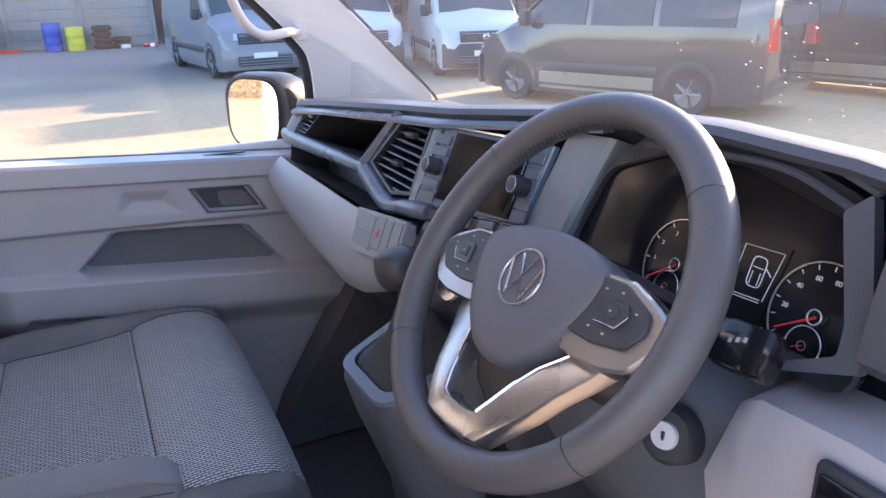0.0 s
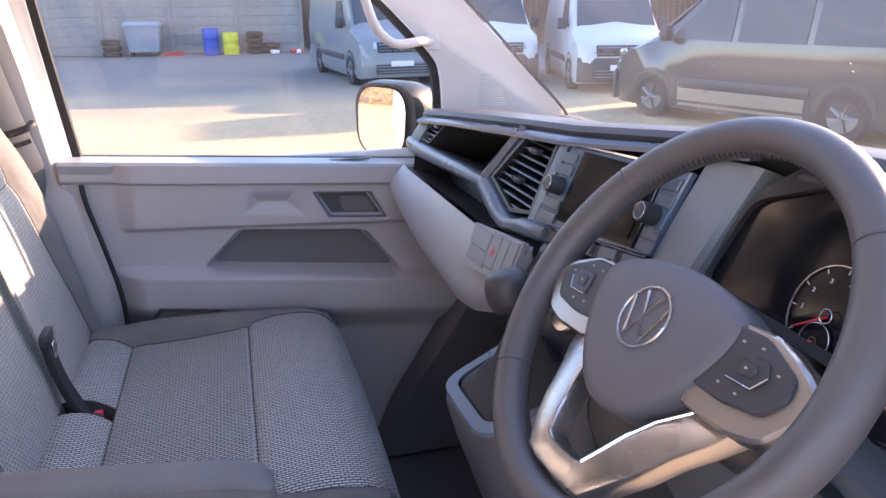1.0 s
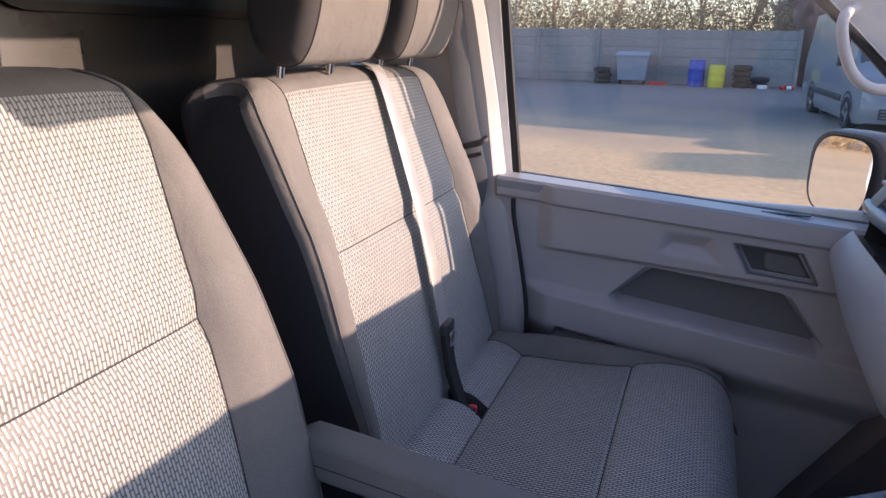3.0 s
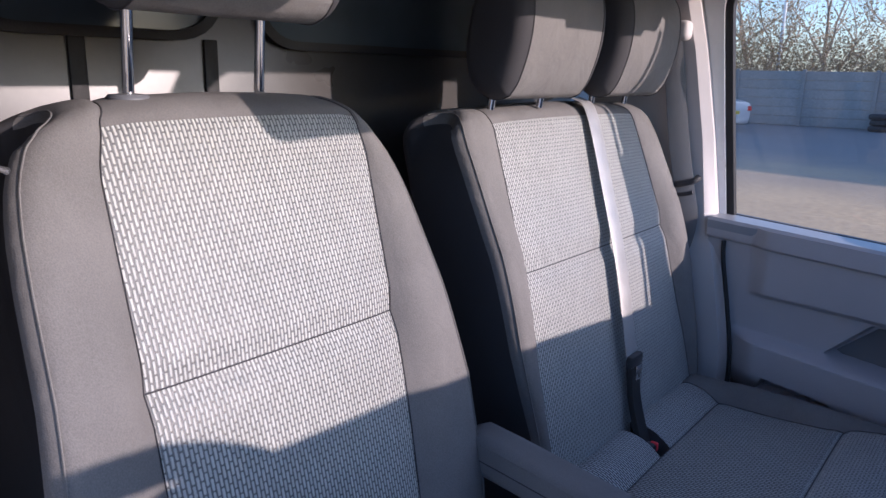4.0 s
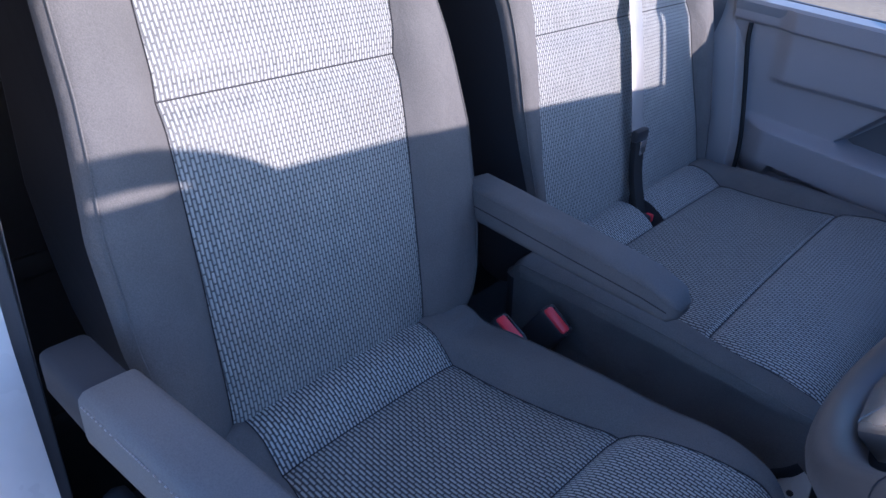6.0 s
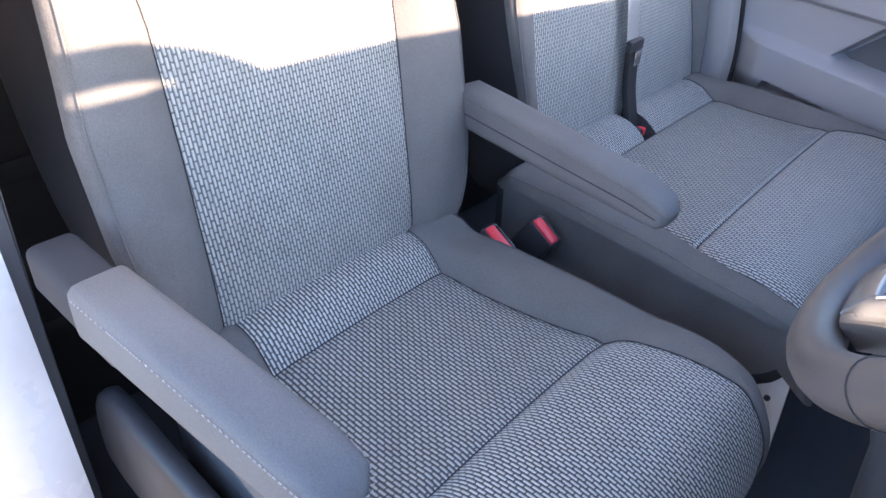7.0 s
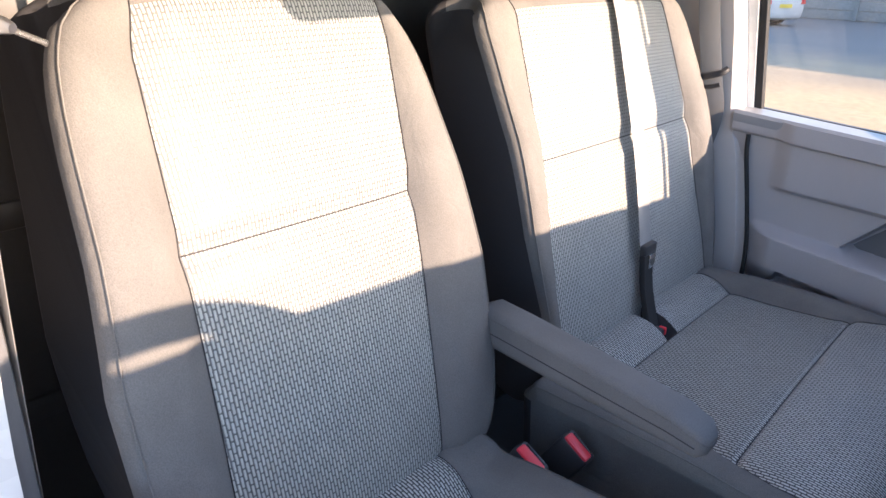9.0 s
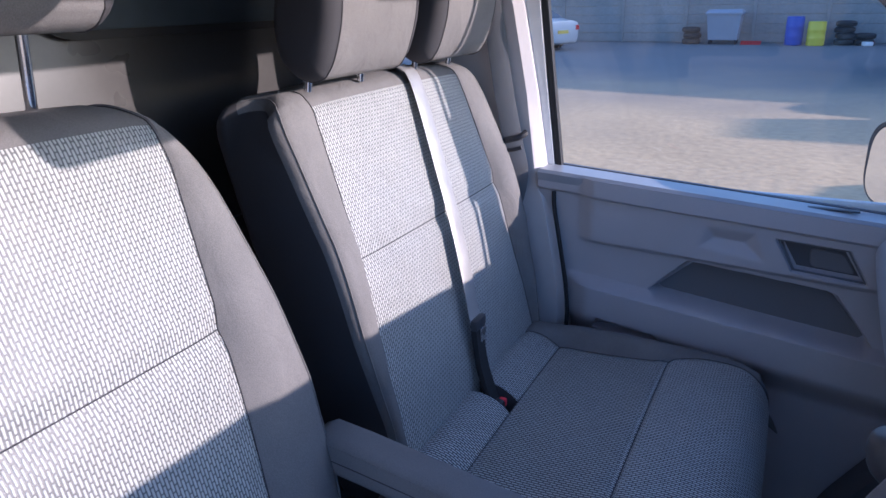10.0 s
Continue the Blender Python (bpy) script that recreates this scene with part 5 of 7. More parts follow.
for z, y0, y1 in ((1.40, 0.084, 0.024), (1.45, 0.084, 0.016), (1.50, 0.076, 0.006), (1.556, 0.066, -0.006), (1.572, 0.062, -0.010)):
    rings.append([face(y0, z, -0.04), face(y0, z, 0.004), face(y1 + 0.006, z, 0.010), face(y1, z, 0.004), face(y1, z, -0.06)])
part("side_trim", loft(bm, rings), SLATE, dash, "light grey trim beside the instruments")

# instruments
CX = lambda z: 0.82 + 0.35 * (z - 1.5)
inst = thing("instrument_cluster", "instrument cluster with two round dials and lit display", "instruments", (0.82, -0.17, 1.45))
ip = lambda a, b, h: Vector((CX(b) - 0.944 * h, a, b + 0.33 * h))
outline = rounded([(0.018, 1.437), (-0.380, 1.435), (-0.345, 1.545), (-0.20, 1.575), (-0.10, 1.572), (-0.008, 1.535)], 0.02, 4)
part("backing", prism(bmesh.new(), outline, 0.004, ip), GLOSS, inst, "black gloss face")
bm = bmesh.new()
big = rounded([(0.022, 1.434), (-0.392, 1.422), (-0.360, 1.565), (-0.22, 1.604), (-0.10, 1.598), (-0.008, 1.546)], 0.03, 4)
loft(bm, [[ip(a, b, min(h, 0.014 + 0.026 * step(-0.02, -0.14, a))) for a, b in pl] for pl, h in ((outline, 0.0), (outline, 0.012), (big, 0.040), (big, 0.03))], caps=False)
part("shroud", bm, BLACK, inst, "black shroud round the dials", 50)


def dial(cy, cz, r, a0, a1, ticks, numbers, needle):
    d = part("dial", prism(bmesh.new(), [(cy + r * math.cos(2 * math.pi * k / 40), cz + r * math.sin(2 * math.pi * k / 40)) for k in range(40)], 0.002, lambda a, b, h: ip(a, b, h + 0.005)), GLOSS, inst)
    arc = [ip(cy - r * math.sin(radians(a)), cz + r * math.cos(radians(a)), 0.009) for a in np.linspace(a0, a1, 40)]
    part("chrome_ring", tube(bmesh.new(), arc, 0.0011, 6), SILVER, d)
    for k in range(ticks):
        a = radians(a0 + (a1 - a0) * k / (ticks - 1))
        p, q = (ip(cy - rr * math.sin(a), cz + rr * math.cos(a), 0.0085) for rr in (r * 0.95, r * 0.86))
        part("tick", tube(bmesh.new(), [p, q], 0.0005, 4), WHITE_MARK, d)
    for txt, f in numbers:
        a = radians(a0 + (a1 - a0) * f)
        p = ip(cy - r * 0.70 * math.sin(a), cz + r * 0.70 * math.cos(a), 0.0088)
        m = Matrix.Translation(p) @ Matrix(((0, 0.33, -0.944), (-1, 0, 0), (0, 0.944, 0.33))).to_4x4()
        lettering(txt, 0.0066, m, WHITE_MARK, d, "dial_number")
    a = radians(needle)
    p, q = ip(cy, cz, 0.0105), ip(cy - r * 0.86 * math.sin(a), cz + r * 0.86 * math.cos(a), 0.0105)
    part("needle", tube(bmesh.new(), [p, q], [0.0016, 0.0008], 6), NEEDLE, d, "red needle")
    hub = [ip(cy + 0.0065 * math.cos(2 * math.pi * k / 20), cz + 0.0065 * math.sin(2 * math.pi * k / 20), 0.013) for k in range(21)]
    part("hub_ring", tube(bmesh.new(), hub, 0.0008, 5), SILVER, d)
    return d


dial(-0.156, 1.463, 0.047, -125, 125, 9, (("1", 0.13), ("2", 0.26), ("3", 0.4), ("4", 0.55), ("5", 0.7)), -124)
dial(-0.322, 1.469, 0.047, -125, 125, 13, (("20", 0.14), ("40", 0.29), ("60", 0.42), ("80", 0.55), ("100", 0.69), ("120", 0.83)), -122)
for cy, cz in ((-0.153, 1.438), (-0.320, 1.443)):
    g = part("small_dial", prism(bmesh.new(), [(cy + 0.017 * math.cos(2 * math.pi * k / 24), cz + 0.017 * math.sin(2 * math.pi * k / 24)) for k in range(24)], 0.002, lambda a, b, h: ip(a, b, h + 0.0082)), GLOSS, inst)
    part("chrome_ring", tube(bmesh.new(), [ip(cy - 0.017 * math.sin(radians(a)), cz + 0.017 * math.cos(radians(a)), 0.0112) for a in range(-110, 111, 10)], 0.0007, 5), SILVER, g)
    part("needle", tube(bmesh.new(), [ip(cy, cz, 0.0120), ip(cy + 0.013, cz - 0.006, 0.0120)], [0.001, 0.0006], 5), NEEDLE, g)
    part("hub_ring", tube(bmesh.new(), [ip(cy + 0.004 * math.cos(2 * math.pi * k / 14), cz + 0.004 * math.sin(2 * math.pi * k / 14), 0.0125) for k in range(15)], 0.0006, 4), SILVER, g)
disp = part("display", prism(bmesh.new(), [(-0.222, 1.440), (-0.268, 1.441), (-0.275, 1.515), (-0.224, 1.513)], 0.001, lambda a, b, h: ip(a, b, h + 0.005)), GLOSS, inst)
line = lambda pts, r=0.00045, p=None: part("display_line", tube(bmesh.new(), [ip(a, b, 0.0075) for a, b in pts], r, 4), SCREEN_ON, disp)
line([(-0.226, 1.461), (-0.227, 1.507), (-0.271, 1.509), (-0.265, 1.463)])
line([(-0.222, 1.461), (-0.262, 1.463)])
line([(-0.222, 1.4585), (-0.262, 1.4605)])
vanpts = rounded([(-0.241, 1.472), (-0.257, 1.472), (-0.257, 1.500), (-0.241, 1.500)], 0.006, 4)
line(vanpts + vanpts[:1], 0.0006)
line([(-0.243, 1.490), (-0.255, 1.490)])
line([(-0.257, 1.492), (-0.265, 1.486)], 0.0006)
line([(-0.2445, 1.474), (-0.2445, 1.486)])
line([(-0.2535, 1.474), (-0.2535, 1.486)])

# driver's lower panel with light switch
bm = bmesh.new()
rings = []
for y, z in ((-0.300, 1.36), (-0.315, 1.405), (-0.335, 1.418), (-0.42, 1.424), (-0.51, 1.420)):
    rings.append([(0.80, y, z + 0.005), (0.728, y, z), (0.716, y, z - 0.02), (0.710, y, 1.33), (0.722, y, 1.27), (0.75, y, 1.18), (0.86, y, 1.10)])
part("lower_panel", loft(bm, rings), PANEL, dash, "light grey lower panel", 40)
bm = bmesh.new()
rings = []
for y in (-0.515, -0.47, -0.42, -0.390):
    rings.append([(0.86, y, 1.605), (0.775, y, 1.590), (0.760, y, 1.52), (0.754, y, 1.475), (0.77, y, 1.460), (0.86, y, 1.46)])
part("side_panel", loft(bm, rings), DASH_TOP, dash, "", 40)
bm = prism(bmesh.new(), rounded([(-0.333, 1.557), (-0.369, 1.476), (-0.372, 1.453), (-0.330, 1.431), (-0.332, 1.424), (-0.392, 1.446), (-0.392, 1.478), (-0.352, 1.575)], 0.004, 3), 0.014, lambda a, b, h: Vector((0.82 + 0.35 * (b - 1.5) - 0.944 * (h + 0.034), a, b + 0.33 * (h + 0.034))))
part("cluster_frame", bm, DASH_TOP, dash, "mid grey frame edge beside the dials", 40)
for pts in ([(-0.09, 1.572), (-0.194, 1.5795), (-0.271, 1.5795), (-0.338, 1.562)], [(-0.08, 1.590), (-0.194, 1.597), (-0.28, 1.596), (-0.355, 1.578)]):
    bm = ribbon(bmesh.new(), smooth_line([(0.82 + 0.35 * (b - 1.5) - 0.042, a, b + 0.013) for a, b in pts], 6), 0.006, 0.005, (1, 0, 0.2))
    part("hood_ledge", bm, DASH_TOP, dash)
sw = thing("light_switch", "black rotary headlight switch panel", "switch", (0.70, -0.43, 1.38))
part("surround", box(bmesh.new(), (0.704, -0.50, 1.335), (0.716, -0.405, 1.412), 0.004), BLACK, sw)
part("face_plate", box(bmesh.new(), (0.700, -0.495, 1.341), (0.706, -0.411, 1.405), 0.003), GLOSS, sw)
part("switch_mark", box(bmesh.new(), (0.6993, -0.440, 1.380), (0.7003, -0.428, 1.384), 0.0), WHITE_MARK, sw)

# driver's knee panel
bm = bmesh.new()
rings = []
for k in range(12):
    y = -0.33 + k * 0.36 / 11
    rings.append([(0.80, y, 1.40), (0.745, y, 1.37), (0.735, y, 1.30), (0.76, y, 1.18), (0.84, y, 1.04), (1.05, y, 0.96), (1.05, y, 1.38)])
part("knee_panel", loft(bm, rings), DASH, dash, "", 40)

# ---- steering column and wheel ----
TH = radians(36.9)
HUBC = Vector((0.630, -0.135, 1.4765))
WM = Matrix.Translation(HUBC) @ Matrix((( 0, math.sin(TH), -math.cos(TH)), (-1, 0, 0), (0, math.cos(TH), math.sin(TH)))).to_4x4()
WM = WM @ pose(0, 0, 0, 0, 0, 5) @ Matrix.Scale(1.07, 4)
wp = lambda a, b, h=0.0: WM @ Vector((a, b, h))  # a to the driver's right, b up the wheel, h towards the driver
col = thing("steering_column", "dark steering column with stalks and ignition lock", "steering column", (0.75, -0.18, 1.3))
bm = bmesh.new()
rings = []
for h, s in ((-0.03, 0.7), (-0.045, 1.0), (-0.16, 1.05), (-0.26, 1.1)):
    ring = []
    for k in range(20):
        a = 2 * math.pi * k / 20
        r = 1 / (abs(math.cos(a)) ** 4 + abs(math.sin(a)) ** 4) ** 0.25
        ring.append(wp(0.052 * math.cos(a) * r * s, -0.012 + 0.06 * math.sin(a) * r * s, h))
    rings.append(ring)
part("shroud", loft(bm, rings), BLACK, col, "", 50)
ig = part("ignition_lock", tube(bmesh.new(), [(0.735, -0.243, 1.327), (0.715, -0.249, 1.336), (0.708, -0.251, 1.339)], [0.030, 0.029, 0.024], 24), BLACK, col)
part("lock_barrel", tube(bmesh.new(), [(0.709, -0.2508, 1.3385), (0.704, -0.2522, 1.3408)], [0.0140, 0.0130], 24), surface("key_barrel", (0.75, 0.75, 0.76), 0.4, 0.35, vary=0.04), ig, "chrome key barrel")
part("key_slot", box(bmesh.new(), (0.7022, -0.2542, 1.336), (0.7040, -0.2512, 1.3455), 0.0), BLACK, ig)
stl = part("wiper_stalk", tube(bmesh.new(), [wp(0.05, 0.005, -0.06), Vector((0.735, -0.27, 1.45)), Vector((0.722, -0.31, 1.461))], [0.010, 0.009, 0.011], 12), BLACK, col)
q = Vector((0.715, -0.325, 1.463))
part("stalk_end", box(bmesh.new(), (-0.026, -0.020, -0.014), (0.026, 0.020, 0.014), 0.008, Matrix.Translation(q) @ WM.to_3x3().to_4x4()), GLOSS, stl, "broad black stalk end")
for k in range(3):
    part("stalk_mark", box(bmesh.new(), (-0.010 + k * 0.006, -0.001 + 0.002 * k, 0.0141), (-0.007 + k * 0.006, 0.003 + 0.002 * k, 0.0144), 0, Matrix.Translation(q) @ WM.to_3x3().to_4x4()), PANEL, stl)
part("indicator_stalk", tube(bmesh.new(), [wp(-0.05, 0.005, -0.06), wp(-0.12, 0.02, -0.055), wp(-0.155, 0.022, -0.05)], [0.010, 0.009, 0.013], 12), BLACK, col)

wheel = thing("steering_wheel", "black leather steering wheel with silver trimmed spokes", "steering wheel", HUBC)
R = 0.1800
bm = bmesh.new()
rings = []
for k in range(72):
    a = 2 * math.pi * k / 72
    ca, sa = math.cos(a), math.sin(a)
    rr = R - 0.003 * max(0.0, -sa) ** 2
    grip = 1 + 0.10 * math.exp(-((math.degrees(math.atan2(sa, abs(ca))) - 22) / 16) ** 2)
    ring = []
    for j in range(16):
        b = 2 * math.pi * j / 16
        ring.append(wp(ca * (rr + 0.0172 * grip * math.cos(b)), sa * (rr + 0.0172 * grip * math.cos(b)), 0.0186 * math.sin(b)))
    rings.append(ring)
rings.append(rings[0])
part("rim", loft(bm, rings, caps=False), LEATHER, wheel, "black grained leather rim", 60)
for a in (38, 142, 218, 322):
    a = radians(a)
    rr = R - 0.003 * max(0.0, -math.sin(a)) ** 2
    ring = [wp(math.cos(a) * (rr + 0.0174 * math.cos(b)), math.sin(a) * (rr + 0.0174 * math.cos(b)), 0.0189 * math.sin(b)) for b in np.linspace(0, 2 * math.pi, 25)]
    part("leather_seam", tube(bmesh.new(), ring, 0.0005, 5), BLACK, wheel)
for k in range(60):
    a = radians(30 + 120 * k / 59)
    p, q2 = wp(math.cos(a) * (R - 0.0173), math.sin(a) * (R - 0.0173), 0.0035), wp(math.cos(a + 0.018) * (R - 0.0168), math.sin(a + 0.018) * (R - 0.0168), -0.004)
    part("stitch", tube(bmesh.new(), [p, q2], 0.0008, 4), BLACK, wheel)
# airbag cover, dished behind the rim
HUBO = rounded([(0.0, 0.0435), (-0.030, 0.0415), (-0.064, 0.034), (-0.090, 0.021), (-0.089, -0.006), (-0.077, -0.036), (-0.056, -0.066), (-0.030, -0.089), (0.0, -0.096), (0.030, -0.089), (0.056, -0.066), (0.077, -0.036), (0.089, -0.006), (0.090, 0.021), (0.064, 0.034), (0.030, 0.0415)], 0.016, 4)
bm = bmesh.new()
cx, cy = 0, -0.022
rings = []
for s, h in ((0.94, -0.045), (1.0, -0.030), (1.0, -0.001), (0.985, 0.004), (0.95, 0.0075), (0.84, 0.0105), (0.6, 0.0128), (0.3, 0.0138), (0.1, 0.014)):
    rings.append([wp(cx + (a - cx) * s, cy + 0.008 + (b - cy) * s, h) for a, b in HUBO])
part("airbag_cover", loft(bm, rings), HUB, wheel, "grey grained airbag cover", 50)
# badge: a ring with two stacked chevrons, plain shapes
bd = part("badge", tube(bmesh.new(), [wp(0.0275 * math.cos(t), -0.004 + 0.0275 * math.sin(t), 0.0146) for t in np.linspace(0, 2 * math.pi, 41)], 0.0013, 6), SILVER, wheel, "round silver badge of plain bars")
for pts in (((-0.0105, 0.0435), (0.0, 0.0235), (0.0105, 0.0435)), ((-0.0225, 0.036), (-0.0105, 0.0015), (0.0, 0.0195), (0.0105, 0.0015), (0.0225, 0.036))):
    part("badge_bar", tube(bmesh.new(), [wp(a, b - 0.026, 0.0150) for a, b in pts], 0.0016, 6), SILVER, bd)


def plate(poly, h0, depth, material, name, parent, label="", bev=0.003):
    return part(name, prism(bmesh.new(), poly, depth, lambda a, b, h: wp(a, b + 0.004, h0 + h), bev), material, parent, label, 40)


def blade(name, parent, rows, material, thick, label=""):
    """A bent bar: rows of (inner a, b, outer a, b, height), with a rounded face and a wall behind."""
    rings = []
    for a0, b0, a1, b1, h in rows:
        q = lambda t, d: wp(a0 + (a1 - a0) * t, b0 + (b1 - b0) * t + 0.012, h + d)
        rings.append([q(0, -thick), q(0, -0.003), q(0.06, -0.0005), q(0.14, 0.0), q(0.86, 0.0), q(0.95, -0.001), q(1, -0.004), q(1, -thick)])
    return part(name, loft(bmesh.new(), rings), material, parent, label, 40)


for s in (-1, 1):
    mir_ = lambda pl: [(s * a, b) for a, b in (pl if s > 0 else pl[::-1])]
    sp = plate(mir_(rounded([(0.070, 0.026), (0.114, 0.0265), (0.150, 0.012), (0.166, 0.000), (0.166, -0.010), (0.158, -0.027), (0.145, -0.045), (0.118, -0.0515), (0.066, -0.050)], 0.007)), -0.022, 0.024, SILVER, "spoke_trim", wheel, "satin silver spoke trim")
    plate(mir_(rounded([(0.072, 0.0215), (0.110, 0.0215), (0.146, 0.005), (0.150, -0.010), (0.137, -0.029), (0.102, -0.034), (0.070, -0.032)], 0.005)), 0.0018, 0.004, BLACK, "button_pad", sp, "black button pad", 0.0015)
    plate(mir_(rounded([(0.098, -0.016), (0.122, -0.016), (0.130, -0.004), (0.124, 0.006), (0.100, 0.006)], 0.003)), 0.0058, 0.002, SLAT, "key", sp, "", 0.0008)
    plate(mir_(rounded([(0.105, -0.010), (0.117, -0.010), (0.121, -0.003), (0.117, 0.001), (0.105, 0.001)], 0.002)), 0.0079, 0.0012, BLACK, "key", sp, "", 0.0005)
    part("key_edge", tube(bmesh.new(), [wp(s * a, b + 0.004, 0.0080) for a, b in ((0.098, -0.016), (0.122, -0.016), (0.130, -0.004))], 0.0005, 5), SILVER, sp)
    for a, b in ((0.094, 0.012), (0.112, 0.013), (0.134, 0.001), (0.094, -0.022), (0.112, -0.0235), (0.111, -0.0045)):
        plate(mir_([(a - 0.0014, b - 0.0008), (a + 0.0014, b - 0.0008), (a + 0.0014, b + 0.0008), (a - 0.0014, b + 0.0008)]), 0.0058 if a != 0.111 else 0.0092, 0.0003, PANEL, "key_mark", sp, "", 0.0)
    # lower spoke: from the foot up behind the side spoke, with a deep bright wall inside
    lg = blade("lower_spoke", wheel, [(s * 0.016, -0.143, s * 0.026, -0.167, 0.010), (s * 0.027, -0.140, s * 0.043, -0.164, 0.010), (s * 0.036, -0.122, s * 0.060, -0.142, 0.007), (s * 0.044, -0.102, s * 0.074, -0.122, 0.002), (s * 0.055, -0.080, s * 0.086, -0.097, -0.005), (s * 0.074, -0.058, s * 0.102, -0.073, -0.012), (s * 0.088, -0.045, s * 0.112, -0.054, -0.018)], SILVER, 0.022, "satin silver lower spoke")
    part("bright_edge", tube(bmesh.new(), [wp(a, b + 0.012, h) for a, b, h in ((s * 0.027, -0.141, 0.0095), (s * 0.036, -0.123, 0.0065), (s * 0.044, -0.103, 0.0015), (s * 0.055, -0.081, -0.0055), (s * 0.074, -0.059, -0.0125))], 0.0016, 6), CHROME, lg, "polished inner edge")
blade("spoke_foot", wheel, [(-0.018, -0.1428, -0.028, -0.1672, 0.0102), (0.0, -0.1435, 0.0, -0.1680, 0.0102), (0.018, -0.1428, 0.028, -0.1672, 0.0102)], SILVER, 0.020)

# gear lever and console
con = thing("gear_console", "grey gear lever console with a rubber gaiter", "console", (0.6, 0.12, 0.6))
bm = bmesh.new()
OUTC = rounded([(0.525, 0.205), (0.53, 0.055), (0.69, 0.03), (0.69, 0.24)], 0.03, 5)
INC = rounded([(0.540, 0.193), (0.545, 0.070), (0.682, 0.048), (0.682, 0.224)], 0.024, 5)
zc = lambda x: 1.245 + 0.36 * (x - 0.53)
loft(bm, [[(x + dx * (x < 0.6), 0.13 + (y - 0.13) * s, zc(x) + dz if dz > -0.3 else 0.56) for x, y in OUTC] for s, dx, dz in ((0.80, 0.12, -0.7), (0.86, 0.06, -0.20), (0.96, 0.015, -0.07), (1.0, 0.0, -0.014), (0.99, 0.002, 0.0))], caps=False)
part("body", bm, DASH_TOP, con, "grey plastic console", 45)
part("top_rim", frame_plate(bmesh.new(), OUTC, INC, 0.007, lambda a, b, h: Vector((a, b, zc(a) + h))), TRIM, con, "pale grey rim")
bm = bmesh.new()
gx, gy = 0.615, 0.130
loft(bm, [[(gx + dx + (x - gx) * s, gy + (y - gy) * s, zc(x) * (1 - k) + (1.30 + k * 0.05) * k + dz) for x, y in INC] for s, k, dx, dz in ((1.0, 0, 0, -0.004), (0.92, 0.1, 0, 0.004), (0.75, 0.3, 0, -0.002), (0.62, 0.45, 0, 0.006), (0.45, 0.65, 0, 0.0), (0.34, 0.8, 0, 0.008), (0.2, 0.95, -0.003, 0.012))], caps=False)
part("gaiter", bm, RUBBER, con, "black folded gaiter", 50)
part("lever", tube(bmesh.new(), [(0.612, 0.130, 1.33), (0.606, 0.135, 1.37), (0.602, 0.142, 1.395)], [0.012, 0.012, 0.016], 12), BLACK, con)
part("knob", tube(bmesh.new(), smooth_line([(0.603, 0.141, 1.372), (0.601, 0.145, 1.386), (0.599, 0.149, 1.408), (0.598, 0.151, 1.422), (0.597, 0.152, 1.427)], 4), [0.018, 0.021, 0.024, 0.027, 0.029, 0.0305, 0.031, 0.031, 0.0305, 0.0295, 0.028, 0.026, 0.023, 0.018, 0.013, 0.008, 0.002], 24), BLACK, con, "black leather gear knob", 60)


# ---- the yard outside ----
YELL_PLATE = surface("yellow_plate", (0.70, 0.52, 0.05), 0.5, vary=0.05, bump=0.0)


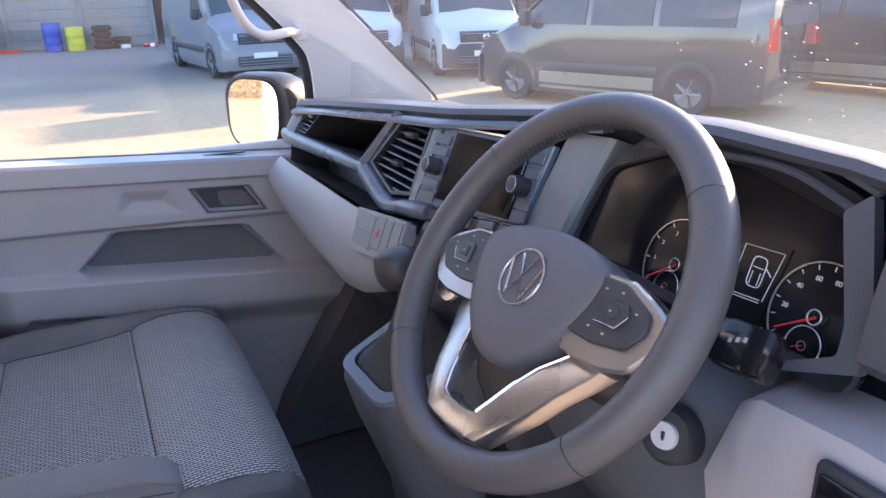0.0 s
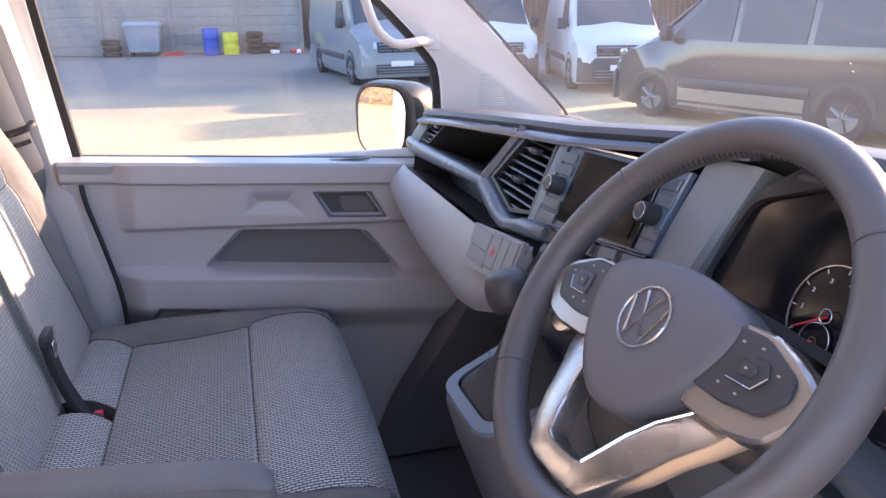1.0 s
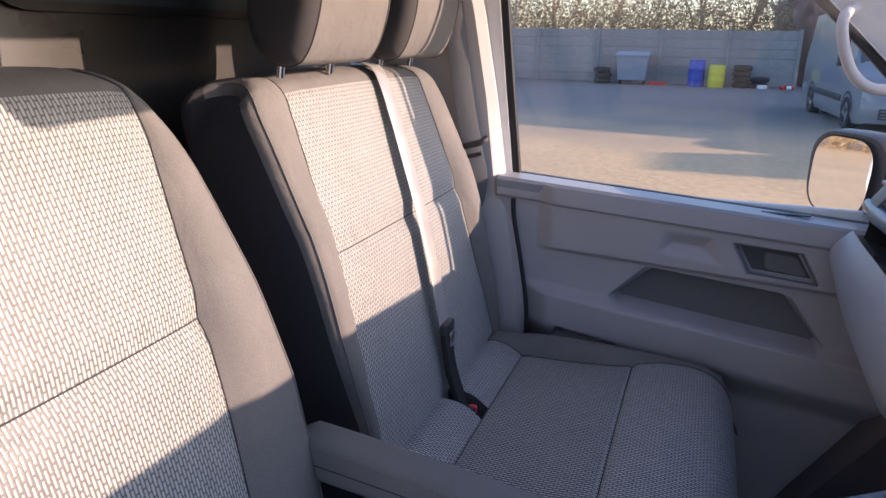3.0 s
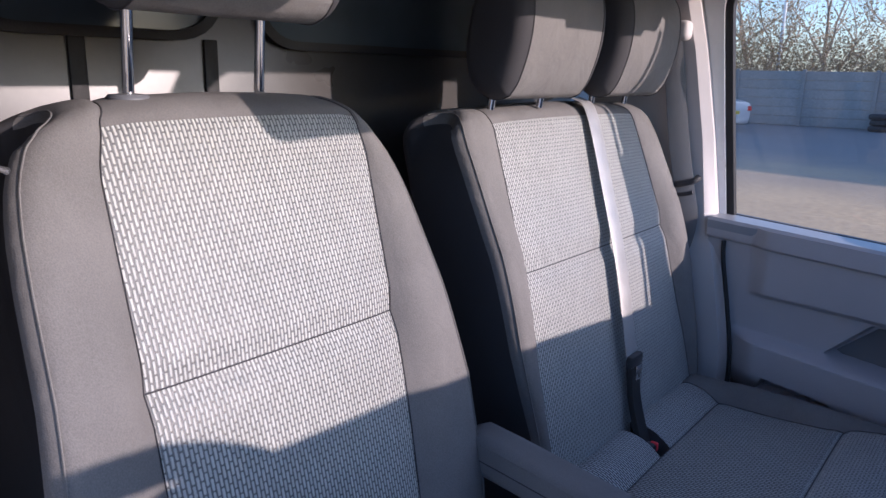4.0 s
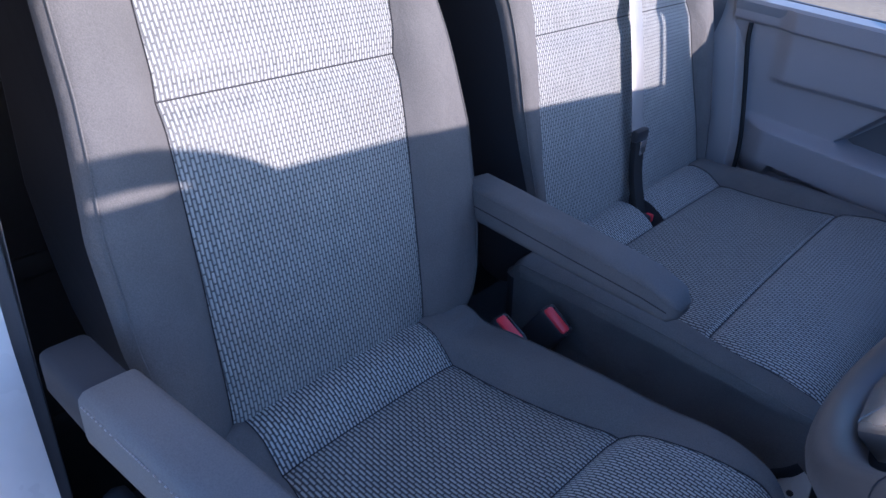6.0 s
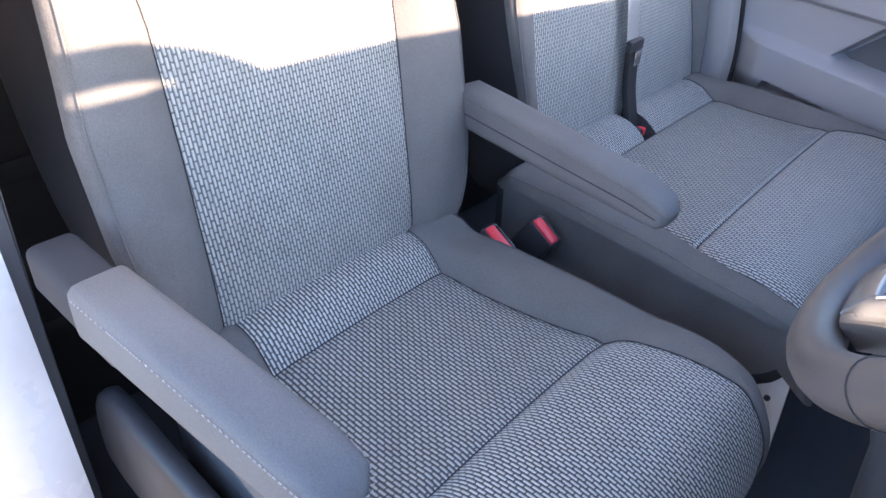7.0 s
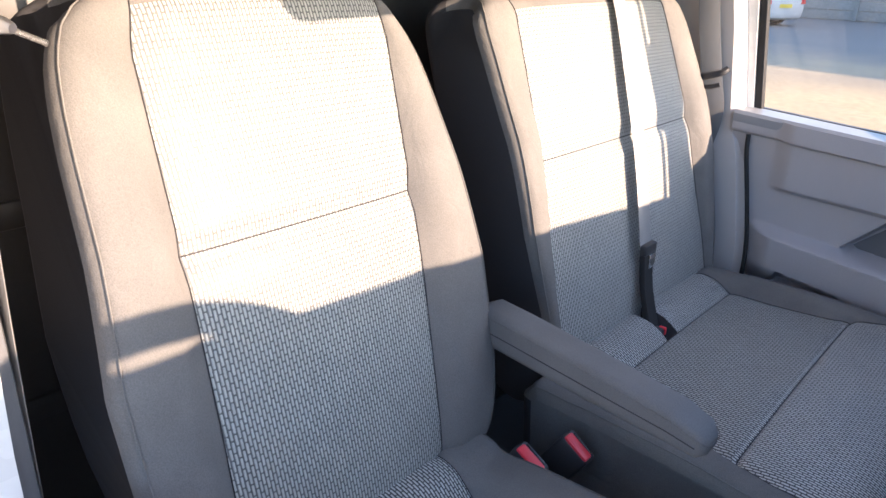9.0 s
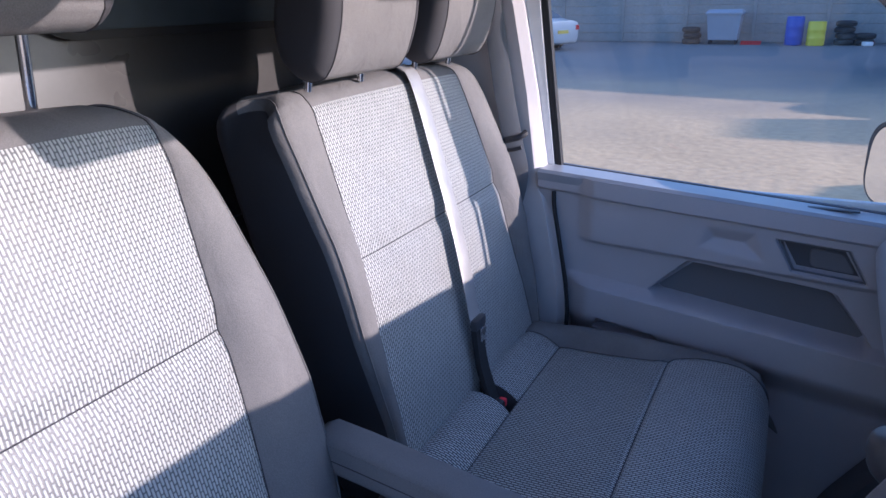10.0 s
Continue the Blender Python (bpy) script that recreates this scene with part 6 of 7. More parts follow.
def vehicle(name, label, at, heading, length, height, hood, nose, paint, windows, category="van"):
    """A parked vehicle; at: middle of its front on the ground, heading: degrees from +x. nose: bonnet's length."""
    m = pose(at[0], at[1], 0, 0, 0, heading)
    t = thing(name, label, category, at)
    hw = 0.95 if category == "van" else 0.88
    P = lambda x, y, z: m @ Vector((-x, y, z))
    roof = height
    st = [(0.0, 0.42, 0.62, 0.62, 0.70), (0.04, 0.26, 0.70, 0.80, 0.84), (0.12, 0.20, hood - 0.32, hood - 0.24, 0.91), (0.22, 0.18, hood - 0.24, hood - 0.17, 0.95), (0.45, 0.17, hood - 0.14, hood - 0.07, 0.985), (nose, 0.17, hood - 0.04, hood + 0.06, 1.0), (nose + 0.45, 0.17, hood, hood + 0.06 + (roof - hood - 0.1) * 0.42, 1.0), (nose + 0.85, 0.17, hood, roof - 0.10, 1.0), (nose + 1.3, 0.17, hood, roof, 1.0), (length * 0.75, 0.17, hood, roof, 1.0), (length - 0.25, 0.19, hood, roof - 0.03, 0.99), (length - 0.04, 0.32, hood, roof - 0.12, 0.95), (length, 0.42, hood, roof - 0.35, 0.90)]
    if category == "car":
        st = st[:9] + [(length * 0.62, 0.17, hood, roof - 0.02, 1.0), (length * 0.72, 0.17, hood, roof - 0.12, 1.0), (length * 0.86, 0.18, hood, hood + 0.10, 1.0), (length - 0.22, 0.19, hood - 0.02, hood + 0.06, 0.98), (length - 0.05, 0.26, hood - 0.08, hood + 0.03, 0.93), (length, 0.40, hood - 0.25, hood - 0.16, 0.88)]
    rings = []
    for x, zb, zm, zt, w in st:
        a = hw * w
        top = a * (0.86 if zt > hood + 0.3 else 0.93)
        ring = [(x, -a * 0.93, zb), (x, -a, zb + 0.15), (x, -a, zm), (x, -top, zt - 0.05 * min(1, (zt - zb))), (x, -top * 0.85, zt), (x, 0, zt + 0.02), (x, top * 0.85, zt), (x, top, zt - 0.05 * min(1, (zt - zb))), (x, a, zm), (x, a, zb + 0.15), (x, a * 0.93, zb)]
        rings.append([P(*q) for q in ring])
    part("body", loft(bmesh.new(), rings), paint, t, "", 40)
    # glass, set just proud of the body
    def quad(pts, material, nm, lift, lab=""):
        c = sum((Vector(p) for p in pts), Vector()) / len(pts)
        nrm_ = (Vector(pts[1]) - Vector(pts[0])).cross(Vector(pts[2]) - Vector(pts[0])).normalized()
        if nrm_.dot(Vector((c.x - length / 2, c.y, c.z - 0.9))) < 0:
            nrm_ = -nrm_
        bm = bmesh.new()
        loft(bm, [[P(*(Vector(p) + nrm_ * d)) for p in pts] for d in (-0.02, lift)])
        return part(nm, bm, material, t, lab)
    x0, x1 = nose + 0.06, nose + 0.80
    z0, z1 = hood + 0.10, roof - 0.10
    lamp_top = hood + 0.15 if category == "van" else hood - 0.10
    quad([(x0, -hw * 0.86, z0), (x0, hw * 0.86, z0), (x1, hw * 0.76, z1), (x1, -hw * 0.76, z1)], CARGLASS, "windscreen", 0.012)
    for s in (-1, 1):
        ww = lambda z: s * hw * (1 - 0.14 * (z - hood) / max(0.2, roof - hood))
        zt = min(roof - 0.16, hood + 0.62)
        quad([(nose + 0.42, ww(hood + 0.06), hood + 0.06), (nose + 1.45, ww(hood + 0.04), hood + 0.04), (nose + 1.45, ww(zt), zt), (nose + 0.95, ww(zt), zt)], CARGLASS, "side_window", 0.012)
        if windows:
            rear = ((nose + 1.55, nose + 2.55), (nose + 2.65, length - 0.45)) if category == "van" else ((nose + 1.55, length * 0.80),)
            for a, b in rear:
                quad([(a, ww(hood + 0.04), hood + 0.04), (b, ww(hood + 0.04), hood + 0.04), (b if category == "van" else b - 0.42, ww(zt), zt), (a, ww(zt), zt)], CARGLASS, "side_window", 0.012)
        quad([(0.05, s * hw * 0.56, hood - 0.42), (0.20, s * hw * 0.93, hood - 0.38), (0.34, s * hw * 0.95, hood - 0.22), (0.12, s * hw * 0.56, hood - 0.29)], HEADLAMP, "headlamp", 0.05)
        quad([(length - 0.02, s * hw * 0.95, hood - 0.25), (length + 0.01, s * hw * 0.72, hood - 0.25), (length - 0.01, s * hw * 0.74, lamp_top), (length - 0.04, s * hw * 0.93, lamp_top)], REDLAMP, "tail_lamp", 0.02, "red tail lamp")
        p = P(nose + 0.42, s * (hw + 0.13), hood + 0.14)
        part("door_mirror", box(bmesh.new(), (-0.06, -0.09, -0.12), (0.06, 0.09, 0.12), 0.03, Matrix.Translation(p) @ pose(0, 0, 0, 0, 0, heading)), BLACK, t)
        if windows and category == "van":
            # band that paints the ground's reflection on the body
            part("pale_sill", loft(bmesh.new(), [[P(x, s * (hw * 0.965), 0.24), P(x, s * (hw + 0.006), 0.34), P(x, s * (hw + 0.010), 0.50), P(x, s * (hw - 0.03), 0.52), P(x, s * (hw - 0.03), 0.24)] for x in (1.42, length - 1.55 if length < 5.6 else 3.9)]), SILL_REFLECTION, t, "pale dusty lower sill")
        part("sill_strip", loft(bmesh.new(), [[P(x, s * (hw + 0.004), 0.52), P(x, s * (hw + 0.02), 0.56), P(x, s * (hw + 0.02), 0.62), P(x, s * (hw + 0.004), 0.66)] for x in (nose + 0.6, length - 1.5)]), BLACK, t)
    if category == "van":
        quad([(length, -hw * 0.70, hood + 0.05), (length, hw * 0.70, hood + 0.05), (length - 0.08, hw * 0.66, roof - 0.35), (length - 0.08, -hw * 0.66, roof - 0.35)], CARGLASS, "rear_window", 0.05)
    else:
        quad([(length * 0.85, -hw * 0.78, hood + 0.13), (length * 0.85, hw * 0.78, hood + 0.13), (length * 0.735, hw * 0.70, roof - 0.14), (length * 0.735, -hw * 0.70, roof - 0.14)], CARGLASS, "rear_window", 0.012)
        quad([(length, -0.26, hood - 0.36), (length, 0.26, hood - 0.36), (length, 0.26, hood - 0.25), (length, -0.26, hood - 0.25)], YELL_PLATE, "number_plate", 0.02)
    quad([(0.02, -hw * 0.56, hood - 0.47), (0.02, hw * 0.56, hood - 0.47), (0.10, hw * 0.56, hood - 0.27), (0.10, -hw * 0.56, hood - 0.27)], BLACK, "grille", 0.05)
    for k in range(3):
        z = hood - 0.44 + k * 0.062
        part("grille_bar", loft(bmesh.new(), [[P(-0.03 + k * 0.018, y, z), P(-0.045 + k * 0.018, y, z + 0.010), P(-0.02 + k * 0.018, y, z + 0.020)] for y in (-hw * 0.54, hw * 0.54)]), STEEL, t)
    part("grille_badge", loft(bmesh.new(), [[P(d, 0.075 * q * math.cos(2 * math.pi * k / 16), hood - 0.37 + 0.075 * q * math.sin(2 * math.pi * k / 16)) for k in range(16)] for d, q in ((0.0, 1.0), (-0.045, 1.0), (-0.055, 0.8))]), SILVER, t, "round silver badge")
    part("bumper", loft(bmesh.new(), [[P(-0.03 + abs(y) ** 3 * 0.14, y * hw, 0.22), P(-0.06 + abs(y) ** 3 * 0.14, y * hw, 0.40), P(-0.05 + abs(y) ** 3 * 0.14, y * hw, 0.60), P(-0.01 + abs(y) ** 3 * 0.14, y * hw, 0.70), P(0.12, y * hw, 0.70), P(0.12, y * hw, 0.22)] for y in (-0.95, -0.8, -0.6, -0.3, 0, 0.3, 0.6, 0.8, 0.95)]), BLACK if paint is VANWHITE else paint, t)
    part("air_intake", loft(bmesh.new(), [[P(-0.066, y * hw, 0.30), P(-0.072, y * hw, 0.40), P(-0.066, y * hw, 0.50), P(-0.03, y * hw, 0.50), P(-0.03, y * hw, 0.30)] for y in (-0.62, 0.62)]), BLACK, t)
    for k in range(3):
        part("intake_bar", loft(bmesh.new(), [[P(-0.074, y * hw, 0.325 + k * 0.06), P(-0.080, y * hw, 0.335 + k * 0.06), P(-0.070, y * hw, 0.345 + k * 0.06)] for y in (-0.60, 0.60)]), CLAD_GREY, t)
    part("number_plate", loft(bmesh.new(), [[P(-0.082, y, 0.46), P(-0.084, y, 0.57), P(-0.06, y, 0.57), P(-0.06, y, 0.46)] for y in (-0.26, 0.26)]), WHITE_MARK, t)
    for x in (0.92, length - 1.02 if length < 5.6 else 0.92 + 3.55):
        for s in (-1, 1):
            c = Vector((x, s * (hw - 0.11), 0.335))
            r = [[P(c.x + rr * math.cos(2 * math.pi * k / 28), c.y + d * s, c.z + rr * math.sin(2 * math.pi * k / 28)) for k in range(28)] for rr, d in ((0.20, 0.10), (0.24, 0.125), (0.31, 0.125), (0.335, 0.10), (0.335, -0.08), (0.2, -0.08))]
            wh = part("wheel", loft(bmesh.new(), r), TYRE, t)
            arch = [[P(c.x + rr * math.cos(math.pi * k / 20), c.y + d * s, c.z + 0.02 + rr * math.sin(math.pi * k / 20)) for k in range(21)] for rr, d in ((0.36, 0.112), (0.42, 0.112))]
            part("wheel_arch", loft(bmesh.new(), arch, closed=False), BLACK, t)
            part("rim", loft(bmesh.new(), [[P(c.x + rr * math.cos(2 * math.pi * k / 20), c.y + d * s, c.z + rr * math.sin(2 * math.pi * k / 20)) for k in range(20)] for rr, d in ((0.205, 0.104), (0.19, 0.09), (0.10, 0.10), (0.03, 0.115))]), ALLOY, wh)
            for k in range(5):
                a = 2 * math.pi * k / 5
                part("spoke", tube(bmesh.new(), [P(c.x + rr * math.cos(a), c.y + 0.118 * s, c.z + rr * math.sin(a)) for rr in (0.03, 0.20)], [0.03, 0.022], 6, 0.4), ALLOY, wh)
    return t


def place(name, label, front, rear, height, hood, nose, paint, windows, category="van"):
    f, r = Vector(front), Vector(rear)
    d = f - r
    return vehicle(name, label, (f.x, f.y, 0), math.degrees(math.atan2(d.y, d.x)), d.length, height, hood, nose, paint, windows, category)


# wheelbase of the grey van: rear (2.7, 19.7) to front (3.0, 16.1)
place("panel_van", "grey high panel van parked facing the cab", (3.98, 15.35), (3.52, 21.3), 2.42, 1.22, 0.85, CLAD_GREY, False)
place("panel_van", "white panel van with a dark grille", (6.0, 14.6), (7.0, 20.4), 2.2, 1.20, 0.85, VANWHITE, False)
place("panel_van", "white panel van with a dark bumper", (7.9, 12.6), (9.6, 18.1), 2.2, 1.20, 0.85, VANWHITE, False)
place("minibus", "dark grey minibus with side windows", (7.35, 10.85), (9.0, 6.15), 1.96, 1.17, 0.80, CLAD_DARK, True)
place("minibus", "dark van parked nose away from the cab", (12.0, 9.6), (12.6, 4.5), 1.96, 1.17, 0.80, CLAD_DARK, True)
place("saloon_car", "white saloon car parked by the fence", (-11.2, 26.1), (-7.35, 24.3), 1.45, 0.93, 0.95, VANWHITE, True, "car")

# concrete panel fence: posts and stacked boards
CONC = surface("concrete", (0.25, 0.245, 0.235), 0.9, grain=14, blotch=0.8, vary=0.2, bump=0.5, depth=0.01)
fence = thing("fence", "weathered concrete panel fence along the yard", "fence", (-5, 29.6, 0))
FY, BAY = 29.6, 2.44
board = bmesh.new()
box(board, (0, -0.025, 0), (BAY - 0.12, 0.025, 0.330), 0.012, None, 1)
pst = bmesh.new()
box(pst, (-0.07, -0.07, 0), (0.07, 0.07, 2.10), 0.015, None, 1)
b0 = part("board", board, CONC, fence)
p0 = part("post", pst, CONC, fence)
rnd = random.Random(4)
first_b = first_p = True
for k in range(17):
    x = 3.2 - k * BAY
    if first_p:
        q = p0
    else:
        q = p0.copy()
        scene.collection.objects.link(q)
    q.location = (x, FY, 0)
    q.parent = None
    q.parent = fence
    q.matrix_parent_inverse = fence.matrix_world.inverted()
    first_p = False
    for j in range(6):
        if first_b:
            q = b0
        else:
            q = b0.copy()
            scene.collection.objects.link(q)
        q.location = (x - BAY + 0.06, FY + rnd.uniform(-0.012, 0.012), 0.02 + j * 0.338)
        q.parent = fence
        q.matrix_parent_inverse = fence.matrix_world.inverted()
        first_b = False

# brown clad shed at the fence's end; unseen tall hall added for yard shade
RUST = surface("brown_cladding", (0.20, 0.11, 0.08), 0.7, grain=20, blotch=1.2, vary=0.25, bump=0.3, depth=0.004)
shed = thing("warehouse", "tall brown metal-clad warehouse", "building", (12, 36, 0))
part("wall", box(bmesh.new(), (3.6, 30.2, 0), (34, 52, 3.6), 0.02), RUST, shed)
part("roof", box(bmesh.new(), (3.3, 29.9, 3.6), (34.3, 52.3, 3.8), 0.03), STEEL, shed)
for k in range(100):
    part("rib", loft(bmesh.new(), [[(3.66 + k * 0.3, 30.2, z), (3.70 + k * 0.3, 30.165, z), (3.76 + k * 0.3, 30.165, z), (3.80 + k * 0.3, 30.2, z)] for z in (0.1, 3.55)]), RUST, shed)
hall = thing("building", "long grey industrial building beside the yard", "building", (30, 26, 0))
GABLE = [(18.45, 0), (18.45, 5.20), (21.3, 6.95), (25.5, 9.5), (29.5, 9.5), (29.5, 0)]
part("wall", prism(bmesh.new(), GABLE, 8.0, lambda a, b, h: Vector((22 + h, a, b))), CONC, hall)
part("roof", prism(bmesh.new(), [(18.30, 5.12), (21.3, 6.97), (25.5, 9.53), (29.6, 9.53), (29.6, 9.68), (25.46, 9.68), (21.24, 7.10), (18.26, 5.26)], 8.2, lambda a, b, h: Vector((21.9 + h, a, b))), STEEL, hall)

# unseen upper storey added to shade the fence and the ground before it
part("upper_wall", box(bmesh.new(), (20, 30.25, 3.82), (33.5, 42, 9.6), 0.02), RUST, shed)
# unseen tower added to cast the narrow streak of shade
part("annex", box(bmesh.new(), (22, 16.33, 0), (24, 18.0, 6.38), 0.02), CONC, hall)

# bins, drums and tyres along the fence
BLUE = surface("blue_drum_plastic", (0.02, 0.07, 0.42), 0.5, grain=30, blotch=3, vary=0.12, bump=0.1)
YELL = surface("yellow_drum_plastic", (0.62, 0.55, 0.03), 0.5, grain=30, blotch=3, vary=0.12, bump=0.1)
BING = surface("grey_bin_plastic", (0.26, 0.29, 0.34), 0.5, grain=30, blotch=3, vary=0.1, bump=0.1)


def drum(x, y, r, h, material, label):
    t = thing("drum", label, "drum", (x, y, 0))
    prof = [(0.93, 0.0), (1.0, 0.03), (1.0, 0.28), (1.04, 0.31), (1.04, 0.34), (1.0, 0.37), (1.0, 0.63), (1.04, 0.66), (1.04, 0.69), (1.0, 0.72), (1.0, 0.95), (0.96, 1.0)]
    ring = lambda s, z: [(x + r * s * math.cos(2 * math.pi * k / 24), y + r * s * math.sin(2 * math.pi * k / 24), z * h) for k in range(24)]
    part("body", loft(bmesh.new(), [ring(s, z) for s, z in prof]), material, t)
    part("lid", loft(bmesh.new(), [ring(0.97, 1.0), ring(0.97, 1.03), ring(0.9, 1.035)]), material, t)


drum(-0.25, 28.6, 0.29, 0.94, BLUE, "blue plastic drum by the fence")
drum(0.45, 28.5, 0.29, 0.78, YELL, "yellow plastic drum by the fence")
t = thing("wheeled_bin", "large grey wheeled waste bin by the fence", "bin", (-2.6, 28.9, 0))
bx, by = -2.62, 28.9
part("tub", loft(bmesh.new(), [[(bx - w_, by - d_, z), (bx + w_, by - d_, z), (bx + w_, by + d_, z), (bx - w_, by + d_, z)] for w_, d_, z in ((0.50, 0.40, 0.16), (0.58, 0.48, 0.95), (0.60, 0.50, 1.06))]), BING, t)
part("lid", loft(bmesh.new(), [[(bx - w_, by - d_, z), (bx + w_, by - d_, z), (bx + w_, by + d_, z), (bx - w_, by + d_, z)] for w_, d_, z in ((0.64, 0.54, 1.06), (0.64, 0.54, 1.12), (0.56, 0.4, 1.22))]), BING, t)
for s in (-1, 1):
    for d_ in (-0.3, 0.3):
        part("castor", tube(bmesh.new(), [(bx + s * 0.45 - 0.03, by + d_, 0.09), (bx + s * 0.45 + 0.03, by + d_, 0.09)], 0.09, 14), RUBBER, t)


def tyre_stack(x, y, n):
    t = thing("tyre_stack", "stack of old black tyres by the fence", "tyres", (x, y, 0), "tyre stacks")
    for k in range(n):
        pr = [(0.20, 0.02), (0.24, 0.0), (0.30, 0.02), (0.33, 0.06), (0.33, 0.14), (0.30, 0.18), (0.24, 0.20), (0.20, 0.18)]
        part("tyre", loft(bmesh.new(), [[(x + 0.03 * math.sin(k * 2.1) + r * math.cos(2 * math.pi * j / 24), y + r * math.sin(2 * math.pi * j / 24), z + k * 0.205) for j in range(24)] for r, z in pr + pr[:1]], caps=False), TYRE, t)


tyre_stack(-3.75, 28.8, 3)
tyre_stack(1.35, 28.9, 4)
tyre_stack(1.95, 28.9, 2)
t = thing("rubbish_heap", "small heap of red and pale rubbish by the fence", "rubbish", (2.4, 28.8, 0))
for k in range(7):
    x, y = 2.0 + rnd.uniform(0, 1.0), 28.7 + rnd.uniform(-0.2, 0.2)
    part("scrap", box(bmesh.new(), (-0.16, -0.10, 0), (0.16, 0.10, 0.14), 0.03, pose(x, y, 0, rnd.uniform(-10, 10), 0, rnd.uniform(0, 180))), (REDLAMP, PAINT, RUBBER)[k % 3], t)
t = thing("red_ramp", "low red plastic ramp by the bin", "ramp", (-1.7, 28.7, 0))
part("wedge", loft(bmesh.new(), [[(x, 28.5, 0), (x, 28.9, 0), (x, 28.9, 0.12)] for x in (-2.0, -1.3)]), REDLAMP, t)

# lamp post and winter trees behind the fence
t = thing("lamp_post", "slim white lamp post behind the fence", "lamp post", (-8.45, 33, 0))
PX = (-8.45, 33.0)
part("pole", tube(bmesh.new(), [(PX[0], PX[1], 0), (PX[0], PX[1], 4), (PX[0], PX[1], 8.5)], [0.09, 0.07, 0.05], 12), PAINT, t)
part("lamp_head", box(bmesh.new(), (PX[0] - 0.5, PX[1] - 0.1, 8.45), (PX[0] + 0.1, PX[1] + 0.1, 8.6), 0.04), STEEL, t)
BARK = surface("winter_bark", (0.40, 0.32, 0.23), 0.9, grain=40, blotch=2, vary=0.25, bump=0.4, depth=0.01)
LEAF = surface("dry_winter_leaves", (0.40, 0.30, 0.165), 0.9, grain=12, blotch=2, vary=0.30, bump=0.0)
nt = LEAF.node_tree
tl, mx = nt.nodes.new("ShaderNodeBsdfTranslucent"), nt.nodes.new("ShaderNodeMixShader")
tl.inputs[0].default_value = (0.40, 0.30, 0.15, 1)
mx.inputs[0].default_value = 0.5
nt.links.new(nt.nodes["Principled BSDF"].outputs[0], mx.inputs[1])
nt.links.new(tl.outputs[0], mx.inputs[2])
nt.links.new(mx.outputs[0], nt.nodes["Material Output"].inputs[0])


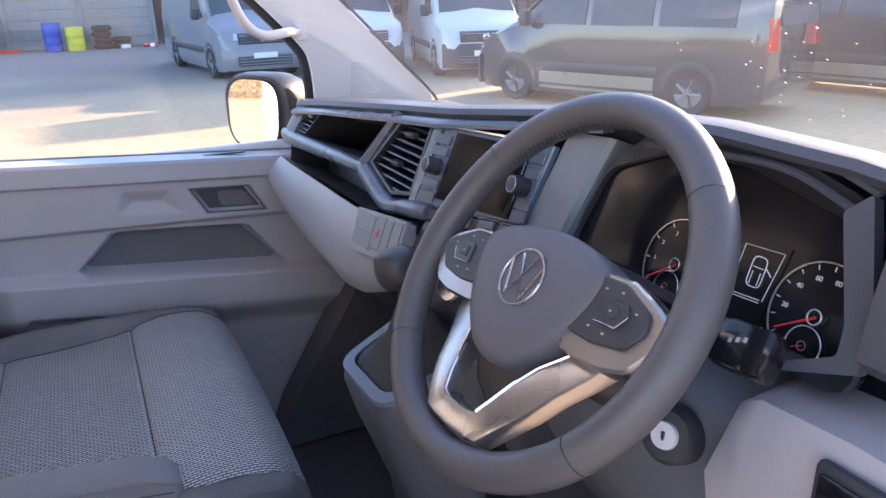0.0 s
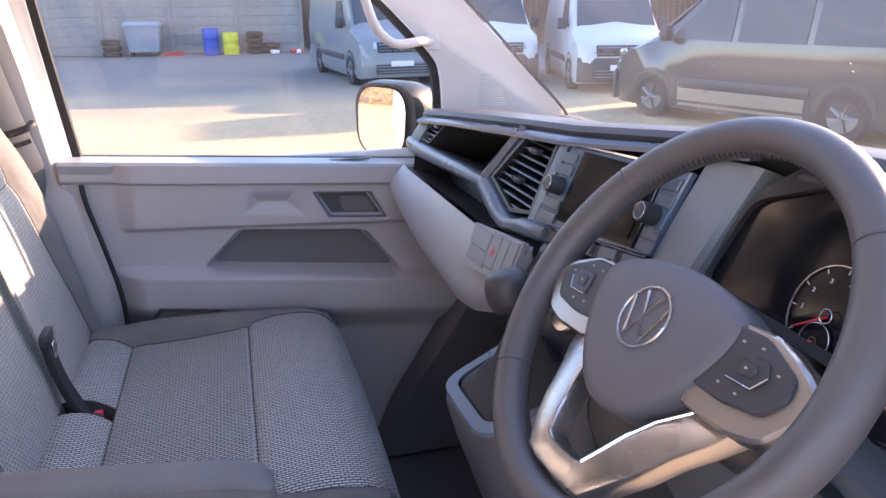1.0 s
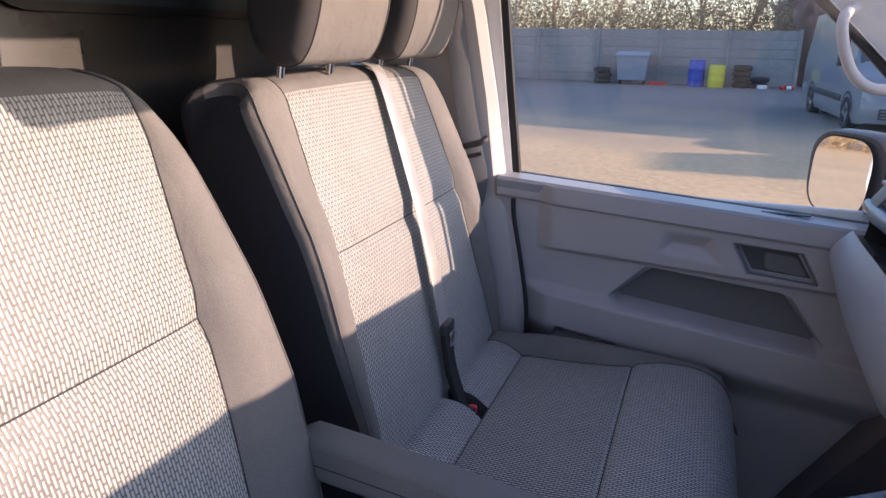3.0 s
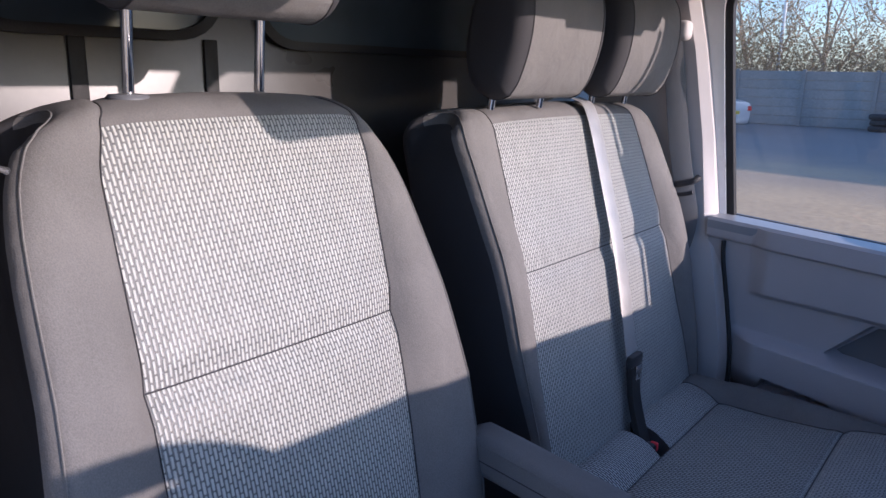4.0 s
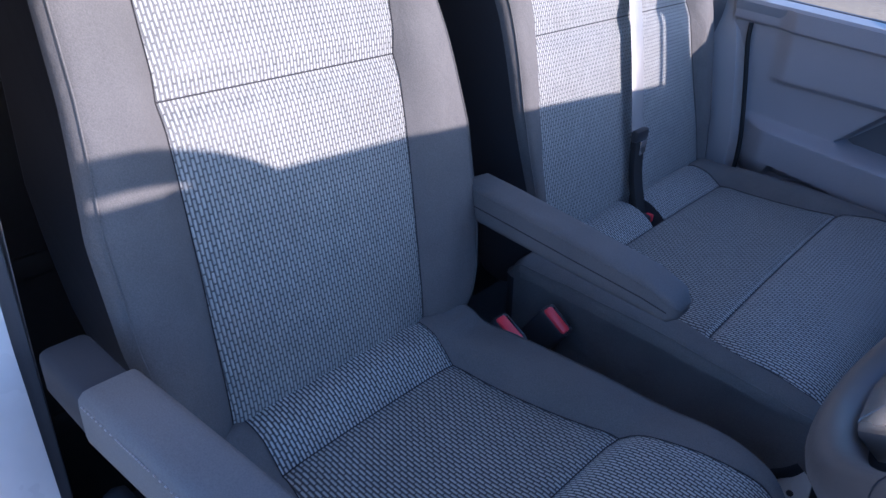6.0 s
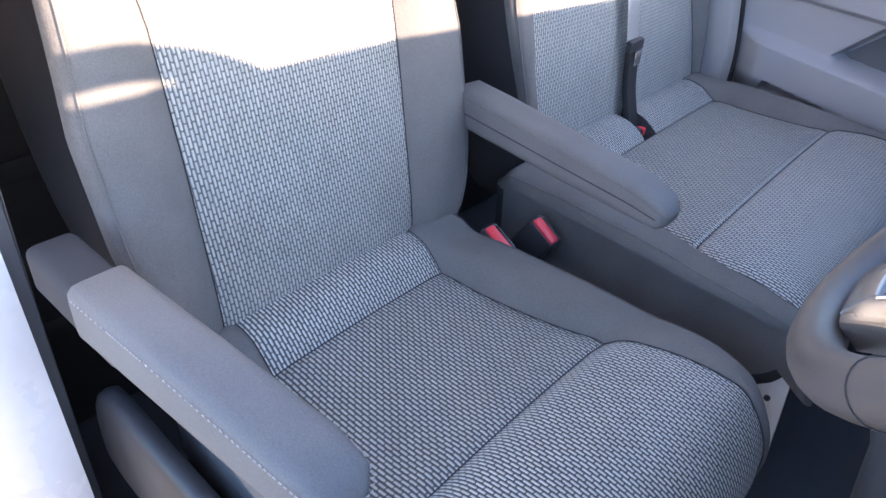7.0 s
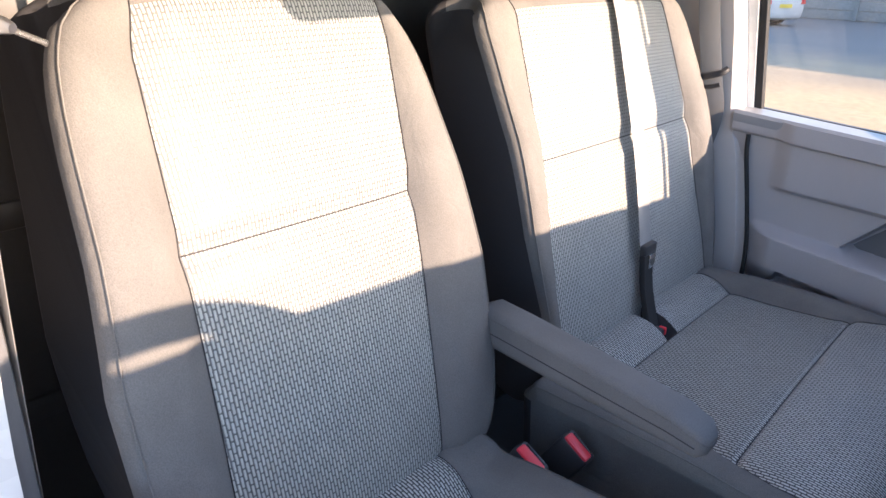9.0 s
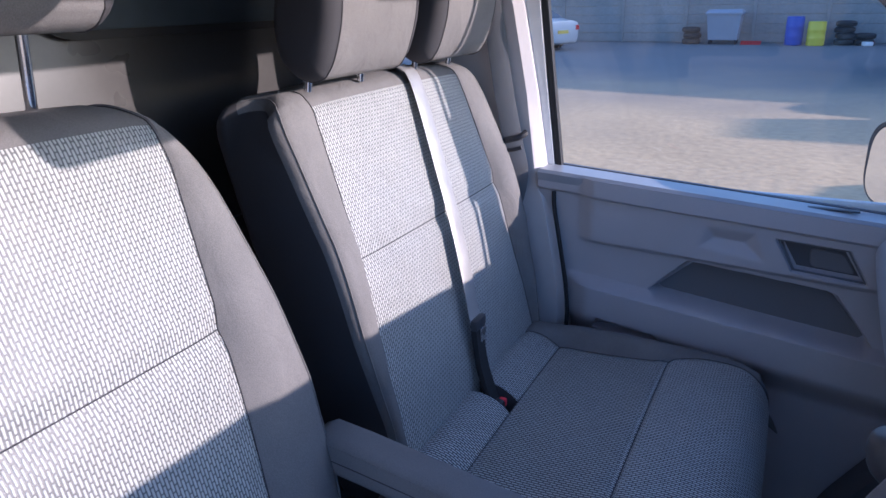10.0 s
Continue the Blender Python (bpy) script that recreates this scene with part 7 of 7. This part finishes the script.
def tree(seed, height):
    """A bare winter tree: trunk, limbs and a haze of twigs with a few dry leaves."""
    r = random.Random(seed)
    t = thing("tree", "leafless winter tree behind the fence", "tree", (0, 0, 0), "trees behind the fence")
    wood, twig, leaf = bmesh.new(), bmesh.new(), bmesh.new()
    def grow(p, d, l, rad, depth):
        pts = [p]
        for _ in range(3):
            d = (d + Vector((r.gauss(0, 0.16), r.gauss(0, 0.16), r.gauss(0.06, 0.10)))).normalized()
            pts.append(pts[-1] + d * l / 3)
        if depth < 3:
            tube(wood, pts, [rad, rad * 0.86, rad * 0.72, rad * 0.6], 6 if depth < 2 else 4)
        else:
            tube(twig, pts, [rad, rad * 0.7, rad * 0.5, rad * 0.2], 3)
            if r.random() < 0.22:
                q = pts[-1]
                for _ in range(3):
                    o = q + Vector((r.gauss(0, 0.15), r.gauss(0, 0.15), r.gauss(0, 0.15)))
                    a, b = Vector((r.gauss(0, 1), r.gauss(0, 1), r.gauss(0, 1))).normalized() * 0.06, Vector((r.gauss(0, 1), r.gauss(0, 1), r.gauss(0, 1))).normalized() * 0.085
                    leaf.faces.new([leaf.verts.new(v) for v in (o - a, o + b, o + a, o - b)])
        if depth < 4:
            for k in range((5, 4, 4, 4)[depth]):
                i = r.choice((1, 2, 3, 3))
                nd = (d * 0.8 + Vector((r.gauss(0, 0.6), r.gauss(0, 0.6), r.gauss(0.25, 0.35)))).normalized()
                grow(pts[i], nd, l * r.uniform(0.55, 0.78), rad * 0.5, depth + 1)
    grow(Vector((0, 0, -0.1)), Vector((0, 0, 1)), height * 0.38, height * 0.012, 0)
    part("trunk", wood, BARK, t)
    part("twigs", twig, BARK, t)
    part("leaves", leaf, LEAF, t)
    return t


kinds = [tree(3, 9.5), tree(8, 8.0), tree(15, 10.5)]
spots = [(-24 + k * 2.1 + rnd.uniform(-0.7, 0.7), 33.0 + rnd.uniform(0, 5)) for k in range(14)]
for k, (x, y) in enumerate(spots):
    mm = pose(x, y, 0, 0, 0, rnd.uniform(0, 360))
    if k < 3:
        kinds[k].matrix_world = mm
        kinds[k].matrix_basis = mm
    else:
        copy_thing(kinds[k % 3], mm)
# trees behind the van, that show in the door mirror
for k, (x, y) in enumerate(((-32.0, 2.2), (-35.0, 5.5), (-30.0, -1.0))):
    ob = copy_thing(kinds[k], pose(x, y, 0, 0, 0, 70 * k))
    tagged(ob, "leafless winter tree at the yard's edge behind the van", "tree", "trees behind the van")
# low hedge of dry scrub along the fence's far side
hedge = bmesh.new()
r = random.Random(9)
for k in range(95000):
    o = Vector((r.uniform(-30, 3), 31.2 + abs(r.gauss(0, 1.6)), abs(r.gauss(1.9, 1.1))))
    a, b = Vector((r.gauss(0, 1), r.gauss(0, 1), r.gauss(0, 1))).normalized() * 0.080, Vector((r.gauss(0, 1), r.gauss(0, 1), r.gauss(0, 1))).normalized() * 0.030
    hedge.faces.new([hedge.verts.new(v) for v in (o - a, o + b, o + a, o - b)])
for k in range(9000):
    o = Vector((-28 - abs(r.gauss(0, 1.2)), r.uniform(-6, 9), abs(r.gauss(1.1, 0.9))))
    a, b = Vector((r.gauss(0, 1), r.gauss(0, 1), r.gauss(0, 1))).normalized() * 0.11, Vector((r.gauss(0, 1), r.gauss(0, 1), r.gauss(0, 1))).normalized() * 0.06
    hedge.faces.new([hedge.verts.new(v) for v in (o - a, o + b, o + a, o - b)])
ob = mesh_object("scrub", hedge, LEAF)
tagged(ob, "dry brown scrub round the edge of the yard", "scrub", "", "stuff")
